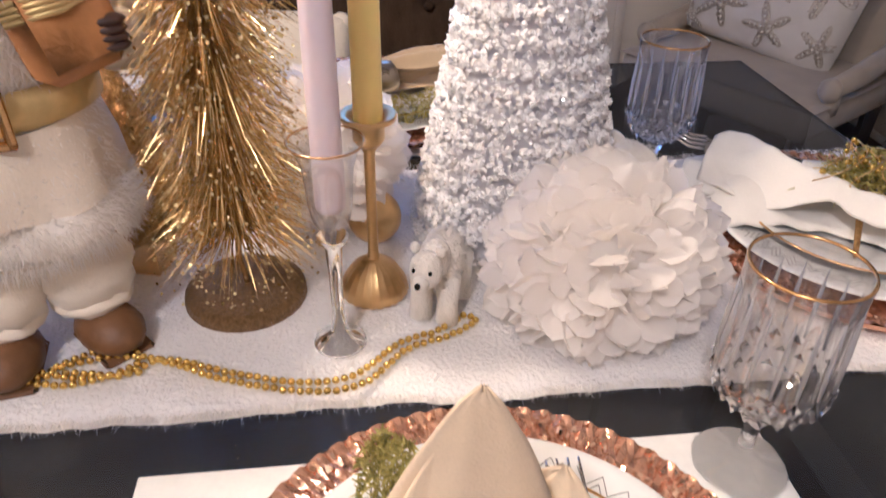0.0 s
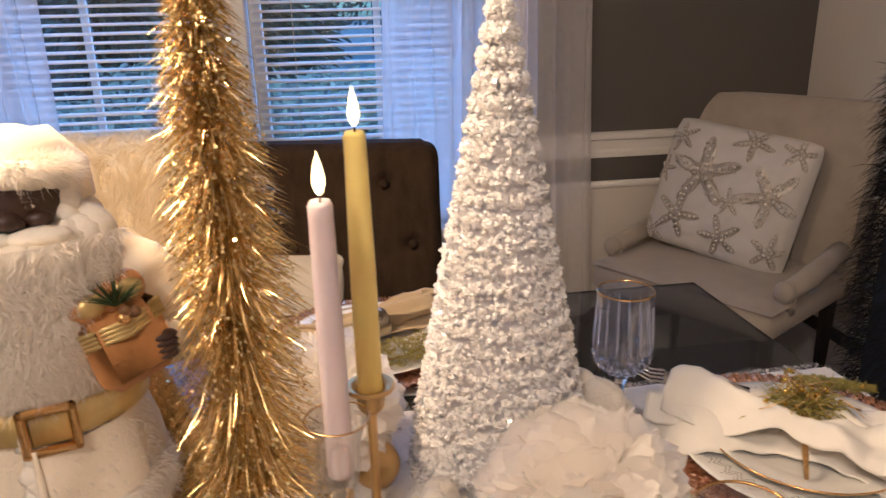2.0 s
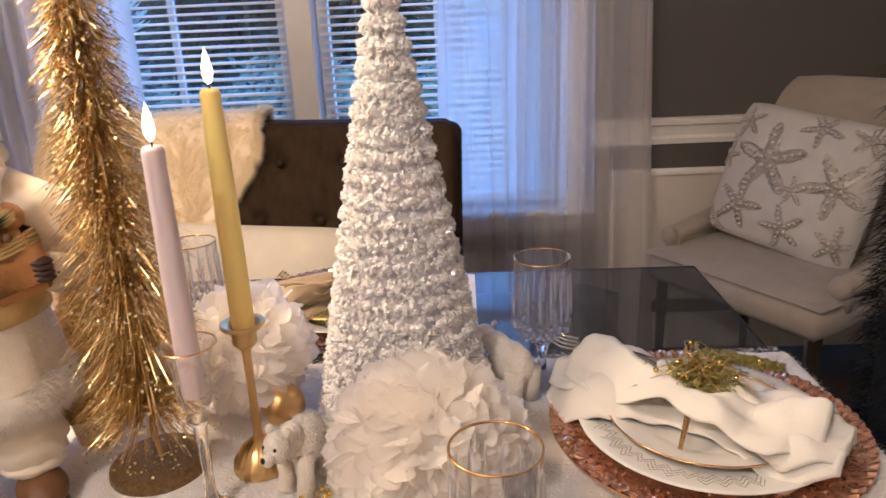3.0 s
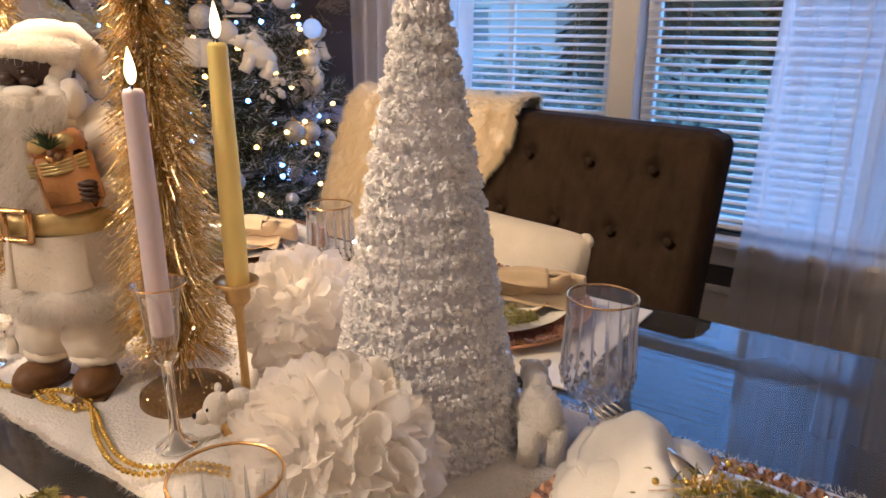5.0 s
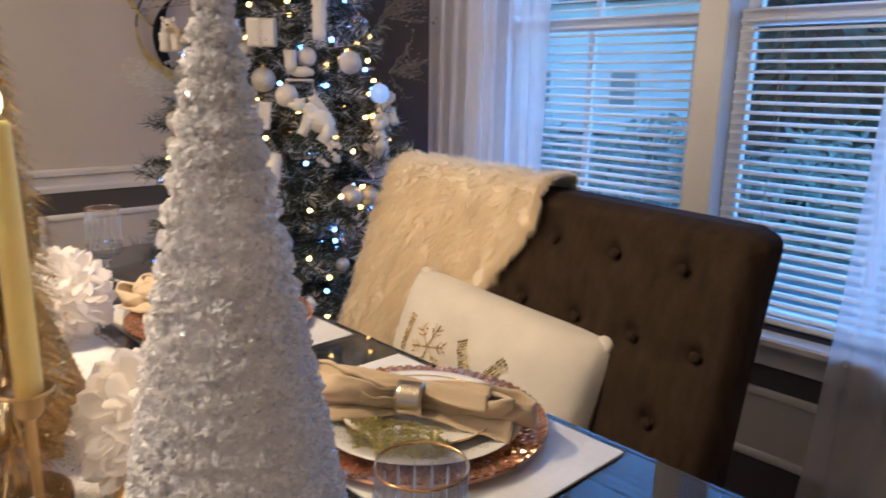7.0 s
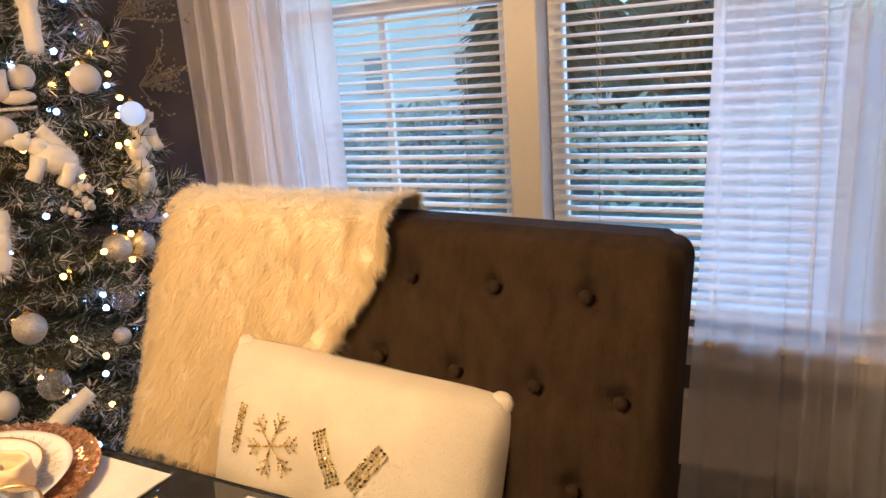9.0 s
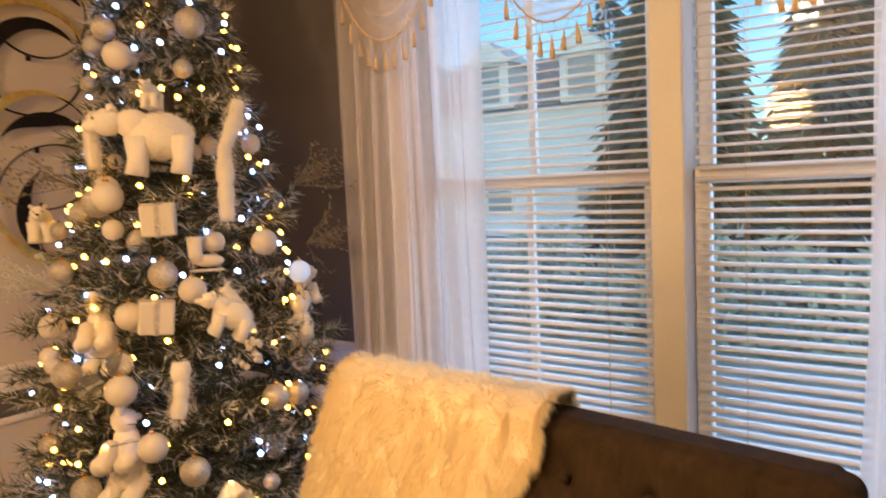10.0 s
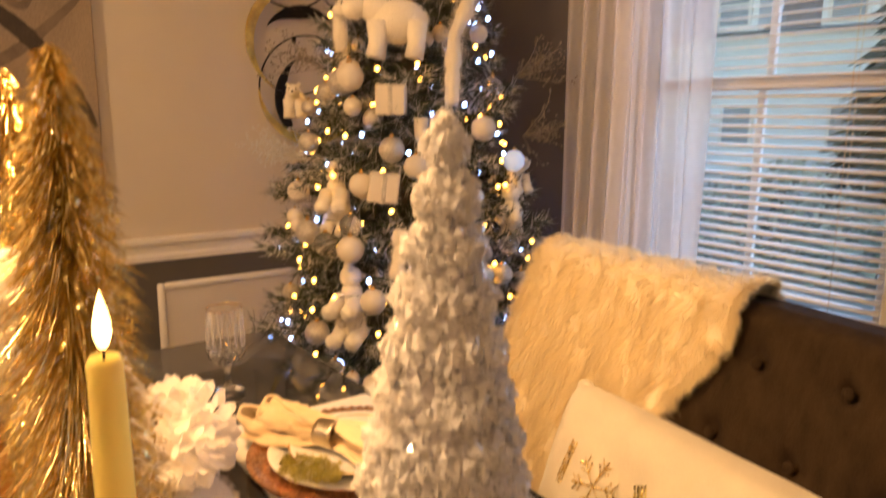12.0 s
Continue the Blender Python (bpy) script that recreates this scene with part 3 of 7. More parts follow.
def tinsel_tree(at, h, n, label, turn=0):
    ob = thing("tinsel_tree", at, label, "table tree", "gold tinsel trees on the runner", m=pose(*at, 0, 0, turn))
    g = Geo()
    lathe(g, [(0, 0), (0.050, 0), (0.052, 0.004), (0.051, 0.012), (0.046, 0.016), (0.008, 0.018), (0, 0.018)], 28)
    part("base", g, M_goldshade, ob, "round gold glitter base, darkened for the shade it stands in")
    g = Geo()
    tube(g, [(0.0015 * math.cos(k), 0.0015 * math.sin(k), 0.016 + k * (h - 0.02) / 60) for k in range(61)], 0.0028, 6)
    part("wire_stem", g, M_goldsatin, ob)
    g = Geo()
    for i in range(n):
        t = random.random() ** 1.08
        z = 0.055 + t * (h - 0.062)
        a = random.uniform(0, 2 * math.pi)
        k = z / h
        reach = float(np.interp(k, [0.08, 0.25, 0.45, 0.65, 0.85, 1.0], [0.062, 0.066, 0.061, 0.050, 0.036, 0.010])) * random.uniform(0.62, 1.16)
        clump = 0.18 * noise.noise(Vector((math.cos(a) * 2.5, math.sin(a) * 2.5, z * 22)))
        reach *= 1 + clump
        down = float(np.interp(k, [0.05, 0.3, 1.0], [0.62, 0.85, 0.72])) * reach * random.uniform(0.6, 1.25)
        out = Vector((math.cos(a), math.sin(a), 0))
        side = Vector((-math.sin(a), math.cos(a), random.uniform(-0.6, 0.6))).normalized() * random.uniform(0.00024, 0.00052)
        pts = []
        for s in (0.0, 0.35, 0.7, 1.0):
            pts.append(out * reach * (0.02 + s * 0.98) + Vector((0, 0, max(0.012, z + 0.022 - down * s ** 1.35 + 0.012 * s * s * (1 - k)))) + side * 6 * math.sin(s * 3 + i) * 0.5)
        vs = []
        for q, p in enumerate(pts[:-1]):
            tw = Matrix.Rotation(random.uniform(-1.4, 1.4), 3, out + Vector((0, 0, -0.5)))
            vs += [p - tw @ side, p + tw @ side]
        vs.append(pts[-1])
        g.add(vs, [(0, 1, 3, 2), (2, 3, 5, 4), (4, 5, 6)])
    tagged(part("tinsel", g, M_gold, ob, "drooping gold tinsel bristles", smooth=False, fix=False), kind="stuff")
    g = Geo()
    for i in range(n // 2):
        k = random.random()
        z = 0.03 + k * (h - 0.06)
        a = random.uniform(0, 2 * math.pi)
        r = float(np.interp(z / h, [0.08, 0.45, 0.85, 1.0], [0.068, 0.058, 0.03, 0.006])) * random.uniform(0.6, 1.02)
        s = random.uniform(0.0006, 0.0013)
        M = Matrix.Translation((r * math.cos(a), r * math.sin(a), z)) @ Euler((random.uniform(0, 6), random.uniform(0, 6), 0)).to_matrix().to_4x4()
        g.add([(-s, -s, 0), (s, -s, 0), (s, s, 0), (-s, s, 0)], [(0, 1, 2, 3)], 0, M)
    tagged(part("glitter", g, M_flake, ob, "gold glitter flakes", smooth=False, fix=False), kind="stuff")
    return ob


tinsel_tree((0.203, -0.052, RZ - 0.004), 0.55, 8800, "tall gold tinsel tree on a round glitter base")
tinsel_tree((-0.115, -0.05, RZ - 0.004), 0.55, 7000, "gold tinsel tree standing behind the bearded doll", 40)

# ---- candles ----


def taper(parent_at, z0, z1, r0, r1, material, label):
    h = z1 - z0
    ob = thing("taper_candle", (parent_at[0], parent_at[1], z0), label, "candle", "lit taper candles")
    g = Geo()
    lathe(g, [(0, 0), (r0 * 0.95, 0), (r0, 0.004), (r0 * 0.97, h * 0.5), (r1, h - 0.012), (r1 * 1.02, h - 0.004), (r1 * 0.8, h), (r1 * 0.35, h - 0.002), (0, h - 0.003)], 20,
          wob=lambda a, k: 1 + 0.02 * math.sin(3 * a + k))
    part("wax", g, material, ob)
    g = Geo()
    tube(g, [(0, 0, h - 0.004), (0.0004, 0, h + 0.004), (0.0012, 0.0004, h + 0.009)], 0.0008, 5)
    part("wick", g, M_wick, ob)
    g = Geo()
    lathe(g, [(0, h + 0.003), (0.0030, h + 0.006), (0.0048, h + 0.012), (0.0046, h + 0.018), (0.0030, h + 0.026), (0.0010, h + 0.033), (0, h + 0.036)], 14)
    part("flame", g, M_flame, ob, "bright upright candle flame")


taper((0.314, -0.054), 0.918, 1.157, 0.0115, 0.0092, M_yellow, "burning yellow taper candle in a gold candlestick")
taper((0.284, -0.124), 0.888, 1.119, 0.0110, 0.0092, M_lilac, "burning pale lilac taper candle in a glass holder")
taper((-0.062, -0.150), 0.888, 1.134, 0.0110, 0.0092, M_lilac, "burning pale lilac taper candle beside the doll")


def glass_holder(at):
    ob = thing("glass_candle_holder", at, "clear stemmed glass candle holder with a gilt rim", "candle holder", "glass candle holders")
    g = Geo()
    out = [(0, 0), (0.019, 0.0), (0.021, 0.002), (0.0205, 0.004), (0.012, 0.008), (0.0065, 0.016), (0.0048, 0.035), (0.0052, 0.07), (0.0066, 0.093), (0.0110, 0.098),
           (0.0120, 0.102), (0.0085, 0.107), (0.0115, 0.112), (0.0145, 0.120), (0.0160, 0.130), (0.0168, 0.145), (0.0182, 0.158), (0.0215, 0.170), (0.0262, 0.1765),
           (0.0252, 0.1772), (0.0202, 0.170), (0.0172, 0.158), (0.0164, 0.145), (0.0172, 0.130), (0.0125, 0.1215), (0, 0.120)]
    lathe(g, out[:11], 28)
    part("stem", g, M_crystal, ob)
    g = Geo()
    lathe(g, out[12:19], 28)
    part("bowl", g, M_thin, ob)
    g = Geo()
    tube(g, [(0.0262 * math.cos(a), 0.0262 * math.sin(a), 0.177) for a in [2 * math.pi * i / 40 for i in range(41)]], 0.0008, 6, cap=False)
    part("rim", g, M_goldrim, ob, "gilt rim")


glass_holder((0.284, -0.124, RZ))
glass_holder((-0.062, -0.150, RZ))

cs = thing("candlestick", (0.314, -0.056, RZ), "slim satin gold candlestick with a fluted foot", "candlestick")
g = Geo()
lathe(g, [(0, 0), (0.0275, 0), (0.029, 0.003), (0.027, 0.012), (0.019, 0.026), (0.009, 0.034), (0.0055, 0.036), (0, 0.036)], 72,
      wob=lambda a, k: 1 + (0.045 * abs(math.sin(12 * a)) if 1 <= k <= 5 else 0))
part("foot", g, M_goldsatin, cs, "fluted dome foot")
g = Geo()
lathe(g, [(0.006, 0.034), (0.0045, 0.042), (0.0042, 0.09), (0.0046, 0.135), (0.008, 0.142), (0, 0.142)], 14)
part("stem", g, M_goldsatin, cs)
g = Geo()
lathe(g, [(0, 0.140), (0.009, 0.141), (0.0125, 0.146), (0.0125, 0.158), (0.0215, 0.163), (0.0225, 0.1665), (0.0215, 0.1675), (0.0125, 0.1635), (0.0112, 0.156), (0, 0.155)], 24)
part("cup", g, M_goldsatin, cs, "candle cup with a flared lip")

g = Geo()
blob(g, (0, 0, 0.026), 0.026, 28)
solid("bauble", g, M_goldsatin, "matte gold bauble lying on the runner", "bauble", at=(0.318, 0.03, RZ - 0.002))

# ---- silk flower balls ----


def petal_mesh(w, l, curl):
    g = Geo()

    def fn(u, v):
        a = (u - 0.5) * 2
        tip = math.sqrt(max(0.004, 1 - ((v - 0.5) / 0.5) ** 2)) if v > 0.5 else 1.0
        q = min(1.0, 0.30 + 1.15 * v) * tip
        return Vector((a * w * q, v * l * (1 - 0.04 * a * a * v), curl * v * v + 0.20 * w * a * a * (1 - 0.4 * v) + 0.0008 * math.sin(a * 5 + v * 4)))
    sheet(g, fn, 6, 10)
    return g.mesh("petal", M_petal, fix=False)


PETALS = [petal_mesh(0.0150, 0.040, 0.010), petal_mesh(0.0165, 0.041, 0.006), petal_mesh(0.0140, 0.038, 0.014), petal_mesh(0.0155, 0.039, -0.006)]


def flower_ball(at, r, n, label, face=(0, -1, 0.4)):
    ob = thing("flower_ball", at, label, "flower ball", "white silk flower balls")
    g = Geo()
    blob(g, (0, 0, 0), r * 0.66, 16)
    part("core", g, M_petal, ob)
    gold = math.pi * (3 - math.sqrt(5))
    ax = Vector(face).normalized()
    rot = Vector((0, 0, 1)).rotation_difference(ax).to_matrix()
    for i in range(n):
        z = 1 - 2 * (i + 0.5) / n
        a = i * gold
        d = Vector((math.sqrt(1 - z * z) * math.cos(a), math.sqrt(1 - z * z) * math.sin(a), z))
        away = (d - Vector((0, 0, 1)) * d.z)
        away = away.normalized() if away.length > 1e-4 else Vector((1, 0, 0))
        # the petals open away from the flower's heart
        y = (away * (0.30 + 0.45 * (1 - abs(z))) + d * (0.95 if z > 0 else 0.8) + Vector((random.gauss(0, .20), random.gauss(0, .20), random.gauss(0, .20)))).normalized()
        zz = (d - y * d.dot(y))
        if zz.length < 0.05:
            zz = Vector((0, 0, 1)) - y * y.z
        zz.normalize()
        zz = -zz if random.random() < 0.1 else zz
        x = y.cross(zz)
        R = Matrix((x, y, zz)).transposed()
        p = part("petal", random.choice(PETALS), None, ob)
        s = r / 0.095 * random.uniform(0.75, 1.05)
        p.matrix_local = Matrix.Translation(rot @ (d * r * 0.66)) @ (rot @ R).to_4x4() @ Matrix.Scale(s, 4)
    return ob


big_ball = flower_ball((0.495, -0.113, 0.824), 0.100, 330, "large white silk flower ball of layered petals", (-0.1, -0.75, 0.45))
big_ball.scale = (0.95, 0.80, 0.86)
flower_ball((0.272, 0.068, 0.842), 0.080, 240, "white silk flower ball behind the candlestick", (0.5, -0.6, 0.5))
flower_ball((-0.27, 0.135, 0.838), 0.080, 170, "white silk flower ball near the far place setting", (0.6, -0.5, 0.6))
flower_ball((-0.31, -0.155, 0.838), 0.080, 150, "white silk flower ball behind the doll", (0.8, -0.3, 0.5))

# ---- bead garland ----
bead_me = blob(Geo(), (0, 0, 0), 0.0030, 8).mesh("bead", M_bead)
garland = thing("bead_garland", (0, 0, RZ + 0.002), "looped string of shiny gold beads on the runner", "bead garland")


def smooth_line(pts, step):
    """Even points along a smooth curve through pts."""
    out = []
    P = [Vector((*p, 0)) for p in pts]
    for k in range(len(P) - 1):
        a, b, c, d = P[max(k - 1, 0)], P[k], P[k + 1], P[min(k + 2, len(P) - 1)]
        for i in range(24):
            t = i / 24
            out.append(0.5 * ((2 * b) + (c - a) * t + (2 * a - 5 * b + 4 * c - d) * t * t + (3 * b - a - 3 * c + d) * t ** 3))
    even, need = [out[0]], step
    for p, q in zip(out, out[1:]):
        seg = (q - p).length
        while need <= seg and seg > 0:
            even.append(p.lerp(q, need / seg))
            need += step
        need -= seg
    return even


LOOPS = [[(-0.138, -0.104), (-0.168, -0.136), (-0.200, -0.172), (-0.150, -0.170), (-0.088, -0.161), (-0.040, -0.188), (-0.010, -0.176), (0.030, -0.158), (0.085, -0.133), (0.125, -0.128), (0.16, -0.142), (0.2, -0.162), (0.258, -0.180), (0.30, -0.176), (0.336, -0.141), (0.37, -0.128), (0.395, -0.112), (0.388, -0.103), (0.375, -0.112)],
         [(-0.138, -0.104), (-0.160, -0.142), (-0.120, -0.166), (-0.070, -0.178), (-0.035, -0.160), (0.010, -0.164), (0.045, -0.150), (0.085, -0.144), (0.12, -0.150), (0.15, -0.135), (0.2, -0.154), (0.255, -0.170), (0.296, -0.165), (0.33, -0.133), (0.36, -0.122), (0.375, -0.112)],
         [(0.05, -0.150), (0.09, -0.156), (0.130, -0.138), (0.112, -0.114), (0.07, -0.138), (0.09, -0.150), (0.14, -0.146)]]
for loop in LOOPS:
    for p in smooth_line(loop, 0.0066):
        b = part("bead", bead_me, None, garland)
        b.location = p + Vector((0, 0, 0.001 + random.uniform(0, 0.0012)))
# ---- place settings ----


def goblet(at):
    ob = thing("crystal_goblet", at, "cut crystal goblet with a gilt rim", "goblet", "crystal goblets on the table")
    H = 0.166
    g = Geo()
    out = [(0, 0), (0.0305, 0), (0.032, 0.0015), (0.030, 0.0035), (0.012, 0.008), (0.0055, 0.016), (0.0050, 0.036), (0.0085, 0.050), (0.020, 0.060), (0.0325, 0.074), (0.0365, 0.090), (0.0362, 0.106), (0.0335, 0.130), (0.0342, H)]
    lathe(g, out[:8] + [(0.0150, 0.0575), (0.0, 0.0585)], 30)
    part("stem", g, M_crystal, ob)
    g = Geo()
    outer = [(0.0152, 0.0580), (0.0250, 0.0640), (0.0330, 0.0740), (0.0368, 0.0880), (0.0368, 0.0950), (0.0360, 0.1060), (0.0350, 0.1200), (0.0342, 0.1400), (0.0340, 0.1480), (0.0342, 0.1520), (0.0344, H)]
    # upright flutes pressed into the wall
    lathe(g, outer, 144, wob=lambda a, k: 1 - (0.095 * abs(math.cos(8 * a)) ** 0.6 if 4 <= k <= 7 else (0.05 * abs(math.cos(8 * a)) if k in (3, 8) else 0)))
    part("bowl", g, M_cut, ob, "fluted clear bowl")
    # hazy, glossy ridges stand in for bright streaks in the clear flutes
    for i in range(16):
        a = math.pi * (i + 0.5) / 8
        g = Geo()
        tube(g, [(r * math.cos(a), r * math.sin(a), z) for r, z in ((0.0360, 0.094), (0.0352, 0.112), (0.0344, 0.130), (0.0340, 0.149))], [0.0008, 0.0016, 0.0015, 0.0004], 6)
        part("flute", g, M_streak, ob)
    g = Geo()
    # small wedge cuts round the lower bowl
    for row, (z, r) in enumerate(((0.068, 0.0278), (0.077, 0.0338), (0.087, 0.0362))):
        for i in range(18):
            a = 2 * math.pi * (i + row * 0.5) / 18
            M = Matrix.Translation((r * math.cos(a), r * math.sin(a), z)) @ Matrix.Rotation(a, 4, "Z")
            g.add([(0, -0.0042, 0), (0, 0.0042, 0), (0, 0, 0.0062), (0, 0, -0.0062), (0.0022, 0, 0)], [(0, 4, 2), (4, 1, 2), (3, 4, 0), (3, 1, 4), (0, 2, 3), (2, 1, 3)], 0, M)
    tagged(part("cut_facet_band", g, M_crystal, ob, "wedge-cut facets", smooth=False), kind="stuff")
    g = Geo()
    tube(g, [(0.0336 * math.cos(a), 0.0336 * math.sin(a), H) for a in [2 * math.pi * i / 48 for i in range(49)]], 0.0011, 6, cap=False)
    part("rim", g, M_goldrim, ob, "gilt rim")
    return ob


goblet((0.555, -0.266, TZ + 0.004))
goblet((0.629, 0.119, TZ + 0.010))
goblet((0.151, 0.249, TZ + 0.004))
goblet((-0.60, 0.315, TZ + 0.004))


def place_mat(x, y, label, w=0.433, d=0.30):
    g = Geo()
    box(g, (0, 0, 0.002), (w, d, 0.0035), 0.001)
    return solid("place_mat", g, M_mat, label, "place mat", "place mats on the table", at=(x, y, TZ + 0.0005), smooth=False)


place_mat(0.367, -0.386, "white marbled place mat on the glass table top")
place_mat(0.334, 0.378, "white marbled place mat on the glass table top")
place_mat(-0.222, 0.378, "white marbled place mat on the glass table top")


M_facet = mat("copper_facet", (0.95, 0.62, 0.42), 0.10, 1.0, var=0.2, scale=60, bump=0.0)


def charger(at):
    ob = thing("charger_plate", at, "rose copper charger plate with a ridged rim", "charger plate", "charger plates")
    g = Geo()

    def fn(u, v):
        a = u * 2 * math.pi
        r = 0.02 + v * 0.146
        k = max(0.0, (r - 0.115) / 0.05)
        ridge = 0.0045 * (abs(math.sin(34 * a + 1.2 * math.sin(14 * v))) - 0.5) * min(1, k * 2.5)
        return Vector((r * math.cos(a), r * math.sin(a), 0.004 + 0.011 * min(1, k) ** 1.3 + ridge))
    sheet(g, fn, 204, 16, wrap=True)
    lathe(g, [(0.166, 0.0145), (0.164, 0.009), (0.118, 0.0005), (0, 0.0005)], 102)
    part("plate", g, M_copper, ob, smooth=False)
    g = Geo()
    for i in range(520):
        a, r = random.uniform(0, 6.283), random.uniform(0.122, 0.164)
        s, q = random.uniform(0.0012, 0.0030), random.uniform(0.0009, 0.0016)
        M = Matrix.Translation((r * math.cos(a), r * math.sin(a), 0.0075 + 0.009 * (r - 0.118) / 0.046 + 0.0015)) @ Matrix.Rotation(a, 4, "Z") @ Euler((random.gauss(0, 0.45), random.gauss(-0.1, 0.45), random.gauss(0, 0.3))).to_matrix().to_4x4()
        g.add([(-s, -q, 0), (s, -q, 0), (s, q, 0), (-s, q, 0)], [(0, 1, 2, 3)], 0, M)
    tagged(part("facet_glitter", g, M_facet, ob, "glinting cut facets", smooth=False, fix=False), kind="stuff")
    return ob


def plate(at, r, label, pattern, rim):
    ob = thing("plate", at, label, "plate", "porcelain plates")
    g = Geo()
    lathe(g, [(0, 0.003), (r * 0.6, 0.003), (r * 0.68, 0.006), (r * 0.96, 0.0135), (r, 0.0155), (r * 0.995, 0.0165), (r * 0.95, 0.0155), (r * 0.68, 0.009), (r * 0.6, 0.0058), (0, 0.0055)], 72)
    part("dish", g, M_porc, ob)
    zat = lambda q: float(np.interp(q, [0.6, 0.68, 0.95, 0.995], [0.0058, 0.009, 0.0155, 0.0165])) + 0.0005
    if pattern:
        g = Geo()
        for ring in range(3):
            n = 44
            for i in range(n * 2):
                a0, a1 = math.pi * i / n, math.pi * (i + 1) / n
                q0, q1 = (0.74, 0.82) if i % 2 else (0.82, 0.74)
                q0, q1 = q0 + ring * 0.045, q1 + ring * 0.045
                if noise.noise(Vector((i * 0.31, ring, 1))) < -0.25:
                    continue
                p, q = Vector((r * q0 * math.cos(a0), r * q0 * math.sin(a0), zat(q0))), Vector((r * q1 * math.cos(a1), r * q1 * math.sin(a1), zat(q1)))
                s = (q - p).cross(Vector((0, 0, 1))).normalized() * 0.00035
                g.add([p - s, p + s, q + s, q - s], [(0, 1, 2, 3)])
        part("zigzag_pattern", g, M_line, ob, "fine grey zigzag lines", fix=False)
    if rim:
        g = Geo()
        tube(g, [(r * 0.995 * math.cos(a), r * 0.995 * math.sin(a), 0.0165) for a in [2 * math.pi * i / 64 for i in range(65)]], 0.0011, 6, cap=False)
        part("rim", g, M_goldrim, ob, "gilt rim")
    return ob


def fork(m, length=0.19):
    ob = thing("fork", (0, 0, 0), "polished steel dinner fork resting in the napkin", "fork", "forks", m=m)
    g = Geo()

    def fn(u, v):
        x = (u - 0.5) * float(np.interp(v, [0, 0.1, 0.5, 0.66, 0.74, 1], [0.018, 0.014, 0.006, 0.008, 0.024, 0.023]))
        return Vector((x, v * length * 0.75, 0.006 * math.sin(v * 5) + 0.002 * (1 - (2 * u - 1) ** 2)))
    sheet(g, fn, 4, 16)
    part("handle", g, M_steel, ob)
    for i in range(4):
        g = Geo()
        x = -0.0095 + i * 0.0063
        tube(g, [(x, length * 0.745, -0.0035), (x, length * 0.87, -0.006), (x * 0.98, length, 0.001)], [0.0016, 0.0014, 0.0007], 6)
        part("tine", g, M_steel, ob)
    return ob


def glitter_leaf(m, size=0.05, label="green gold glitter leaf on the plate"):
    """A serrated leaf of many small glittering shards."""
    g = Geo()
    for i in range(1700):
        t = random.random()
        w = size * 0.6 * math.sin(math.pi * t) ** 0.7 * (1 - 0.25 * (int(t * 7) % 2))
        x, y = random.uniform(-w, w), (t - 0.5) * size * 2
        M = Matrix.Translation((x, y, 0.002 + random.uniform(0, 0.005))) @ Euler((random.gauss(0, 0.5), random.gauss(0, 0.5), random.uniform(0, 6))).to_matrix().to_4x4()
        s, q = random.uniform(0.003, 0.007), random.uniform(0.0006, 0.0014)
        g.add([(-s, 0, 0), (0, -q, 0.0004), (s, 0, 0), (0, q, 0.0004)], [(0, 1, 2, 3)], 0, M)
    return solid("glitter_leaf", g, M_green, label, "leaf ornament", m=m, smooth=False, fix=False)


M_ring = mat("silver_napkin_ring", (0.62, 0.54, 0.40), 0.28, 1.0, var=0.06, bump=0.0)


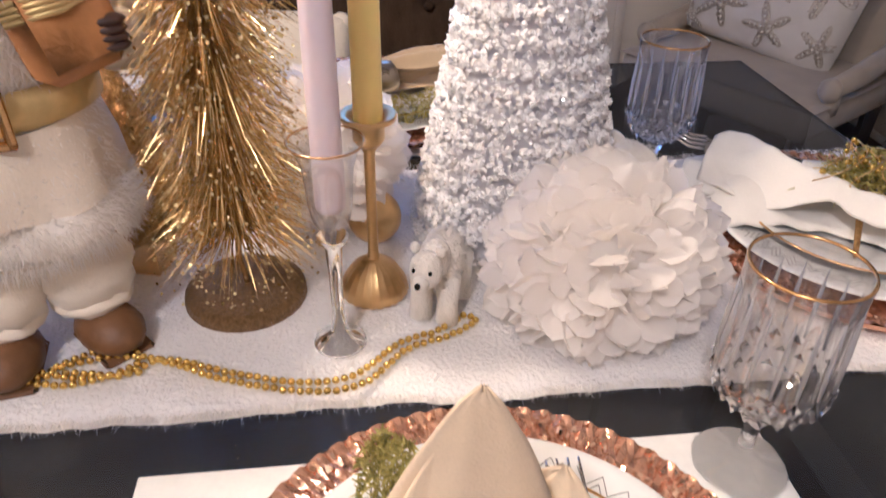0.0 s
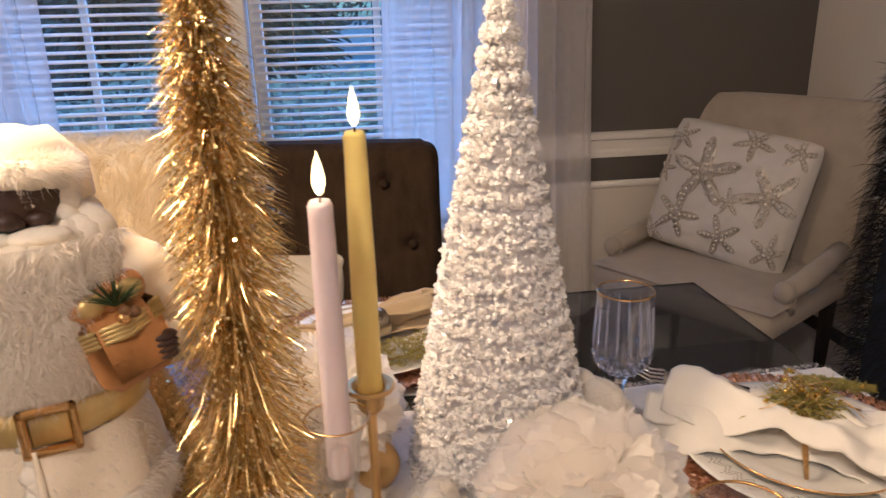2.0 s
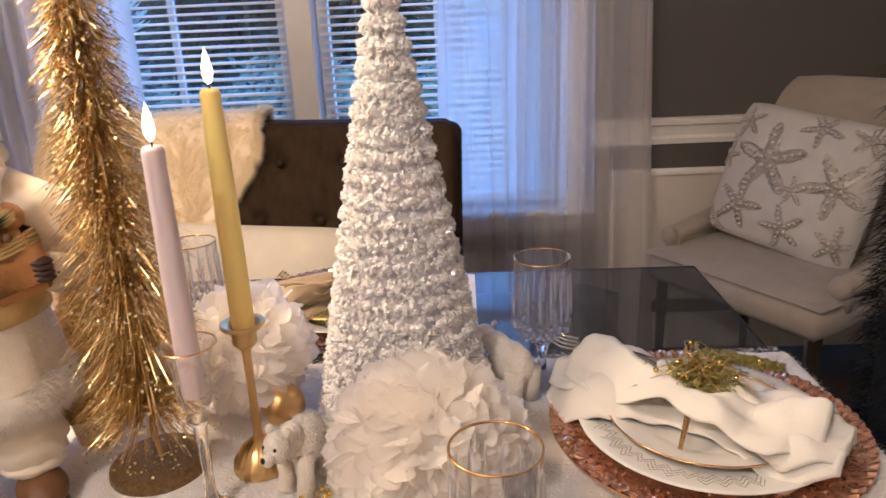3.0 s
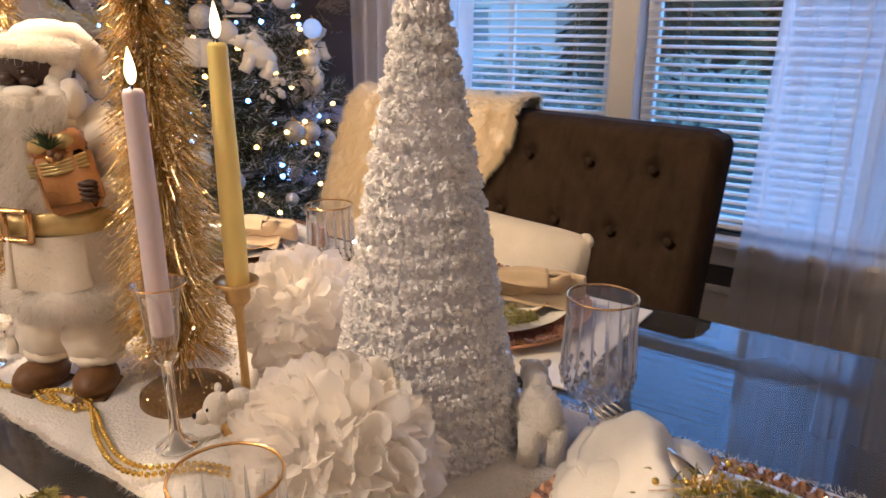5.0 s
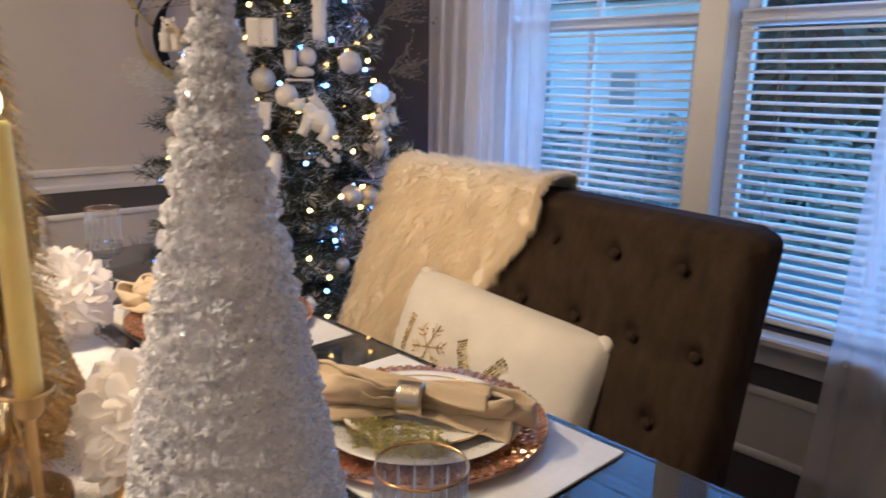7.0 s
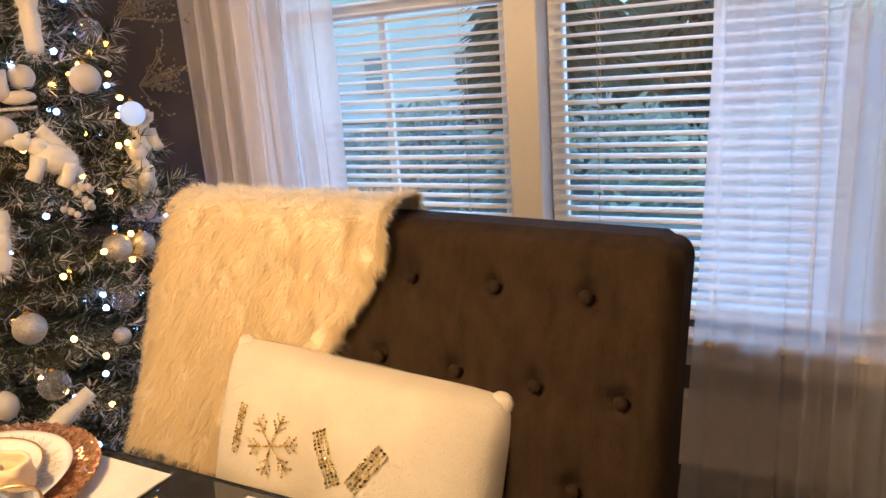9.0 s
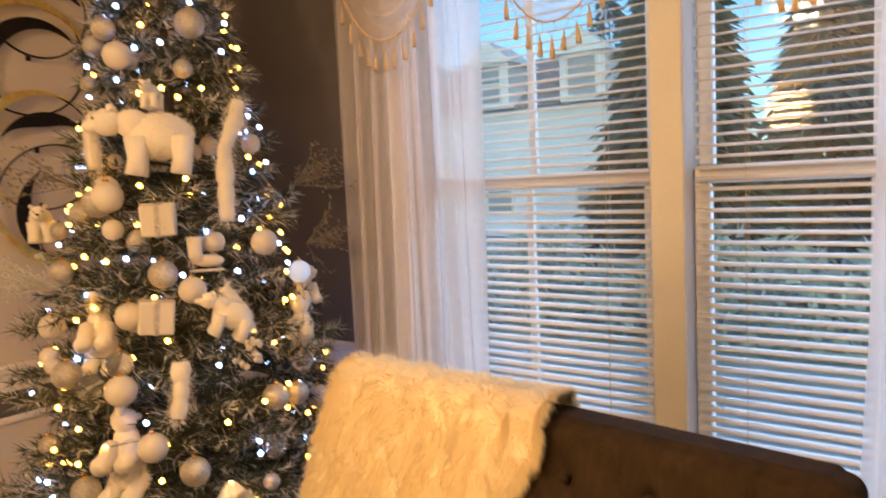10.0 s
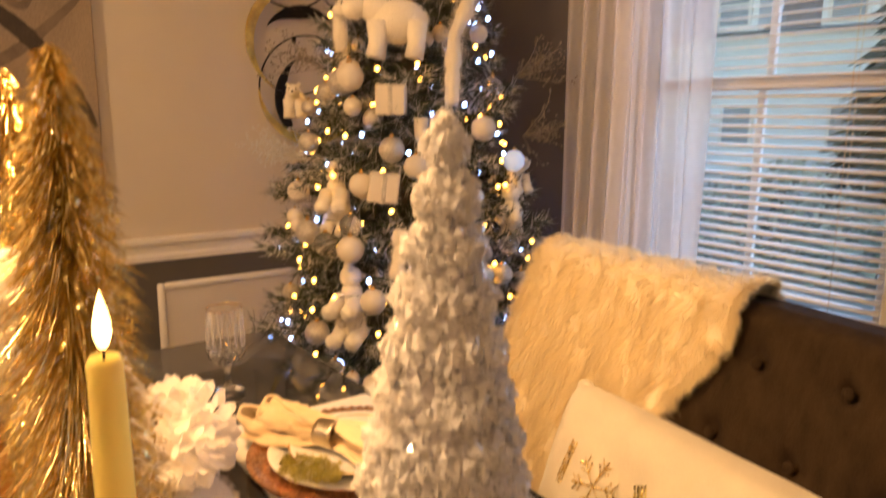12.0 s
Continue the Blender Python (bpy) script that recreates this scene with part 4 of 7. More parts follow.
def bow_napkin(m, material, label):
    """A napkin drawn through a ring into a bow: soft loops of folded cloth on both sides."""
    ob = thing("napkin", (0, 0, 0), label, "napkin", m=m)
    for k, (side, reach, half, z0, tall, ph) in enumerate(((1, 0.145, 0.030, 0.006, 0.034, 0.0), (1, 0.120, 0.018, 0.018, 0.030, 1.3), (-1, 0.150, 0.034, 0.004, 0.032, 2.1), (-1, 0.130, 0.024, 0.022, 0.030, 3.7),
                                                           (-1, 0.112, 0.040, 0.014, 0.022, 5.0))):
        g = Geo()

        def fn(u, v):
            a = 2 * math.pi * u
            t = 0.5 * (1 - math.cos(a))
            lean = (v - 0.5) * 0.022 * math.sin(a + ph) * t
            y = half * math.sin(a) * (0.35 + 0.65 * t) + 0.014 * math.sin(t * 3 + ph) + lean + 0.006 * noise.noise(Vector((t * 5, v * 2, ph)))
            pinch = 0.45 + 0.55 * min(1.0, t * 2.4)
            roll = 0.008 * math.sin(math.pi * v)
            z = z0 * (0.6 + 0.4 * pinch) + 0.012 * (1 - pinch) + tall * v * pinch + 0.006 * math.sin(a * 2 + ph) * t + 0.004 * noise.noise(Vector((t * 7 + ph, v * 3, u * 4)))
            return Vector((side * (0.010 + reach * t), y + roll * math.copysign(1, math.sin(a) + 1e-6) * t, max(0.001, z)))
        sheet(g, fn, 72, 12)
        c = part("loop", g, material, ob)
        c.modifiers.new("solid", "SOLIDIFY").thickness = 0.0045
    for k, (x0, x1, yw, z0, ph) in enumerate(((-0.14, 0.13, 0.040, 0.002, 0.4), (-0.12, 0.10, 0.026, 0.034, 2.2))):
        g = Geo()

        def fn(u, v):
            x = x0 + (x1 - x0) * u
            e = min(1.0, abs(x) / 0.07)
            w = yw * (0.40 + 0.60 * e)
            b = (v - 0.5) * 2
            return Vector((x, b * w + 0.008 * math.sin(x * 18 + ph), z0 + 0.010 * (1 - b * b) + 0.005 * math.sin(b * 6 + x * 25 + ph) * e + 0.004 * noise.noise(Vector((x * 30, b * 3, ph))) + 0.004))
        sheet(g, fn, 48, 22)
        c = part("fold", g, material, ob)
        c.modifiers.new("solid", "SOLIDIFY").thickness = 0.003
    g = Geo()

    def band(u, v):
        a = 2 * math.pi * u
        return Vector((0.004 + (v - 0.5) * 0.034, 0.025 * math.cos(a), 0.024 + 0.023 * math.sin(a)))
    sheet(g, band, 36, 6)
    b = part("napkin_ring", g, M_ring, ob, "polished silver gilt ring round the middle")
    b.modifiers.new("solid", "SOLIDIFY").thickness = 0.0018
    return ob


def table_place(x, y, z, rz):
    charger((x, y, z))
    plate((x, y, z + 0.0045), 0.135, "white porcelain dinner plate with grey zigzag border", True, False)
    plate((x, y, z + 0.0105), 0.103, "white salad plate with a thin gilt rim", False, True)


table_place(0.37, -0.376, TZ + 0.0045, 0)
table_place(0.333, 0.383, TZ + 0.0045, 180)
table_place(-0.215, 0.383, TZ + 0.0045, 180)
table_place(0.79, -0.012, RZ, 90)
PZ = TZ + 0.0045 + 0.017

bow_napkin(pose(0.333, 0.365, PZ + 0.004, 0, 0, 32) @ Matrix.Diagonal((1.05, 1.0, 1.0, 1)), M_napT, "tan linen napkin gathered through a silver ring")
bow_napkin(pose(-0.235, 0.345, PZ + 0.004, 0, 0, 25) @ Matrix.Diagonal((1.0, 1.0, 1.0, 1)), M_napC, "cream linen napkin gathered through a silver ring")
glitter_leaf(pose(0.385, 0.300, PZ + 0.012, -8, 0, 92), 0.084)
glitter_leaf(pose(-0.17, 0.285, PZ + 0.010, -8, 0, 95), 0.070)
glitter_leaf(pose(0.322, -0.318, PZ + 0.006, 18, 0, 10), 0.066)

# upright cream napkin on the near plate
nap = thing("napkin", (0.340, -0.365, PZ), "cream linen napkin folded into an upright peak", "napkin")
for s, (ang, lean, hgt) in enumerate(((0, 0.10, 0.165), (28, -0.15, 0.15), (-32, 0.35, 0.10))):
    g = Geo()

    def fn(u, v):
        a = (u - 0.5) * 2
        w = 0.072 * (1 - v) ** 0.75 + 0.002
        return Vector((a * w + 0.012 * v, -0.030 * (1 - a * a) * (1 - v) + lean * v * 0.05 + 0.004 * math.sin(a * 7 + s) * (1 - v), v * hgt + 0.003 * noise.noise(Vector((a * 3, v * 5, s)))))
    sheet(g, fn, 20, 20, M=Matrix.Rotation(radians(ang), 4, "Z") @ Matrix.Translation((0.028 * (s == 2) - 0.0, 0.012 * s, 0.001)))
    c = part("fold", g, M_napC, nap)
    c.modifiers.new("solid", "SOLIDIFY").thickness = 0.002
g = Geo()


def fn(u, v):
    x = 0.02 + u * 0.16
    y = (v - 0.5) * 0.10 * (1 - 0.3 * u)
    return Vector((x, y - 0.01, 0.034 - 0.05 * u * u + 0.008 * math.cos(v * 9 + u * 3) + 0.012 * (1 - u)))


sheet(g, fn, 24, 16)
c = part("flap", g, M_napC, nap)
c.modifiers.new("solid", "SOLIDIFY").thickness = 0.002
fork(pose(0.415, -0.50, PZ + 0.022, 12, 0, 2), 0.19)

# gathered white napkin on the head plate
napw = thing("napkin", (0.775, -0.012, RZ + 0.019), "white linen napkin gathered across the plate", "napkin", m=pose(0.775, -0.012, RZ + 0.019, 0, 0, -38))
for layer in range(3):
    g = Geo()

    def fn(u, v):
        x = (u - 0.5) * 0.31
        k = abs(x + 0.005) / 0.155
        w = (0.030 + 0.044 * min(1, k * 1.35) ** 1.1) * (1 - 0.14 * layer) * (1 - 0.45 * max(0, k - 0.75) / 0.25)
        y = (v - 0.5) * 2 * w
        dome = (1 - (2 * v - 1) ** 2)
        z = 0.006 + layer * 0.011 + 0.024 * dome + 0.005 * min(1, k * 2) * math.cos(v * 1.4 * 2 * math.pi + layer * 2 + x * 30) - 0.014 * max(0, k - 0.6)
        return Vector((x * (1 - 0.12 * (layer == 2)), y + (0, 0.022, -0.018)[layer] * (1 - k * 0.5) + 0.010 * math.sin(x * 21 + layer * 2), z + 0.022 * noise.noise(Vector((x * 17, y * 20, layer * 3))) + 0.004 * noise.noise(Vector((x * 45, y * 60, layer * 3)))))
    sheet(g, fn, 60, 36)
    c = part("fold", g, M_napW, napw)
    c.modifiers.new("solid", "SOLIDIFY").thickness = 0.0022
fork(pose(0.752, 0.035, RZ + 0.058, 8, -18, 62), 0.13)

spray = thing("napkin_spray", (0.785, -0.012, RZ + 0.070), "green and gold glitter sprig tied over the napkin", "napkin spray", m=pose(0.785, -0.012, RZ + 0.070, 0, 0, -10) @ Matrix.Scale(1.25, 4))
g = Geo()
for i in range(900):
    a, e = random.uniform(0, 6.28), random.uniform(-0.25, 1.1)
    d = Vector((math.cos(a) * math.cos(e), math.sin(a) * math.cos(e) * 0.8, math.sin(e)))
    strand(g, d * random.uniform(0, 0.014) + Vector((random.gauss(0, 0.013), random.gauss(0, 0.009), random.uniform(-0.012, 0.006))), d, random.uniform(0.007, 0.019), 0.0014, random.uniform(0.2, 0.9), segs=3)
part("sprig", g, M_green, spray, fix=False)
g = Geo()
for i in range(60):
    blob(g, (random.gauss(0, 0.014), random.gauss(0, 0.010), random.uniform(0.0, 0.022)), random.uniform(0.0012, 0.0026), 6)
tagged(part("berry_trim", g, M_bead, spray, "tiny gold berries"), kind="stuff")
for i in range(9):
    g = Geo()
    a = i * 0.7
    tube(g, [Vector((0.012 * math.cos(a) * s + 0.008 * math.sin(s * 2 + i), 0.012 * math.sin(a) * s + 0.008 * math.cos(s * 2 + i), 0.010 + 0.012 * math.sin(s * 1.3))) for s in [k * 0.4 for k in range(9)]], 0.0005, 4)
    part("tendril", g, M_goldsatin, spray)
g = Geo()
tube(g, [(0, 0, 0.0), (-0.012, -0.03, -0.012), (-0.022, -0.062, -0.034)], [0.0035, 0.003, 0.0018], 7)
part("stalk", g, M_goldglit, spray, "wrapped stalk")
glitter_leaf(pose(0.832, 0.004, RZ + 0.074, 6, 14, 75), 0.042, "green gold glitter leaf beside the sprig")
# ---- figures on the runner ----
M_fleece = mat("cream_fleece_coat", (0.86, 0.77, 0.62), 0.95, var=0.08, scale=25, bump=0.2, bscale=500, sheen=0.5)
M_fluff = mat("white_fluff", (0.86, 0.81, 0.72), 0.9, var=0.08, scale=25, bump=0.3, bscale=300, sheen=0.3)
M_skin = mat("dark_painted_resin", (0.055, 0.030, 0.022), 0.4, var=0.2, scale=30, bump=0.1)
M_tanbag = mat("tan_leather", (0.50, 0.24, 0.07), 0.5, var=0.2, scale=25, bump=0.3)
M_boot = mat("brown_leather", (0.17, 0.085, 0.03), 0.5, var=0.25, scale=30, bump=0.3)
M_satin = mat("gold_satin", (0.62, 0.47, 0.18), 0.35, 0.6, var=0.15, scale=30, bump=0.2)
M_pine = mat("pine_green", (0.05, 0.085, 0.03), 0.6, var=0.3, scale=40, bump=0.1)
M_black = mat("black_gloss", (0.01, 0.01, 0.01), 0.2, bump=0.0)
M_bear = mat("white_plush", (0.84, 0.78, 0.68), 0.95, var=0.07, scale=25, bump=0.7, bscale=350, dist=0.003, sheen=0.5)

doll_mats = [M_fleece, M_fluff, M_skin, M_tanbag, M_boot, M_satin, M_pine, M_goldrim, M_goldglit, M_hairS]
g = Geo()
# boots and trousers
for x, y, r in ((-0.033, -0.028, -8), (0.030, -0.020, 22)):
    R = Matrix.Translation((x, y, 0)) @ Matrix.Rotation(radians(r), 4, "Z")
    blob(g, (0, -0.014, 0.017), (0.024, 0.036, 0.019), 16, 4, R, 0.08)
    box(g, (0, -0.014, 0.003), (0.040, 0.062, 0.006), 0.003, 4, R)
    blob(g, (0, 0.006, 0.066), (0.038, 0.037, 0.034), 18, 0, R, 0.16, 5)
    blob(g, (0, 0.004, 0.042), (0.031, 0.031, 0.014), 18, 0, R, 0.14, 6)
# coat: flared skirt, waist, chest
coat = [(0.0, 0.104), (0.062, 0.106), (0.072, 0.116), (0.074, 0.138), (0.071, 0.168), (0.066, 0.205), (0.067, 0.24), (0.065, 0.28), (0.058, 0.315), (0.040, 0.338), (0, 0.345)]
lathe(g, coat, 40, 0, wob=lambda a, k: (1 + (0.06 * math.sin(5 * a + k * 0.4) + 0.03 * math.sin(9 * a + 1.3)) * (k < 5) + 0.02 * math.sin(4 * a + k)) * (1 - 0.10 * abs(math.sin(a)) ** 2))
# fur hem and front band
lathe(g, [(0.058, 0.100), (0.072, 0.102), (0.080, 0.112), (0.081, 0.123), (0.076, 0.135), (0.066, 0.140)], 60, 1, wob=lambda a, k: (1 + 0.035 * math.sin(5 * a + 0.6) + 0.02 * noise.noise(Vector((a * 5, k, 0)))) * (1 - 0.09 * abs(math.sin(a)) ** 2))
for i in range(10):
    z = 0.118 + i * 0.009
    blob(g, (-0.010 + 0.003 * math.sin(i), -0.0665 + 0.0006 * i, z), (0.014 + 0.002 * math.sin(i * 2.3), 0.007, 0.011), 10, 1, lump=0.3, seed=i)
# belt and buckle
lathe(g, [(0.069, 0.196), (0.073, 0.198), (0.073, 0.220), (0.069, 0.222)], 40, 5, wob=lambda a, k: 1 - 0.08 * abs(math.sin(a)) ** 2)
for s in (-1, 1):
    box(g, (s * 0.0165, -0.071, 0.209), (0.006, 0.007, 0.038), 0.0015, 7)
    box(g, (0, -0.071, 0.209 + s * 0.016), (0.039, 0.007, 0.006), 0.0015, 7)
box(g, (0, -0.068, 0.209), (0.026, 0.004, 0.024), 0.001, 5)
# arms, each ending in a cuff and a dark mitten
for s, hand in ((1, (0.086, -0.040, 0.250)), (-1, (-0.078, -0.046, 0.248))):
    tube(g, [(s * 0.044, 0.004, 0.312), (s * 0.074, 0.008, 0.290), (s * 0.089, 0.004, 0.258), (s * 0.088, -0.016, 0.234), (hand[0], hand[1] + 0.012, hand[2] - 0.006)], [0.028, 0.032, 0.031, 0.028, 0.018], 16, 0)
    blob(g, Vector(hand) + Vector((s * 0.003, 0.012, -0.006)), (0.017, 0.011, 0.015), 12, 1, lump=0.2)
    for q in range(4):
        blob(g, Vector(hand) + Vector((-s * 0.002, -0.014, 0.0075 - 0.0052 * q)), (0.0125, 0.009, 0.0042), 10, 2)
# head, face, beard, hat
blob(g, (0, -0.012, 0.364), (0.038, 0.037, 0.036), 24, 2)
blob(g, (0, -0.051, 0.359), (0.0085, 0.008, 0.007), 12, 2)
for s in (-1, 1):
    blob(g, (s * 0.019, -0.043, 0.357), (0.010, 0.007, 0.006), 12, 2)
    blob(g, (s * 0.007, -0.051, 0.356), (0.004, 0.004, 0.0035), 8, 2)
for s in (-1, 1):
    blob(g, (s * 0.0145, -0.0452, 0.3665), (0.0036, 0.0030, 0.0016), 8, 1)
    blob(g, (s * 0.0142, -0.0472, 0.3665), (0.0022, 0.0018, 0.0022), 8, 2)
    blob(g, (s * 0.0145, -0.0440, 0.3700), (0.0065, 0.0045, 0.0022), 8, 2)
    for q in range(4):
        blob(g, (s * (0.034 + 0.002 * q), -0.024 + 0.006 * q, 0.352 + 0.011 * q), (0.012, 0.013, 0.011), 8, 1, lump=0.25, seed=q)
    blob(g, (s * 0.017, -0.052, 0.3465), (0.022, 0.011, 0.0068), 12, 1, lump=0.15, seed=3)
beard = lambda u, v: Vector(((u - 0.5) * 2 * (0.070 - 0.012 * v) * (1 - 0.30 * v * v), -0.026 - 0.052 * math.sin(math.pi * (0.15 + 0.7 * u)) * (1 - 0.25 * v), 0.345 - 0.125 * v))
sheet(g, beard, 18, 14, 1)
for i in range(12):
    t = i / 11
    blob(g, ((t - 0.5) * 0.10, -0.022 - 0.030 * math.sin(math.pi * t), 0.338 - 0.010 * math.sin(math.pi * t)), (0.017, 0.014, 0.020), 8, 1, lump=0.3, seed=i)
for i in range(18):
    a = 2 * math.pi * i / 18
    blob(g, (0.035 * math.cos(a), -0.006 + 0.034 * math.sin(a), 0.384 - 0.005 * math.sin(a) - 0.004 * abs(math.cos(a))), (0.015, 0.014, 0.011), 8, 1, lump=0.25, seed=i + 9)
lathe(g, [(0.036, 0.380), (0.040, 0.390), (0.037, 0.403), (0.026, 0.412), (0.012, 0.417), (0, 0.418)], 24, 0, Matrix.Translation((0.004, 0.002, 0)), wob=lambda a, k: 1 + 0.04 * math.sin(4 * a + k))
tube(g, [(0.006, 0.006, 0.388), (0.026, 0.014, 0.390), (0.040, 0.022, 0.376), (0.046, 0.024, 0.354)], [0.026, 0.025, 0.019, 0.012], 14, 0)
blob(g, (0.049, 0.020, 0.346), 0.012, 10, 1, lump=0.2)
# tan bag with a sprig
R = Matrix.Translation((0.060, -0.052, 0.258)) @ Matrix.Rotation(radians(-14), 4, "Y") @ Matrix.Rotation(radians(18), 4, "Z")
box(g, (0, 0, 0), (0.060, 0.030, 0.066), 0.010, 3, R)
for q in (-1, 0, 1):
    blob(g, (q * 0.017, 0, 0.038), (0.013, 0.014, 0.014), 12, 3, R, 0.2, seed=q + 2)
for q in range(4):
    tube(g, [(-0.031, -0.010, 0.012 + q * 0.0035), (0, -0.0175, 0.010 + q * 0.0035), (0.031, -0.010, 0.012 + q * 0.0035)], 0.0022, 6, 5, R)
for s in (-1, 1):
    blob(g, (s * 0.013, -0.012, 0.040), (0.012, 0.004, 0.008), 10, 5, R, 0.2)
for i in range(70):
    a = random.uniform(0.2, 2.9)
    strand(g, R @ Vector((0, -0.016, 0.034)), (math.cos(a), random.uniform(-0.6, 0.1), math.sin(a) + 0.25), random.uniform(0.018, 0.034), 0.0014, 0.1, 6)
for i in range(4):
    blob(g, R @ Vector((random.gauss(0, 0.006), -0.021, 0.026 + random.gauss(0, 0.005))), 0.0045, 8, 7 if i % 2 else 4)
# gold sack with gifts
blob(g, (-0.088, -0.050, 0.218), (0.033, 0.029, 0.046), 18, 5, None, 0.12, 3)
lathe(g, [(0.012, 0), (0.024, 0.016), (0.020, 0.018), (0, 0.010)], 16, 8, Matrix.Translation((-0.095, -0.058, 0.266)), wob=lambda a, k: 1 + 0.2 * math.sin(6 * a))
tube(g, [(-0.095 + 0.015 * math.cos(a), -0.058 + 0.015 * math.sin(a), 0.267) for a in [i * 0.53 for i in range(13)]], 0.003, 6, 5)
for dx, dy, dz, k in ((-0.01, 0, 0.268, 4), (0.012, -0.008, 0.266, 5), (0.0, 0.012, 0.272, 1), (0.016, 0.008, 0.275, 7)):
    box(g, (-0.095 + dx, -0.058 + dy, dz + 0.026), (0.016, 0.014, 0.020), 0.003, k, Matrix.Rotation(0.0, 4, "Z"))
# short nap of the coat
for i in range(7000):
    a, z = random.uniform(0, 6.283), random.uniform(0.115, 0.315)
    r = float(np.interp(z, [0.10, 0.13, 0.165, 0.205, 0.24, 0.28, 0.315], [0.072, 0.074, 0.071, 0.066, 0.067, 0.065, 0.058]))
    q = 1 - 0.10 * math.sin(a) ** 2
    strand(g, (r * q * math.cos(a), r * q * math.sin(a), z), (math.cos(a) + random.gauss(0, .6), math.sin(a) + random.gauss(0, .6), random.gauss(-0.3, .6)), random.uniform(0.003, 0.007), 0.0008, 0.2, 9, 1)
# overlapping coat front with a turned edge
flap = lambda u, v: Vector((-0.012 + 0.066 * u * (1 + 0.10 * v), -0.068 * math.sqrt(max(0.05, 1 - (u * 0.86) ** 2)) - 0.004 - 0.003 * v - 0.003 * math.sin(u * 7 + v * 2) * v, 0.196 - 0.056 * v - 0.006 * math.sin(u * 2.6) * v))
sheet(g, flap, 18, 12, 0)
fur_on(g, flap, 1500, 0.005, 0.0008, 0.2, 1.4, 9, 1)
tube(g, [flap(0.0, k / 8) + Vector((0, -0.001, 0)) for k in range(9)], [0.002 + 0.0002 * k for k in range(9)], 8, 0)
# fluff
for i in range(5000):
    u, v = random.random(), random.random()
    p = beard(u, v)
    cl = noise.noise(p * 60)
    strand(g, p, (random.gauss(0, 0.6) + cl * 1.8, -0.8, -0.35 + random.gauss(0, 0.5) + cl), random.uniform(0.006, 0.014), 0.0009, 0.25, 9)
for i in range(11000):
    a = random.uniform(0, 6.283)
    if i % 3:
        b = random.uniform(-1.6, 1.6)
        p = Vector((math.cos(a) * (0.067 + 0.014 * math.cos(b)), math.sin(a) * (0.061 + 0.014 * math.cos(b)), 0.119 + 0.020 * math.sin(b)))
        d = Vector((math.cos(a) * math.cos(b), math.sin(a) * math.cos(b), math.sin(b) - 0.3))
    else:
        b = random.uniform(-0.5 if math.sin(a) < -0.3 else -1.3, 1.6)
        p = Vector((math.cos(a) * (0.035 + 0.013 * math.cos(b)), -0.006 + math.sin(a) * (0.035 + 0.013 * math.cos(b)), 0.385 - 0.005 * math.sin(a) + 0.011 * math.sin(b)))
        d = Vector((math.cos(a) * math.cos(b), math.sin(a) * math.cos(b), math.sin(b)))
    strand(g, p, d + Vector((random.gauss(0, .4), random.gauss(0, .4), random.gauss(0, .4))), random.uniform(0.005, 0.013), 0.0009, 0.3, 9, 1)
solid("bearded_doll", g, doll_mats, "standing bearded doll in a cream fur-trimmed coat and hat", "doll", m=pose(0.060, -0.082, RZ - 0.003, 0, 0, 18), fix=False)


def bear(m, s, label, group="", fluffy=600, name="bear_figurine"):
    """A small standing polar bear, nose towards -y; one plain mesh."""
    g = Geo()
    blob(g, (0, 0.012, 0.040), (0.020, 0.032, 0.022), 16, 0, None, 0.08)
    blob(g, (0, -0.022, 0.048), (0.014, 0.018, 0.015), 14, 0, Matrix.Rotation(-0.2, 4, "X"))
    blob(g, (0, -0.036, 0.054), (0.014, 0.015, 0.0135), 14)
    blob(g, (0, -0.050, 0.050), (0.007, 0.010, 0.0065), 10)
    for x in (-1, 1):
        blob(g, (x * 0.011, -0.031, 0.067), 0.0042, 8)
        blob(g, (x * 0.0068, -0.0475, 0.0575), 0.0018, 8, 1)
        for y in (-0.010, 0.032):
            tube(g, [(x * 0.011, y, 0.038), (x * 0.012, y, 0.016), (x * 0.012, y - 0.003, 0.001)], [0.012, 0.0095, 0.0105], 10)
    blob(g, (0, -0.0595, 0.0525), 0.0026, 8, 1)
    skin = lambda u, v: Vector((0.020 * math.cos(u * 6.283) * math.sin(v * 3.14), 0.012 + 0.032 * math.sin(u * 6.283) * math.sin(v * 3.14), 0.040 + 0.022 * math.cos(v * 3.14)))
    for i in range(fluffy):
        u, v = random.random(), random.random()
        p = skin(u, v)
        strand(g, p, (p - Vector((0, 0.012, 0.04))) + Vector((random.gauss(0, .01), random.gauss(0, .01), random.gauss(0, .01))), 0.004, 0.0007, 0.2, 0, 1)
    return solid(name, g, [M_bear, M_black], label, "bear figurine", group, m=m @ Matrix.Scale(s, 4), fix=False)


bear(pose(0.366, -0.092, RZ, 0, 0, -24) @ Matrix.Diagonal((0.95, 0.9, 1.22, 1)), 1.0, "little white bear figurine standing by the candlestick")
bear(pose(-0.075, -0.10, RZ, 0, 0, 30), 0.72, "little white bear figurine beside the doll")

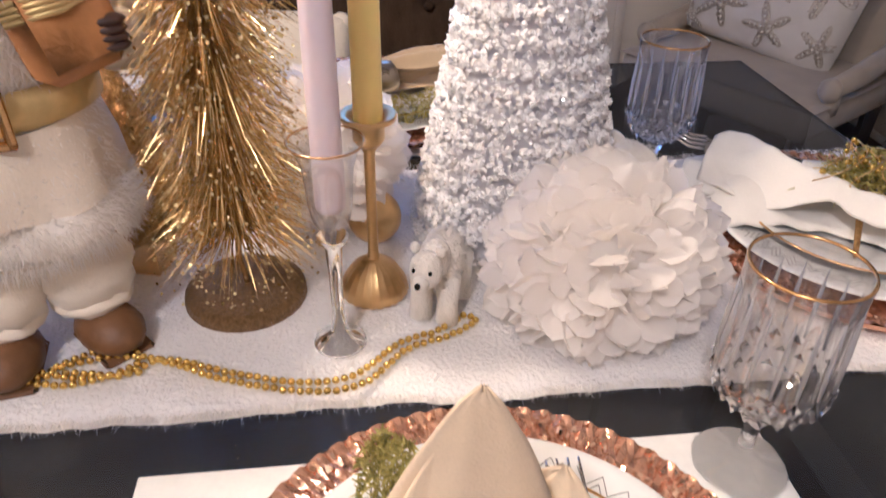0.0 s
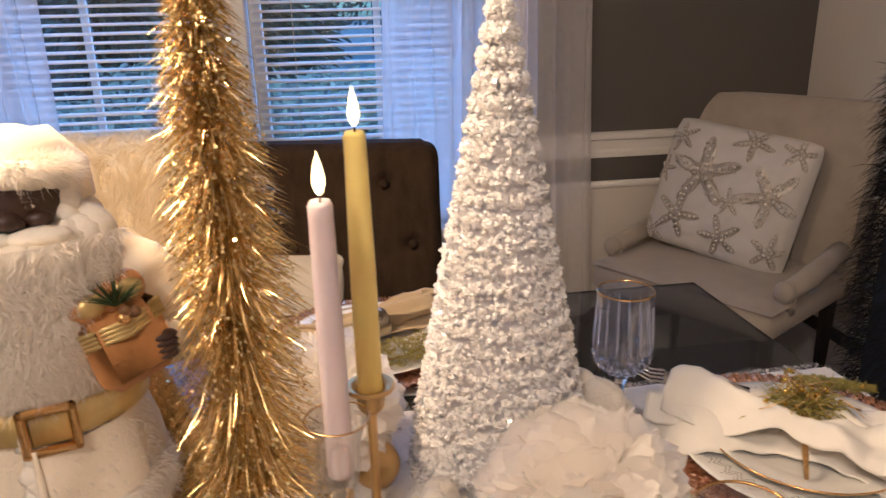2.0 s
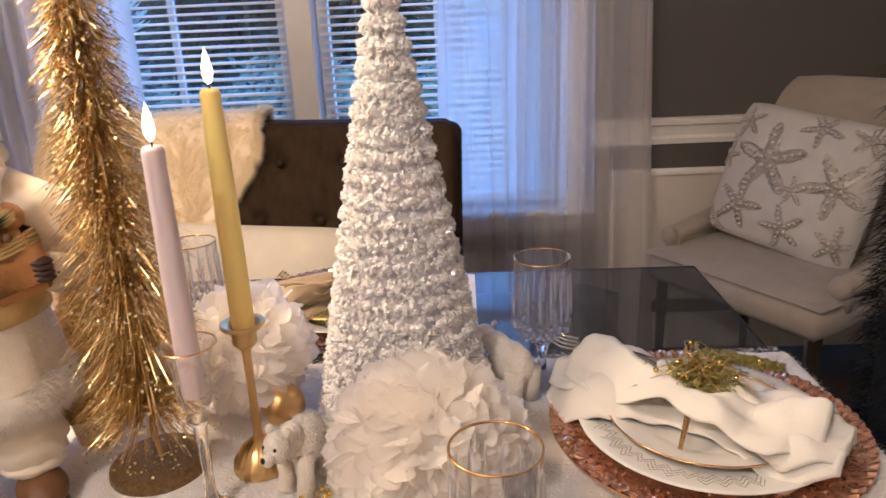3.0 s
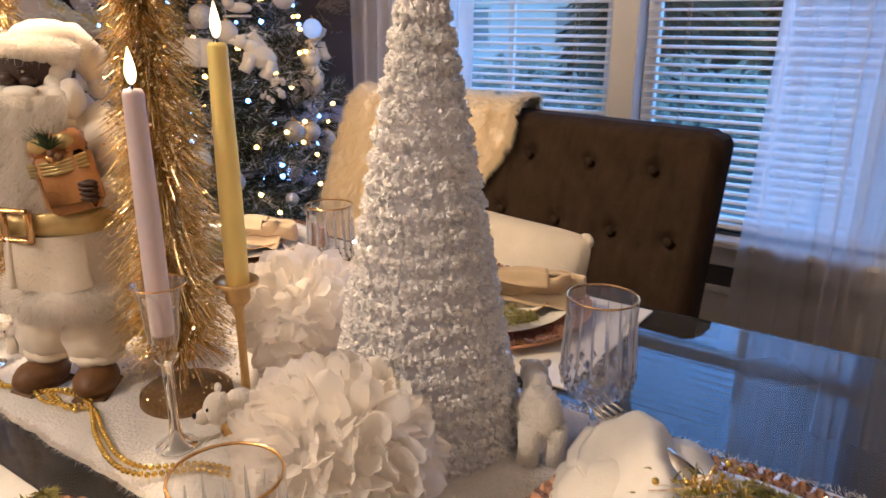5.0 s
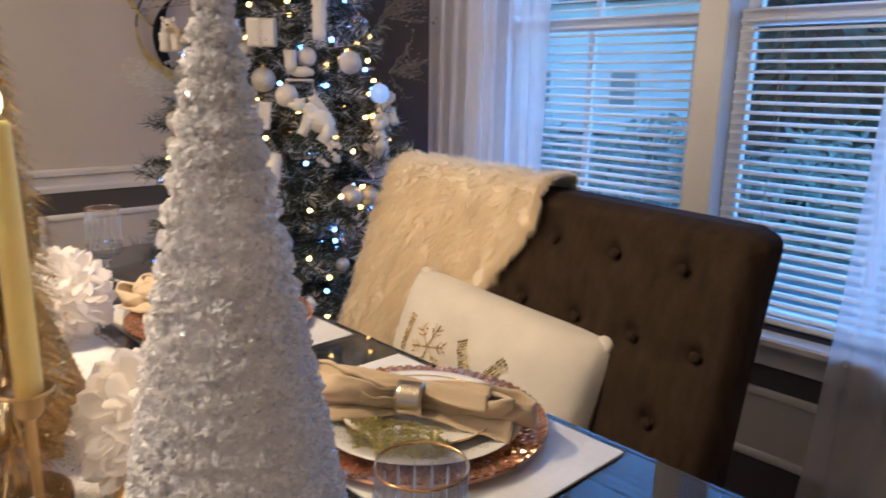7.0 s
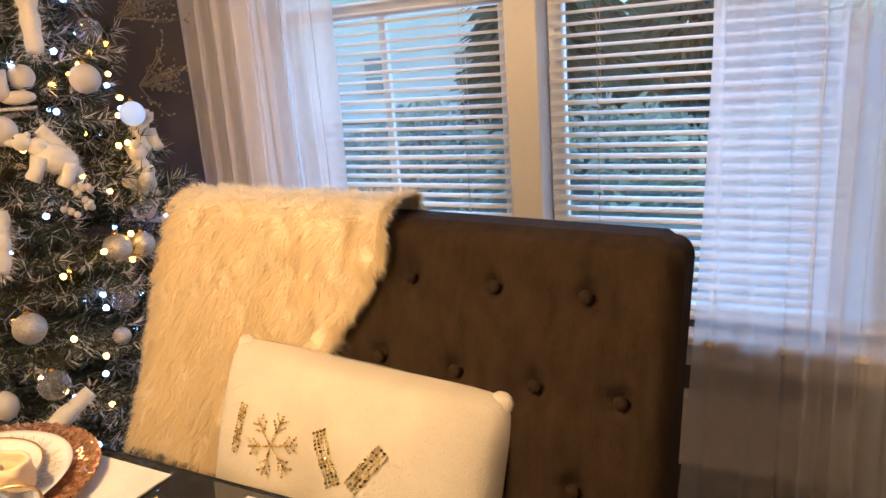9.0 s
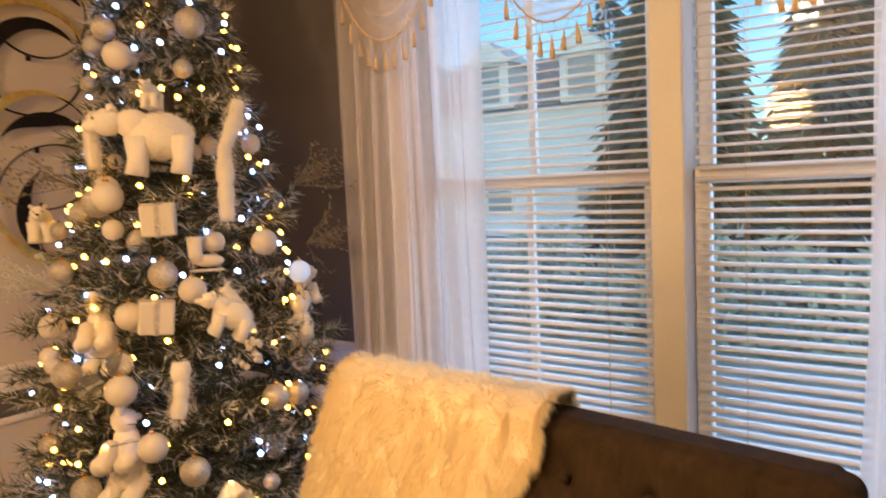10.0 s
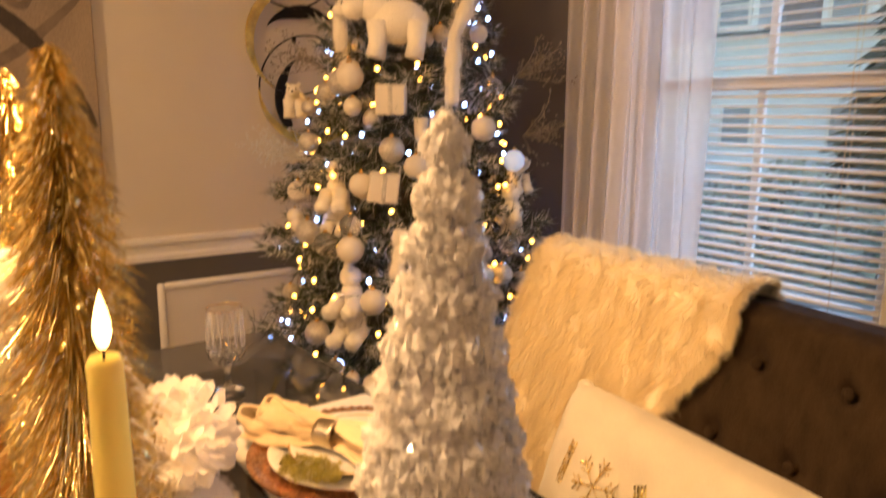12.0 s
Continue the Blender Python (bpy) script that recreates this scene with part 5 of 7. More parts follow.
pot = thing("glitter_tree", (0, 0, 0), "small brown gold glitter tree in a square pot", "table tree", m=pose(0.112, 0.002, RZ - 0.004) @ Matrix.Diagonal((1.0, 1.0, 1.15, 1)))
g = Geo()
lathe(g, [(0, 0), (0.022, 0), (0.030, 0.042), (0.027, 0.043), (0.025, 0.036), (0, 0.036)], 4, M=Matrix.Rotation(0.5, 4, "Z"))
part("pot", g, M_goldsatin, pot, "square gold pot", smooth=False)
g = Geo()
lathe(g, [(0, 0.040), (0.048, 0.046), (0.050, 0.056), (0.034, 0.10), (0.018, 0.142), (0.004, 0.172), (0, 0.174)], 26, wob=lambda a, k: 1 + 0.06 * math.sin(a * 7 + k))
part("crown", g, M_goldglit, pot, "brown gold glitter cone")
g = Geo()
for i in range(1300):
    z = 0.046 + 0.126 * random.random() ** 1.3
    a = random.uniform(0, 6.283)
    r = float(np.interp(z, [0.046, 0.056, 0.10, 0.142, 0.172], [0.048, 0.050, 0.034, 0.018, 0.004]))
    strand(g, (r * math.cos(a), r * math.sin(a), z), (math.cos(a), math.sin(a), random.gauss(0, 0.5)), random.uniform(0.002, 0.006), 0.0012, 0, 0, 1)
tagged(part("glitter", g, M_goldglit, pot, "gold glitter bristles", fix=False), kind="stuff")
bear(pose(0.580, 0.092, RZ, 0, 0, 215), 1.1, "little white bear figurine behind the crystal cone")
# ---- settee ----
M_sequin = mat("gold_sequins", (0.80, 0.56, 0.24), 0.25, 0.9, var=0.4, scale=200, bump=0.4, bscale=400, island=0.5)
M_silverbead = mat("silver_beads", (0.36, 0.33, 0.29), 0.4, 0.35, var=0.4, scale=200, bump=0.4, bscale=400, island=0.5)
M_pearlbead = mat("pearl_beads", (0.80, 0.76, 0.70), 0.15, 0.2, var=0.2, scale=200, bump=0.0)
M_starcloth = mat("white_pillow_cloth", (0.60, 0.575, 0.545), 0.9, var=0.06, scale=20, bump=0.4, bscale=500)

settee = thing("settee", (0, 0, 0), "dark brown button-tufted linen settee at the table", "settee", m=pose(0.016, 0.94, 0, 0, 0, -5.5))
SX = 0.510
BTN = [(x, 0.890) for x in (-0.49, -0.34, -0.19, -0.04, 0.11, 0.262, 0.408)] + [(x, 0.758) for x in (-0.40, -0.25, -0.10, 0.058, 0.205, 0.340, 0.468)] + \
      [(x, 0.625) for x in (-0.49, -0.34, -0.19, -0.04, 0.11, 0.262, 0.408)]
BTN = [(x - 0.022, z) for x, z in BTN]
back_y = lambda z: 0.030 + 0.30 * (z - 0.98) + 0.12 * (z - 0.98) ** 2


def tuft(x, z):
    d = 0.0
    for bx, bz in BTN:
        q = math.hypot(x - bx, (z - bz) * 1.1)
        d += 0.019 * math.exp(-(q / 0.020) ** 2) + 0.008 * math.exp(-(q / 0.055) ** 2)
        if abs(x - bx) < 0.03 and -0.03 < z - bz < 0.11:
            d += 0.004 * math.exp(-((x - bx) / 0.006) ** 2) * max(0.0, 1 - abs(z - bz) / 0.11)
    return d


def back_front(u, v):
    x, z = (u - 0.5) * 2 * SX, 0.40 + v * 0.577
    e = min(1.0, min(SX - abs(x), 0.977 - z) / 0.030)
    e = max(0.0, e)
    round_ = 0.035 * (1 - math.sqrt(max(0, 1 - (1 - e) ** 2)))
    dx, dz = max(0.0, abs(x) - (SX - 0.028)), max(0.0, z - 0.949)
    if dx > 0 and dz > 0:
        k = max(dx, dz) / math.hypot(dx, dz)
        x, z = math.copysign(SX - 0.028 + dx * k, x), 0.949 + dz * k
    return Vector((x, back_y(z) + tuft(x, z) * e + round_ + 0.0012 * noise.noise(Vector((x * 25, z * 25, 0))), z - 0.006 * (1 - e) * (abs(x) > SX - 0.03) - 0.007 * max(0.0, x - 0.05) / 0.48 * max(0.0, z - 0.6) / 0.38))


g = Geo()
sheet(g, back_front, 108, 60)
bk = lambda u, v: back_front(u, v) * 1.0 + Vector((0, 0.085 - (back_front(u, v).y - back_y(back_front(u, v).z)), 0))
sheet(g, bk, 20, 12)
for v0 in (0, 1):
    sheet(g, lambda u, v: back_front(u, v0).lerp(bk(u, v0), v), 108, 6)
for u0 in (0, 1):
    sheet(g, lambda u, v: back_front(u0, u).lerp(bk(u0, u), v), 60, 6)
part("backrest", g, M_brown, settee, "tufted backrest")
for bx, bz in BTN:
    g = Geo()
    y = back_y(bz) + 0.017
    blob(g, (bx, y - 0.006, bz), (0.0105, 0.006, 0.0105), 12)
    part("button", g, M_brown, settee)
g = Geo()
box(g, (0, -0.235, 0.40), (2 * SX, 0.50, 0.14), 0.03)
part("seat", g, M_brown, settee)
for x in (-0.48, 0.48):
    for y in (-0.43, 0.05):
        g = Geo()
        lathe(g, [(0, 0), (0.016, 0), (0.024, 0.335), (0, 0.335)], 4, M=Matrix.Translation((x, y, 0)))
        part("leg", g, M_dark, settee, smooth=False)

# ---- fur throw ----


def throw_skin(u, v):
    # v runs from the lap over the top of the back to behind it
    top = 0.993
    if v < 0.76:
        t = v / 0.76
        z = 0.50 + t * (top - 0.524)
        right = 0.058 - 0.215 * (1 - t) - 0.02 * (1 - t) ** 2 + 0.012 * math.sin(t * 9)
        left = -0.474 - 0.075 * (1 - t)
        y = 0.94 + back_y(z) - 0.014 - 0.05 * max(0, 0.35 - t)
    else:
        t = (v - 0.76) / 0.24
        right, left = 0.058 - 0.012 * t, -0.474
        a = math.pi * min(1.0, t / 0.72)
        z = top - 0.024 + 0.034 * math.sin(a) - 0.16 * max(0.0, t - 0.72)
        y = 0.94 + back_y(top - 0.024) - 0.014 + 0.064 * (1 - math.cos(a))
    x = left + (right - left) * u
    lump = 0.007 * noise.noise(Vector((x * 14, z * 10, 2))) + 0.004 * noise.noise(Vector((x * 45, z * 32, 5)))
    return Vector((x, y - lump, z + lump * 0.5))


throw = thing("fur_throw", (0, 0, 0), "cream long-haired fur throw draped over the settee back", "fur throw", m=pose(0.016, 0.94, 0, 0, 0, -5.5) @ Matrix.Translation((-0.016, -0.94, 0)))
g = Geo()
sheet(g, throw_skin, 60, 60)
part("cloth", g, M_furW, throw)
g = Geo()
for i in range(46000):
    u, v = random.random(), random.random() * 0.97
    if i % 3 == 0:
        u = 0.985 + random.random() * 0.015 if random.random() < 0.7 else random.random() * 0.015
    p = throw_skin(u, v)
    clump = Vector((noise.noise(p * 26) + 0.5 * noise.noise(p * 60), noise.noise(p * 26 + Vector((7, 0, 0))) + 0.5 * noise.noise(p * 60 + Vector((3, 0, 0))), 0))
    over = min(1.0, max(0.0, (v - 0.70) / 0.16))
    out = Vector((0, -1 + 0.75 * over, over))
    edge = Vector((1.0, 0, 0)) * max(0, (u - 0.97) / 0.03) - Vector((1.0, 0, 0)) * max(0, (0.03 - u) / 0.03)
    strand(g, p, out * 0.75 + Vector((0, 0, -0.45 + 0.5 * over)) + clump * 1.3 + Vector((0, 0, clump.y * 0.8)) + edge * 1.3 + Vector((random.gauss(0, .22), 0, random.gauss(0, .22))), random.uniform(0.014, 0.036), 0.0010, 0.35, 0, 2)
tagged(part("fur_layer", g, M_hairW, throw, "long cream hairs", fix=False), kind="stuff")

# ---- settee pillow ----


def cushion(w, h, d, n=30, pinch=0.25):
    """Both faces of a stuffed pillow: x across, z up, -y to the front."""
    def face(s):
        def fn(u, v):
            a, b = (u - 0.5) * 2, (v - 0.5) * 2
            k = max(0.0, (1 - abs(a) ** 2.6)) * max(0.0, (1 - abs(b) ** 2.6))
            ex = 1 - 0.07 * (1 - abs(b) ** 3) * abs(a) ** 4
            ez = 1 - 0.09 * (1 - abs(a) ** 3) * abs(b) ** 4
            ex, ez = ex * (1 - 0.10 * a * a * b * b * b * b), ez * (1 - 0.12 * b * b * a * a * a * a)
            wr = 0.005 * noise.noise(Vector((a * 3, b * 3, s))) * (0.3 + k)
            return Vector((a * w / 2 * ex, s * (d / 2 * k ** 0.45 + wr + 0.002), b * h / 2 * ez))
        return fn
    return face(-1), face(1)


PM = pose(0.032, 0.838, 0.602, -17, 4, 0)
fr, bkf = cushion(0.56, 0.36, 0.17)
pil = thing("throw_pillow", (0, 0, 0), "cream plush pillow with gold sequin motifs", "pillow", m=PM)
g = Geo()
sheet(g, fr, 40, 30)
sheet(g, bkf, 40, 30)
fur_on(g, fr, 6000, 0.005, 0.0008, 0.2, 1.0, segs=1)
part("cushion", g, M_velvet, pil, fix=False)
for sx in (-1, 1):
    g = Geo()
    blob(g, (sx * 0.242, 0, 0.150), (0.020, 0.016, 0.018), 12, 0, None, 0.12)
    part("corner", g, M_velvet, pil)


def sequins(parent, name, strokes, skin, w, h, size, material, rows=2, lift=0.003):
    """Sequin strokes on a pillow face, given as lines in its own width and height."""
    g = Geo()
    for (x0, z0), (x1, z1) in strokes:
        n = max(2, int(math.hypot(x1 - x0, z1 - z0) / (size * 1.1)))
        nx, nz = -(z1 - z0), (x1 - x0)
        q = math.hypot(nx, nz) or 1
        for i in range(n + 1):
            for r in range(rows):
                o = (r - (rows - 1) / 2) * size * 1.4 / q
                x, z = x0 + (x1 - x0) * i / n + nx * o, z0 + (z1 - z0) * i / n + nz * o
                p = skin(x / w + 0.5, z / h + 0.5) + Vector((0, -lift, 0))
                M = Matrix.Translation(p) @ Euler((radians(90) + random.gauss(0, 0.35), random.gauss(0, 0.35), random.uniform(0, 3))).to_matrix().to_4x4()
                lathe(g, [(0, 0.0006), (size * 0.55, 0.0002), (size * 0.6, -0.0004)], 6, 0, M)
    part(name, g, material, parent, smooth=False, fix=False)


W, H = 0.56, 0.36
sequins(pil, "sequin_bar", [((-0.174, 0.070), (-0.184, -0.010))], fr, W, H, 0.0046, M_sequin, 3)
flake = []
FX, FZ = -0.098, 0.022
for k in range(6):
    a = k * math.pi / 3 + 0.26
    flake.append(((FX, FZ), (FX + 0.050 * math.cos(a), FZ + 0.050 * math.sin(a))))
    for f in (0.5, 0.75):
        b = (FX + 0.050 * f * math.cos(a), FZ + 0.050 * f * math.sin(a))
        for q in (-0.8, 0.8):
            flake.append((b, (b[0] + 0.016 * math.cos(a + q), b[1] + 0.016 * math.sin(a + q))))
sequins(pil, "sequin_snowflake", flake, fr, W, H, 0.0040, M_sequin, 1)
sequins(pil, "sequin_bar", [((-0.014, 0.064), (0.024, -0.008))], fr, W, H, 0.0050, M_flake, 4)
sequins(pil, "sequin_bar", [((0.100, 0.060), (0.054, -0.004))], fr, W, H, 0.0050, M_flake, 4)

# ---- pale armchair in the corner ----
AM = pose(1.245, 1.20, 0, 0, 0, -58.7)
arm = thing("armchair", (0, 0, 0), "beige linen dining armchair with a rolled tufted back", "armchair", m=AM)


def padded(u, v, w, d, z, crown):
    a, b = (u - 0.5) * 2, (v - 0.5) * 2
    return Vector((a * w / 2, b * d / 2 + d / 2, z + crown * (1 - abs(a) ** 4) * (1 - abs(b) ** 4)))


g = Geo()
sheet(g, lambda u, v: padded(u, v, 0.60, 0.50, 0.465, 0.022), 24, 20)
box(g, (0, 0.25, 0.42), (0.60, 0.50, 0.10), 0.025)
part("seat", g, M_beige, arm)
g = Geo()


def chair_back(s):
    def fn(u, v):
        a = (u - 0.5) * 2
        z = 0.44 + v * 0.52
        y = 0.44 + 0.10 * v + 0.05 * v ** 4 + (0.0 if s < 0 else 0.085)
        k = (1 - abs(a) ** 6) * (1 - abs(2 * v - 1) ** 8)
        dim = 0.0
        for bx in (-0.14, 0.0, 0.14):
            for bz in (0.72, 0.87):
                dim += 0.014 * math.exp(-((a * 0.30 - bx) ** 2 + (z - bz) ** 2) / 0.0006)
        return Vector((a * 0.30, y + s * 0.028 * k + (dim if s < 0 else 0), z))
    return fn


for s in (-1, 1):
    sheet(g, chair_back(s), 30, 30)
for v0 in (0, 1):
    sheet(g, lambda u, v: chair_back(-1)(u, v0).lerp(chair_back(1)(u, v0), v), 30, 3)
for u0 in (0, 1):
    sheet(g, lambda u, v: chair_back(-1)(u0, u).lerp(chair_back(1)(u0, u), v), 30, 3)
part("backrest", g, M_beige, arm)
for s in (-1, 1):
    g = Geo()
    tube(g, [(s * 0.285, 0.10, 0.505), (s * 0.29, 0.22, 0.515), (s * 0.29, 0.42, 0.55)], [0.026, 0.030, 0.030], 14)
    blob(g, (s * 0.285, 0.095, 0.505), (0.030, 0.024, 0.032), 12)
    tube(g, [(s * 0.285, 0.11, 0.50), (s * 0.285, 0.12, 0.44)], [0.024, 0.022], 12)
    part("armrest", g, M_beige, arm)
    for y in (0.05, 0.47):
        g = Geo()
        lathe(g, [(0, 0), (0.015, 0), (0.025, 0.38), (0, 0.38)], 4, M=Matrix.Translation((s * 0.26, y, 0)))
        part("leg", g, M_dark, arm, smooth=False)

SM = AM @ pose(-0.03, 0.335, 0.680, -16, 6, 3) @ Matrix.Scale(1.06, 4)
fr2, bk2 = cushion(0.47, 0.43, 0.15)
star = thing("throw_pillow", (0, 0, 0), "white pillow with silver beaded starfish on the armchair", "pillow", m=SM)
g = Geo()
sheet(g, fr2, 36, 34)
sheet(g, bk2, 36, 34)
part("cushion", g, M_starcloth, star, fix=False)


def starfish(cx, cz, r, turn):
    """A five-armed beaded star that follows the pillow's face."""
    g = Geo()
    pts = []
    r *= 1.14
    reach = lambda a: r * (0.30 + 0.70 * abs(math.cos((a - turn) * 2.5)) ** 3.2) * (1 + 0.08 * noise.noise(Vector((a * 2, cx * 30, cz * 30))))
    for k in range(60):
        a = turn + k * math.pi / 30
        pts.append((cx + reach(a) * math.cos(a), cz + reach(a) * math.sin(a)))
    skin = lambda x, z, up=0.002: fr2(min(0.98, max(0.02, x / 0.47 + 0.5)), min(0.98, max(0.02, z / 0.43 + 0.5))) + Vector((0, -up, 0))
    for k in range(60):
        (x0, z0), (x1, z1) = pts[k], pts[(k + 1) % 60]
        g.add([skin(cx, cz, 0.006), skin(x0, z0), skin(x1, z1)], [(0, 1, 2)])
    for i in range(int(r * r * 20000)):
        a, q = random.uniform(0, 6.283), random.random() ** 0.6
        rr = reach(a) * q
        blob(g, skin(cx + rr * math.cos(a), cz + rr * math.sin(a), 0.005), random.uniform(0.0016, 0.003), 6)
    for k in range(5):
        a = turn + k * 2 * math.pi / 5
        for q in (0.2, 0.42, 0.62, 0.80):
            blob(g, skin(cx + r * q * math.cos(a), cz + r * q * math.sin(a), 0.006), r * 0.055 * (1.2 - 0.5 * q), 8, 1)
    part("starfish", g, [M_silverbead, M_pearlbead], star, "silver beaded starfish", smooth=False, fix=False)


for cx, cz, r, t in ((-0.06, 0.045, 0.100, 0.4), (0.14, 0.02, 0.085, 0.9), (-0.11, -0.095, 0.070, 0.1), (0.04, -0.125, 0.060, 0.7), (0.185, -0.13, 0.055, 0.2), (-0.17, 0.14, 0.050, 0.6),
                     (0.05, 0.165, 0.055, 1.0), (0.18, 0.16, 0.05, 0.3), (-0.2, 0.03, 0.04, 0.2), (-0.19, -0.17, 0.045, 0.8), (0.04, -0.02, 0.038, 0.5)):
    starfish(cx, cz, r, t)

# ---- dark chair with black fur at the table's head ----
head_chair = thing("dining_chair", (1.095, 0.15, 0), "dark dining chair covered with a black fur throw", "chair")
g = Geo()
box(g, (0.03, 0.0, 0.43), (0.40, 0.48, 0.09), 0.02)
part("seat", g, M_furB, head_chair)
g = Geo()
box(g, (0.19, 0.06, 0.79), (0.09, 0.52, 0.70), 0.035)
part("backrest", g, M_furB, head_chair)
g = Geo()
for i in range(15000):
    y, z = random.uniform(-0.21, 0.33), random.uniform(0.44, 1.14)
    side = i % 4
    if side == 0:
        p, d = Vector((0.145, y, z)), Vector((-1, 0, 0))
    elif side == 1:
        p, d = Vector((random.uniform(0.145, 0.235), 0.315, z)), Vector((0, 1, 0))
    elif side == 2:
        p, d = Vector((random.uniform(0.145, 0.235), y, 1.135)), Vector((0, 0, 1))
    else:
        p, d = Vector((random.uniform(0.145, 0.235), -0.20, z)), Vector((0, -1, 0))
    strand(g, p, d + Vector((random.gauss(0, .35), random.gauss(0, .35), -0.35 + random.gauss(0, .35))), random.uniform(0.025, 0.06), 0.0016, 0.3, 0, 2)
tagged(part("fur_layer", g, M_furB, head_chair, "long black fur", fix=False), kind="stuff")
for x in (-0.13, 0.2):
    for y in (-0.2, 0.22):
        g = Geo()
        lathe(g, [(0, 0), (0.016, 0), (0.022, 0.40), (0, 0.40)], 4, M=Matrix.Translation((x, y, 0)))
        part("leg", g, M_dark, head_chair, smooth=False)
# ---- curtains ----


def curtain(edges, dense, folds, label, seed):
    """A sheer panel: edges are its sides at the hem and at the rod; dense tells how the gathers bunch."""
    ob = thing("sheer_curtain", (0, 0, 0), label, "curtain", "sheer curtains at the window")
    (l0, r0), (l1, r1) = edges
    g = Geo()

    def fn(u, v):
        z = 0.02 + v * 2.30
        k = float(np.interp(u, dense[0], dense[1]))
        left, right = l0 + (l1 - l0) * v ** 0.7, r0 + (r1 - r0) * v ** 0.7
        ph = u * folds * 2 * math.pi + 0.9 * math.sin(v * 2.0 + u * 5 + seed) + 2.2 * noise.noise(Vector((u * 4, v * 0.7, seed)))
        deep = 0.6 + 0.8 * noise.noise(Vector((u * 5, 2.0, seed)))
        x = left + (right - left) * k + 0.016 * deep * math.sin(2 * ph + 0.6) + 0.006 * math.sin(v * 5 + u * 9)
        y = Y1 - 0.078 + 0.030 * deep * math.sin(ph) + 0.006 * math.sin(ph * 2.7 + v * 2)
        return Vector((x, y, z))
    sheet(g, fn, int(folds * 22), 30)
    part("panel", g, M_sheer, ob, fix=False)
    return ob


curtain(((-1.045, -0.51), (-1.05, -0.49)), ((0, 0.72, 1.0), (0, 0.62, 1.0)), 8, "white sheer curtain gathered beside the window", 1.0)
curtain(((0.40, 1.175), (0.50, 1.11)), ((0, 0.25, 0.6, 1.0), (0, 0.33, 0.62, 1.0)), 7, "white sheer curtain hanging over the window's side", 4.0)
g = Geo()
tube(g, [(-1.22, Y1 - 0.075, 2.335), (1.24, Y1 - 0.075, 2.335)], 0.011, 12)
for x in (-1.24, 1.26):
    blob(g, (x, Y1 - 0.075, 2.335), 0.022, 14)
solid("curtain_rod", g, M_dark, "dark curtain rod above the window", "curtain rod")

# ---- scarf swags with tassels ----
tas = Geo()
lathe(tas, [(0, 0), (0.0028, -0.002), (0.0034, -0.007), (0.0022, -0.010), (0.0052, -0.016), (0.0074, -0.046), (0.0066, -0.052), (0, -0.050)], 10, wob=lambda a, k: 1 + 0.1 * math.sin(5 * a))
TASSEL = tas.mesh("tassel", M_cord)
knot = Geo()
tube(knot, [(0, 0, 0), (0, 0, -1)], 0.0010, 5)
STRING = knot.mesh("tassel_cord", M_cord)


def swag(xa, xb, top, low, back, tassels, label):
    """Cloth that hangs in curved folds between two points of the rod, edged with cord and tassels."""
    ob = thing("curtain_swag", (0, 0, 0), label, "curtain swag", "fringed swags over the window")
    yb = Y1 - 0.098

    def hang(u, depth):
        a = abs(2 * u - 1)
        return top - depth * (1 - a ** 2.1)

    def fn(u, v):
        vv = min(1.0, max(0.0, v + 0.050 * math.sin(v * 2 * math.pi * 4) * (1 - v) ** 0.3))
        depth = back + (top - low - back) * vv
        spread = 1 - 0.10 * (1 - v)
        x = (xa + xb) / 2 + (u - 0.5) * (xb - xa) * spread
        fold = 0.017 * math.sin(v * 11 * math.pi + 1.2 * math.sin(u * 5)) * (0.4 + 0.6 * math.sin(math.pi * u))
        return Vector((x, yb - 0.02 + fold, hang(u, depth) + 0.008 * math.sin(v * 9 + u * 4)))
    g = Geo()
    sheet(g, fn, 40, 44)
    cloth = part("cloth", g, M_swag, ob, fix=False)
    edge = [fn(i / 60, 1.0) + Vector((0, -0.004, -0.003)) for i in range(61)]
    g = Geo()
    tube(g, [p + Vector((0, 0.0012 * math.sin(i * 2.1), 0.0012 * math.cos(i * 2.1))) for i, p in enumerate(edge)], 0.0027, 7)
    part("trim_cord", g, M_cord, ob, "twisted cord edge")
    drops = []
    for i in range(tassels):
        u = (i + 0.5) / tassels
        p = fn(u, 1.0) + Vector((0, -0.005, 0))
        drop = 0.040 + random.uniform(-0.004, 0.004)
        q = p + Vector((0, 0, -drop))
        drops.append((p, q))
        s = part("tassel", TASSEL, None, ob)
        s.location = q
        s.rotation_euler = (random.gauss(0, 0.06), random.gauss(0, 0.06), random.uniform(0, 6))
        s.scale = (1, 1, random.uniform(0.9, 1.12))
    net = Geo()
    for (p, q), (p2, q2) in zip(drops, drops[1:]):
        tube(net, [p + (p2 - p) * 0.1, p.lerp(q, 0.55) + (p2 - p) * 0.35, q], 0.0009, 4)
        tube(net, [p2 + (p - p2) * 0.1, p2.lerp(q2, 0.55) + (p - p2) * 0.35, q2], 0.0009, 4)
        tube(net, [p.lerp(q, 0.55) + (p2 - p) * 0.35, p2.lerp(q2, 0.55) + (p - p2) * 0.35], 0.0009, 4)
    part("fringe_net", net, M_cord, ob, "knotted cord fringe")
    return ob


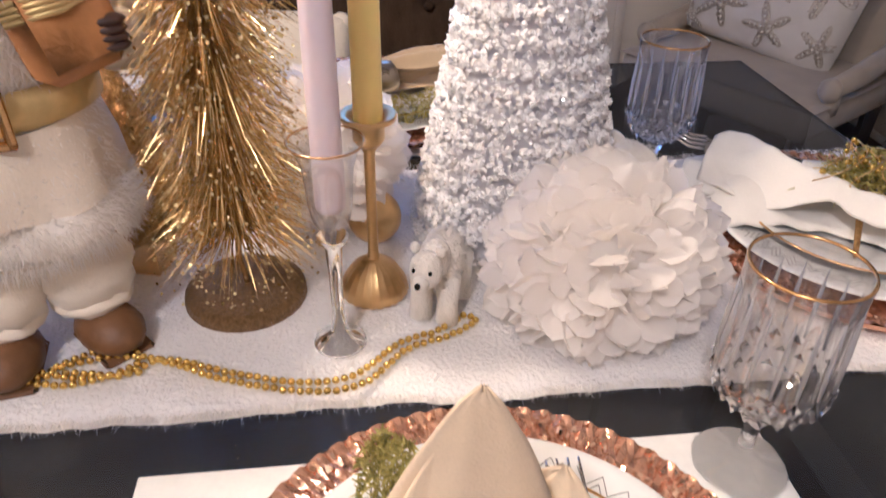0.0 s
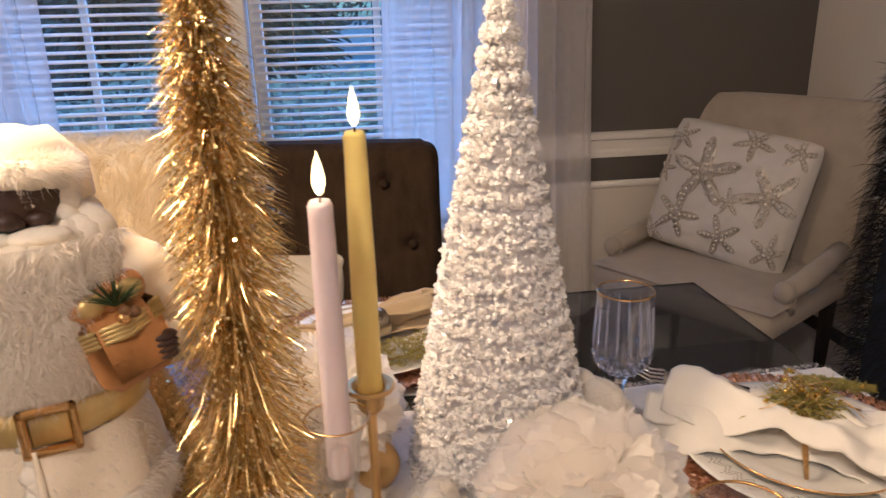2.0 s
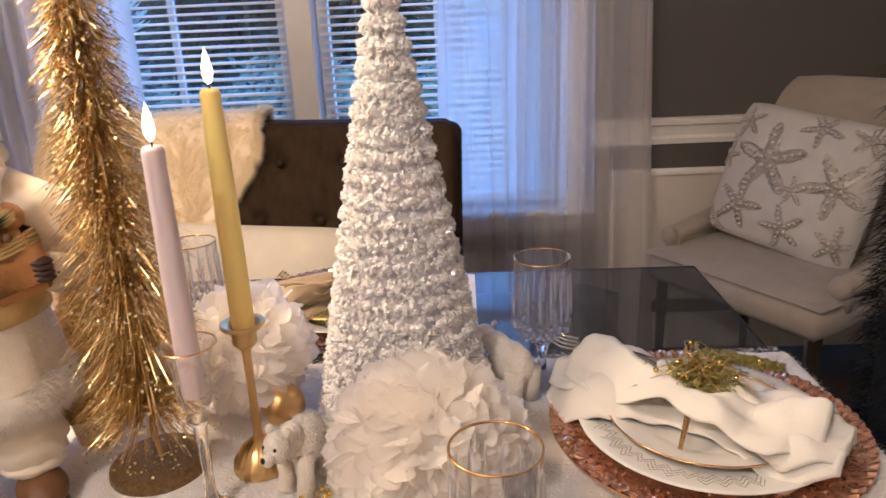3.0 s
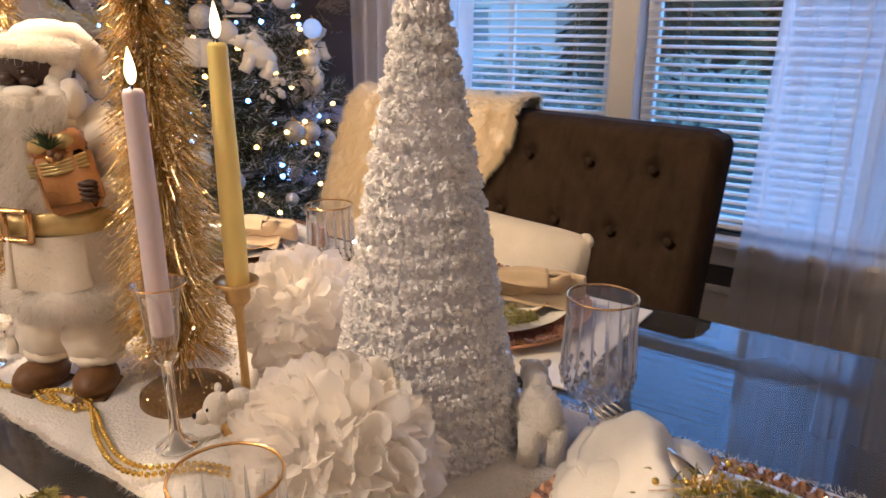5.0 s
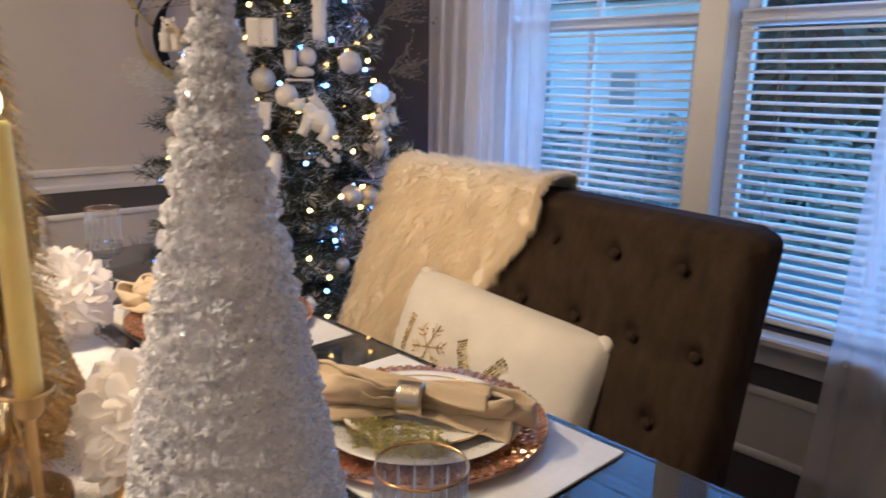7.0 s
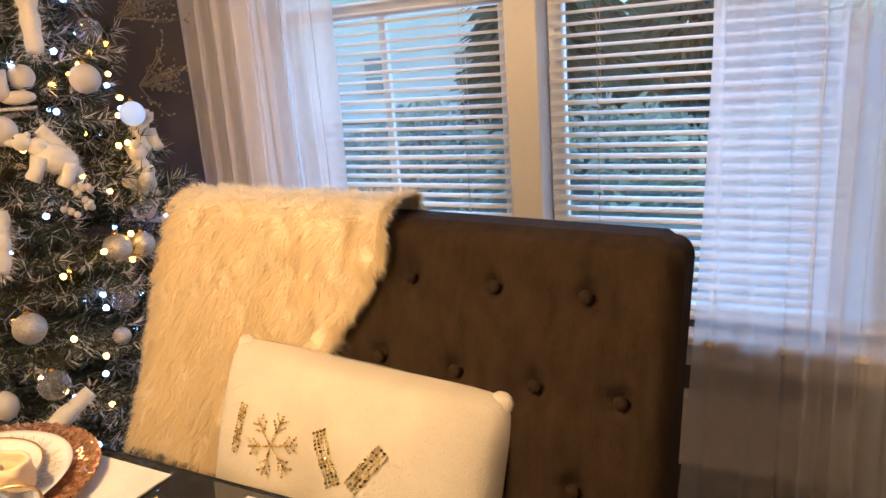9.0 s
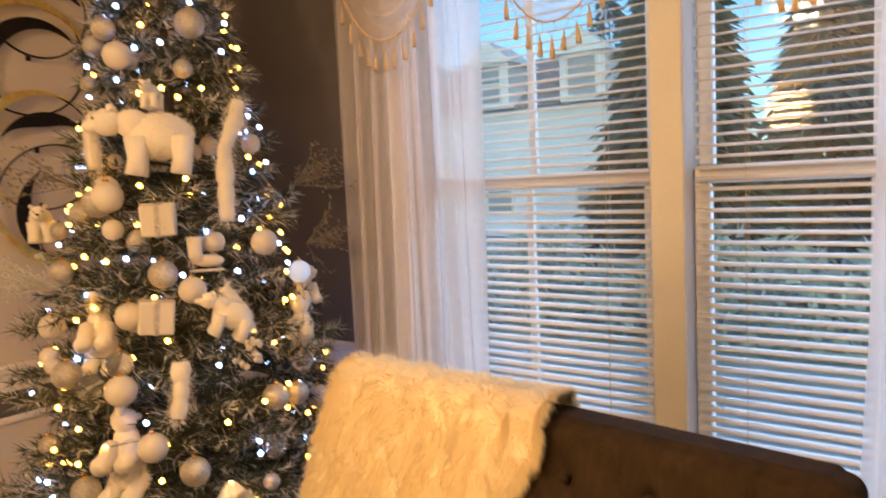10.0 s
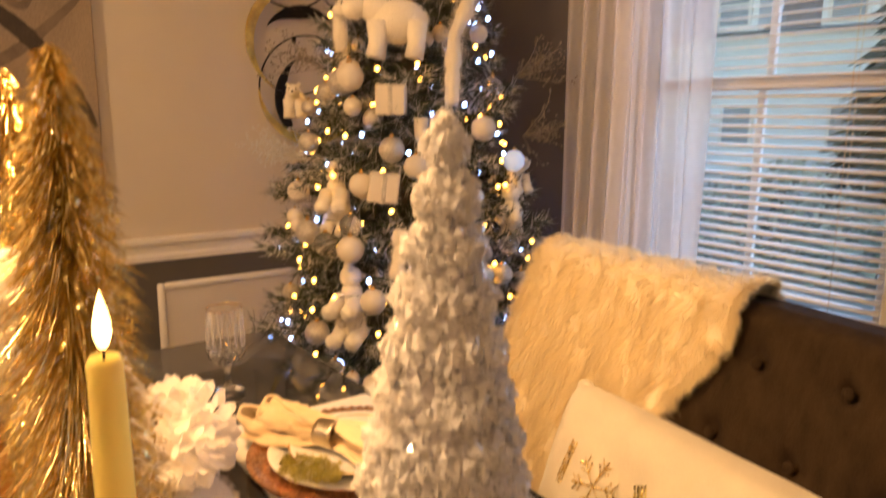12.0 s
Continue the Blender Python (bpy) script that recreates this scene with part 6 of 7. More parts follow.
swag(-1.06, -0.50, 2.30, 1.825, 0.02, 17, "cream voile swag edged with cord and tassels")
swag(-0.50, 0.05, 2.30, 1.785, 0.06, 17, "cream voile swag edged with cord and tassels")
swag(0.05, 0.62, 2.30, 1.80, 0.06, 17, "cream voile swag edged with cord and tassels")
swag(0.61, 1.16, 2.30, 1.85, 0.02, 16, "cream voile swag edged with cord and tassels")

# ---- outside ----
M_lawn = mat("winter_lawn", (0.62, 0.62, 0.57), 0.95, var=0.35, scale=1.5, bump=0.5, bscale=12)
M_siding = mat("pale_siding", (0.80, 0.81, 0.82), 0.7, var=0.08, scale=1, bump=0.2, bscale=8)
M_roof = mat("grey_shingle", (0.27, 0.27, 0.28), 0.9, var=0.25, scale=3, bump=0.5, bscale=10)
M_glassdark = mat("dark_pane", (0.30, 0.33, 0.36), 0.1, bump=0.0)
M_fir = mat("dark_fir", (0.06, 0.078, 0.055), 0.8, var=0.4, scale=2, bump=0.2, island=0.6)
M_hedge = mat("frosted_hedge", (0.40, 0.42, 0.34), 0.9, var=0.5, scale=1.2, bump=0.2, island=0.7)
M_bark = mat("bark", (0.09, 0.065, 0.045), 0.9, var=0.3, scale=6, bump=0.6, bscale=30)
M_asph = mat("frosted_asphalt", (0.30, 0.30, 0.30), 0.9, var=0.2, scale=2, bump=0.3, bscale=60)
g = Geo()
sheet(g, lambda u, v: Vector(((u - 0.5) * 900, 2.2 + v * v * 600, -0.6 + 0.12 * noise.noise(Vector((u * 40, v * 40, 0))))), 60, 40)
solid("ground", g, M_lawn, "winter lawn outside the window", "ground", kind="structure")
g = Geo()
sheet(g, lambda u, v: Vector(((u - 0.5) * 300, 11 + v * 5, -0.44)), 20, 2)
solid("road", g, M_asph, "grey street outside", "road", kind="structure")


def house(at, rz, w, d, h, label):
    ob = thing("house", at, label, "house", "houses across the street", m=pose(*at, 0, 0, rz))
    g = Geo()
    box(g, (0, 0, h / 2), (w, d, h), 0.02)
    part("wall", g, M_siding, ob, smooth=False)
    g = Geo()
    r = h * 0.5
    g.add([(-w / 2 - 0.4, -d / 2 - 0.4, h), (w / 2 + 0.4, -d / 2 - 0.4, h), (w / 2 + 0.4, d / 2 + 0.4, h), (-w / 2 - 0.4, d / 2 + 0.4, h), (-w / 2 + 0.6, 0, h + r), (w / 2 - 0.6, 0, h + r)],
          [(0, 1, 5, 4), (1, 2, 5), (2, 3, 4, 5), (3, 0, 4), (3, 2, 1, 0)])
    part("roof", g, M_roof, ob, smooth=False)
    for i in range(3):
        x = (i - 1) * w * 0.3
        g = Geo()
        box(g, (x, -d / 2 + 0.2, h + 0.75), (1.5, 1.8, 1.5), 0.02)
        g.add([(x - 1.0, -d / 2 - 0.9, h + 1.5), (x + 1.0, -d / 2 - 0.9, h + 1.5), (x, -d / 2 - 0.9, h + 2.3), (x - 1.0, -d / 2 + 1.6, h + 1.5), (x + 1.0, -d / 2 + 1.6, h + 1.5), (x, -d / 2 + 1.6, h + 2.3)],
              [(0, 1, 2), (3, 5, 4), (0, 2, 5, 3), (1, 4, 5, 2), (0, 3, 4, 1)])
        part("dormer", g, M_siding, ob, smooth=False)
        for z in (1.5, h + 0.8):
            win2 = Geo()
            box(win2, (x, -d / 2 - (0.03 if z < h else 0.72), z), (0.9, 0.06, 1.2), 0.01)
            wob_ = part("window", win2, M_glassdark, ob, smooth=False)
            fr_ = Geo()
            for sx in (-0.5, 0.5):
                box(fr_, (x + sx, -d / 2 - (0.05 if z < h else 0.74), z), (0.1, 0.09, 1.35), 0.01)
            for sz in (-0.65, 0.0, 0.65):
                box(fr_, (x, -d / 2 - (0.05 if z < h else 0.74), z + sz), (0.9, 0.08, 0.08), 0.01)
            part("frame", fr_, M_trim, wob_, smooth=False)
    return ob


house((-13.5, 25, -0.5), 8, 11, 7, 4.4, "pale sided house with dormers across the street")
house((8.0, 27, -0.5), -6, 11, 7, 3.3, "pale sided house behind bare trees")


def fir(at, h, r, n, label, low=0.10):
    ob = thing("fir_tree", at, label, "tree", "dark trees outside the window")
    g = Geo()
    tube(g, [(0, 0, -0.1), (0.05, 0, h * 0.5), (0, 0.04, h)], [0.16, 0.09, 0.02], 8)
    part("trunk", g, M_bark, ob)
    g = Geo()
    for i in range(n):
        t = random.random() ** 1.4
        z = h * (low + (1 - low) * t)
        a = random.uniform(0, 6.283)
        q = r * (1 - t) * random.uniform(0.3, 1.1)
        d = Vector((math.cos(a), math.sin(a), random.uniform(-0.45, 0.2)))
        strand(g, (q * math.cos(a) * 0.75, q * math.sin(a) * 0.75, z), d, random.uniform(0.25, 0.6), random.uniform(0.10, 0.22), 0.3, 0, 2)
    part("crown", g, M_fir, ob, fix=False)


fir((-2.75, 10.0, -0.6), 5.6, 1.5, 5200, "dense dark evergreen in the front yard", 0.16)
fir((-1.3, 13.0, -0.6), 5.4, 1.7, 4200, "dark evergreen behind the hedge", 0.16)
fir((-0.9, 21.5, -0.6), 7.5, 2.2, 2200, "tall dark evergreen by the street")
fir((4.2, 19.0, -0.6), 8.5, 2.6, 2200, "tall dark evergreen by the street")
fir((-16.0, 38.0, -0.6), 13.0, 4.5, 2000, "far dark evergreen beyond the houses")
fir((3.0, 40.0, -0.6), 14.0, 5.0, 2000, "far dark evergreen beyond the houses")
fir((17.0, 36.0, -0.6), 13.0, 4.5, 2000, "far dark evergreen beyond the houses")
shrubs = Geo()
for i in range(3200):
    x = random.uniform(-3, 3.6)
    z = random.random() ** 1.5 * (0.55 + 0.3 * noise.noise(Vector((x * 1.3, 0, 0))))
    strand(shrubs, (x, 3.4 + random.uniform(-0.35, 0.35), -0.6 + z), (random.gauss(0, 1), random.gauss(0, 1), random.gauss(0.6, 0.5)), random.uniform(0.10, 0.22), 0.03, 0.1, 0, 2)
hedge = Geo()
for i in range(9000):
    x = random.uniform(-11, 7)
    top = 1.15 + 0.45 * noise.noise(Vector((x * 0.9, 3, 0))) + 0.25 * noise.noise(Vector((x * 3.1, 7, 0)))
    z = random.random() ** 0.7 * top
    strand(hedge, (x, 8.2 + random.uniform(-0.5, 0.5), -0.6 + z), (random.gauss(0, 1), random.gauss(0, 1), random.gauss(0.4, 0.6)), random.uniform(0.12, 0.28), random.uniform(0.04, 0.09), 0.2, 0, 2)
solid("hedge", hedge, M_hedge, "pale green frosted hedge across the yard", "hedge", kind="stuff", smooth=False, fix=False)
solid("shrubs", shrubs, M_lawn, "low frosted shrubs below the window", "shrubs", kind="stuff", smooth=False, fix=False)
# ---- decorated tree in the corner ----
M_needle = mat("flocked_needles", (0.045, 0.055, 0.036), 0.8, var=0.4, scale=20, bump=0.0, island=0.6)
M_flock = mat("snow_flock", (0.62, 0.62, 0.60), 0.95, var=0.12, scale=20, bump=0.0, island=0.3)
M_pearl = mat("white_satin_bauble", (0.68, 0.62, 0.54), 0.35, var=0.05, scale=10, bump=0.03)
M_silver = mat("silver_glitter", (0.62, 0.58, 0.52), 0.3, 0.7, var=0.3, scale=200, bump=0.8, bscale=500, dist=0.003)
M_clear = mat("clear_bauble", (0.95, 0.95, 0.96), 0.05, trans=0.9, bump=0.0)
M_glowball = lit("pale_blue_glow", (0.55, 0.68, 1.0), 0.35)
M_twig = mat("frosted_twig", (0.20, 0.17, 0.13), 0.6, 0.2, var=0.4, scale=60, bump=0.2, island=0.4)
M_warm = lit("warm_tree_light", (1.0, 0.44, 0.07), 15.0)
M_cool = lit("cool_tree_light", (0.26, 0.44, 1.0), 14.0)
TX, TY = -1.28, 1.17
tree_r = lambda z: float(np.interp(z, [0.25, 0.85, 1.45, 2.0, 2.35], [0.50, 0.45, 0.30, 0.18, 0.03]))

ctree = thing("christmas_tree", (TX, TY, 0), "flocked artificial fir tree strung with lights", "christmas tree")
g = Geo()
tube(g, [(0, 0, 0.0), (0, 0, 1.2), (0, 0, 2.33)], [0.028, 0.022, 0.006], 10)
part("trunk", g, M_bark, ctree)
for a in (0.5, 2.6, 4.7):
    g = Geo()
    tube(g, [(0, 0, 0.10), (0.18 * math.cos(a), 0.18 * math.sin(a), 0.03), (0.24 * math.cos(a), 0.24 * math.sin(a), 0.0)], 0.010, 8)
    part("stand_leg", g, M_dark, ctree)
g = Geo()
rng = random.Random(5)
for i in range(270):
    t = (i + 0.5) / 270
    z = 0.24 + 2.05 * (1 - (1 - t) ** 0.78)
    a = i * 2.39996 + rng.uniform(-0.2, 0.2)
    R = tree_r(z + 0.02) * rng.uniform(0.80, 1.13)
    lift = rng.uniform(0.02, 0.25) + 0.5 * max(0, (z - 1.7))
    d = Vector((math.cos(a), math.sin(a), lift))
    root = Vector((0, 0, z - 0.05))
    bend = lambda s: root + Vector((d.x, d.y, 0)) * R * s + Vector((0, 0, R * (lift * s - 0.28 * s * s + 0.16 * s ** 3)))
    tube(g, [bend(k / 4) for k in range(5)], [0.0045, 0.004, 0.003, 0.0022, 0.0012], 5, 0, cap=False)
    stems = [(bend, 0.25, 1.0, int(90 + 420 * R))]
    for s in (0.45, 0.65, 0.82):
        for q in (-1, 1):
            b0 = bend(s)
            dd = (Vector((d.x, d.y, 0)).normalized() * 0.75 + Vector((-d.y, d.x, 0)) * q * 0.75 + Vector((0, 0, rng.uniform(-0.15, 0.25))))
            L_ = R * 0.34 * (1.1 - s * 0.5)
            stems.append((lambda u, b0=b0, dd=dd, L_=L_: b0 + dd * L_ * u, 0.05, 1.0, int(26 + 150 * R)))
    for fn_, lo_, hi_, cnt in stems:
        for k in range(cnt):
            s = rng.uniform(lo_, hi_)
            p = fn_(s)
            f = (fn_(min(1.02, s + 0.05)) - fn_(s - 0.05)).normalized()
            n = Vector((rng.gauss(0, 1), rng.gauss(0, 1), rng.gauss(0, 1)))
            strand(g, p, f * 0.75 + n.normalized() * 0.75, rng.uniform(0.026, 0.054), 0.0036, 0.0, 1 if rng.random() < (0.08 if s < 0.6 else 0.38) else 0, 1)
tagged(part("crown", g, [M_needle, M_flock], ctree, "flocked fir branches", fix=False), kind="stuff")

bulb_w = blob(Geo(), (0, 0, 0), 0.0074, 8).mesh("bulb", M_warm)
bulb_c = blob(Geo(), (0, 0, 0), 0.0074, 8).mesh("bulb", M_cool)
lights = thing("string_lights", (TX, TY, 0), "warm and cool white lights wound round the tree", "string lights")
wire = []
for i in range(330):
    t = (i + 0.5) / 330
    z = 0.35 + 1.9 * (1 - (1 - t) ** 0.75)
    a = i * 0.59 + rng.uniform(-0.15, 0.15)
    q = tree_r(z) * rng.uniform(0.80, 1.0)
    p = Vector((q * math.cos(a), q * math.sin(a), z + rng.uniform(-0.03, 0.03)))
    wire.append(p)
    b = part("bulb", bulb_c if rng.random() < 0.40 else bulb_w, None, lights)
    b.location = p
g = Geo()
tube(g, wire, 0.0010, 4, cap=False)
part("wire", g, M_pine, lights, "thin green wire")


def ornament(at, r, material, label, cap=True):
    ob = thing("tree_bauble", at, label, "bauble", "baubles on the tree")
    g = Geo()
    blob(g, (0, 0, 0), r, 22)
    part("ball", g, material, ob)
    if cap:
        g = Geo()
        lathe(g, [(0, r * 0.95), (r * 0.2, r * 0.95), (r * 0.2, r * 1.16), (0, r * 1.18)], 10)
        tube(g, [(0, r * 0.1 * math.cos(a), r * 1.25 + r * 0.1 * math.sin(a)) for a in [k * 0.785 for k in range(9)]], r * 0.025, 5)
        part("cap", g, M_goldrim, ob, "small gold cap")


WB, SB, CB = "round white satin bauble hanging on the tree", "silver glitter bauble hanging on the tree", "clear glass bauble hanging on the tree"
for p, r, mt, lab in (((-0.925, 1.200, 1.245), 0.036, M_pearl, WB), ((-1.125, 0.875, 1.385), 0.040, M_pearl, WB), ((-1.10, 0.87, 1.303), 0.026, M_pearl, WB),
                      ((-1.015, 0.810, 0.916), 0.038, M_pearl, WB), ((-1.165, 0.955, 1.752), 0.036, M_pearl, WB), ((-0.99, 0.93, 1.187), 0.036, M_silver, SB),
                      ((-1.165, 0.755, 0.950), 0.036, M_silver, SB), ((-0.945, 0.98, 1.142), 0.034, M_pearl, WB), ((-1.062, 1.110, 1.840), 0.040, M_silver, SB),
                      ((-1.15, 0.862, 1.372), 0.038, M_silver, SB), ((-1.09, 0.93, 1.27), 0.030, M_silver, SB), ((-1.05, 1.07, 1.715), 0.025, M_silver, SB),
                      ((-0.92, 1.315, 1.150), 0.032, M_glowball, "frosted bauble glowing pale blue on the tree"), ((-1.03, 0.855, 1.09), 0.034, M_pearl, WB), ((-1.09, 0.772, 0.925), 0.034, M_clear, CB), ((-0.945, 0.84, 0.778), 0.036, M_pearl, WB),
                      ((-0.885, 0.91, 0.706), 0.036, M_silver, SB), ((-0.93, 0.835, 0.54), 0.036, M_pearl, WB), ((-0.865, 0.925, 0.563), 0.036, M_clear, CB),
                      ((-0.87, 1.16, 0.83), 0.036, M_silver, SB), ((-1.24, 0.80, 1.20), 0.030, M_silver, SB), ((-1.02, 1.25, 1.52), 0.028, M_pearl, WB),
                      ((-1.14, 0.98, 1.66), 0.024, M_clear, CB), ((-1.12, 0.755, 0.66), 0.036, M_silver, SB), ((-1.10, 1.05, 1.93), 0.024, M_pearl, WB), ((-1.32, 0.80, 1.05), 0.034, M_pearl, WB)):
    ornament(p, r, mt, lab)

for i in range(26):
    a, z = rng.uniform(-1.75, 0.55), rng.uniform(0.45, 1.85)
    q = tree_r(z) * rng.uniform(0.86, 1.0)
    k = i % 4
    ornament((TX + q * math.cos(a), TY + q * math.sin(a), z), rng.uniform(0.020, 0.034), (M_silver, M_clear, M_pearl, M_silver)[k], (SB, CB, WB, SB)[k])

BG = "plush bears on the tree"
bear(pose(-1.06, 0.96, 1.435, 0, 0, -35), 2.55, "large white plush bear sitting among the branches", BG, 1600, "plush_bear")
bear(pose(-1.05, 0.97, 1.605, 0, 0, 40), 1.0, "tiny plush bear riding on the large bear", BG, 300, "plush_bear")
bear(pose(-1.11, 0.80, 1.00, -62, 0, 50), 2.0, "white plush bear hugging a branch", BG, 900, "plush_bear")
bear(pose(-1.42, 0.84, 1.27, 0, 0, 62), 1.5, "white plush bear peeping from the branches", BG, 500, "plush_bear")
bear(pose(-0.89, 1.27, 0.96, -70, 0, 40), 1.7, "white plush bear hanging on the tree", BG, 700, "plush_bear")
bear(pose(-0.955, 1.38, 1.04, -30, 0, 80), 1.5, "white plush bear hanging on the tree", BG, 500, "plush_bear")
bear(pose(-1.02, 0.775, 0.71, -75, 0, 42), 2.3, "white plush bear low on the tree", BG, 900, "plush_bear")
bear(pose(-0.90, 1.02, 1.02, -20, 0, -30), 1.5, "white plush bear hanging on the tree", BG, 500, "plush_bear")

gift = thing("gift_ornament", (-1.015, 0.945, 1.324), "small white gift box tied with silver ribbon", "gift ornament", m=pose(-1.015, 0.945, 1.324, 4, 0, 52))
g = Geo()
box(g, (0, 0, 0), (0.082, 0.07, 0.080), 0.004)
part("box", g, M_pearl, gift, smooth=False)
g = Geo()
box(g, (0, 0, 0), (0.012, 0.073, 0.083), 0.001)
box(g, (0, 0, 0), (0.085, 0.012, 0.083), 0.001)
part("ribbon", g, M_silver, gift, "silver glitter ribbon", smooth=False)
gift2 = copy_thing(gift, pose(-0.985, 0.90, 1.085, 0, 6, 60))
tagged(gift2, "small gift box in the lower branches")

# fluffy white garland hanging down the front


def boa(name, pts, r, label):
    g = Geo()
    P = [Vector(p) for p in pts]
    fine = []
    for a, b in zip(P, P[1:]):
        fine += [a.lerp(b, k / 8) for k in range(8)]
    fine.append(P[-1])
    tube(g, fine, [r * 0.6 * (0.7 + 0.6 * abs(noise.noise(p * 20))) for p in fine], 10)
    for i in range(len(fine) * 46):
        p = random.choice(fine)
        d = Vector((random.gauss(0, 1), random.gauss(0, 1), random.gauss(0, 1))).normalized()
        strand(g, p + d * r * 0.4, d, r * random.uniform(0.4, 0.9), 0.0014, 0.2, 0, 1)
    solid(name, g, M_bear, label, "garland", "fluffy garlands on the tree", fix=False)


boa("fluffy_garland", [(-0.985, 1.19, 1.63), (-0.98, 1.17, 1.57), (-0.965, 1.12, 1.50), (-0.955, 1.11, 1.42), (-0.945, 1.10, 1.31)], 0.042, "fluffy white garland hanging on the tree")
boa("fluffy_garland", [(-0.93, 1.06, 1.14), (-0.90, 1.09, 1.08), (-0.885, 1.10, 1.02)], 0.034, "fluffy white garland hanging on the tree")
boa("fluffy_garland", [(-0.935, 0.925, 0.97), (-0.92, 0.91, 0.90), (-0.91, 0.89, 0.84)], 0.036, "fluffy white garland hanging on the tree")
boa("fluffy_garland", [(-1.20, 0.90, 1.60), (-1.17, 0.87, 1.54), (-1.18, 0.88, 1.46)], 0.038, "fluffy white garland hanging on the tree")
boa("fluffy_garland", [(-1.02, 0.70, 0.52), (-0.94, 0.76, 0.44), (-0.86, 0.87, 0.46), (-0.82, 0.98, 0.53)], 0.040, "fluffy white garland round the tree's foot")

skate = thing("skate_ornament", (-0.945, 1.02, 1.22), "small cream ice skate ornament on the tree", "ornament", m=pose(-0.945, 1.02, 1.20, 0, 0, 50))
g = Geo()
tube(g, [(-0.02, 0, 0.075), (-0.02, 0, 0.03), (-0.012, 0, 0.012)], [0.02, 0.018, 0.019], 12)
blob(g, (0.012, 0, 0.012), (0.038, 0.017, 0.016), 14)
part("boot", g, M_pearl, skate)
g = Geo()
box(g, (0.005, 0, -0.012), (0.085, 0.003, 0.008), 0.001)
part("blade", g, M_silver, skate, "silver blade")


def twig(at, aim, n, spread, length, material, label, name="twig_spray"):
    """A spray of thin glittering twigs with small buds."""
    g = Geo()
    aim = Vector(aim).normalized()
    for i in range(n):
        d = (aim + Vector((rng.gauss(0, 1), rng.gauss(0, 1), rng.gauss(0, 1))) * spread).normalized()
        L_ = length * rng.uniform(0.6, 1.1)
        curl = Vector((rng.gauss(0, 1), rng.gauss(0, 1), rng.gauss(0, 1))) * 0.18 * L_
        pts = [d * L_ * s + curl * s * s for s in (0, 0.25, 0.5, 0.75, 1.0)]
        tube(g, pts, [0.0018, 0.0016, 0.0013, 0.001, 0.0006], 4, cap=False)
        for k in range(12):
            s = rng.uniform(0.3, 1.0)
            p = d * L_ * s + curl * s * s
            e = (d + Vector((rng.gauss(0, 1), rng.gauss(0, 1), rng.gauss(0, 1))) * 0.9).normalized()
            strand(g, p, e, L_ * 0.16, 0.0022, 0, 0, 1)
            blob(g, p + e * L_ * 0.13, 0.0032, 5)
    solid(name, g, material, label, "twig spray", "glitter twigs on the tree", at=at, fix=False)


twig((TX + 0.02, TY - 0.02, 2.18), (0.15, -0.1, 1), 26, 0.42, 0.30, M_goldglit, "gold glitter twigs spraying from the tree's top")
twig((-1.22, 1.05, 2.02), (-0.2, -0.7, 0.9), 10, 0.35, 0.26, M_twig, "silver glitter twigs near the tree's top")
twig((-1.10, 1.30, 1.95), (0.7, 0.5, 0.7), 9, 0.35, 0.15, M_twig, "silver glitter twigs near the tree's top")
twig((-1.02, 1.40, 1.40), (0.6, 0.75, 0.45), 14, 0.34, 0.17, M_twig, "silver glitter twigs at the tree's side")
twig((-1.00, 1.42, 1.22), (0.6, 0.75, 0.25), 12, 0.34, 0.15, M_twig, "silver glitter twigs at the tree's side")
twig((-1.38, 0.86, 1.14), (-0.45, -0.9, 0.35), 20, 0.30, 0.19, M_flock, "frosted cedar sprig at the tree's side")
twig((-1.33, 0.90, 1.42), (-0.5, -0.9, 0.4), 9, 0.22, 0.20, M_twig, "thin frosted twigs at the tree's side")

feather = Geo()
for i in range(46):
    t = i / 45
    for s in (-1, 1):
        strand(feather, (0, 0, t * 0.22), (s * 0.75, 0, 0.75), 0.075 * math.sin(math.pi * (0.12 + 0.8 * t)) ** 0.8, 0.006, 0.15, 0, 2)
tube(feather, [(0, 0, -0.02), (0, 0, 0.23)], [0.0025, 0.001], 5)
solid("feather_pick", feather, M_silver, "pale frosted feather leaf near the tree's top", "feather pick", m=pose(-1.13, 1.06, 1.92, -10, 0, 55), fix=False)
g = Geo()
pick = thing("berry_pick", (-0.855, 1.065, 0.97), "cluster of white berries on the tree", "berry pick")
berry = blob(Geo(), (0, 0, 0), 0.0085, 8).mesh("berry", M_pearl)
for i in range(16):
    part("berry", berry, None, pick).location = (rng.gauss(0, 0.022), rng.gauss(0, 0.015), rng.gauss(0, 0.026))
# ---- wall art ----
M_iron = mat("black_iron", (0.016, 0.014, 0.012), 0.45, 0.6, var=0.3, scale=20, bump=0.2)
M_leaf = mat("gold_leaf", (0.95, 0.64, 0.20), 0.42, 1.0, var=0.3, scale=25, bump=0.3, bscale=90)
art = thing("ring_wall_sculpture", (X0 + 0.012, 1.08, 1.68), "gold and black metal ring sculpture on the wall", "wall sculpture")


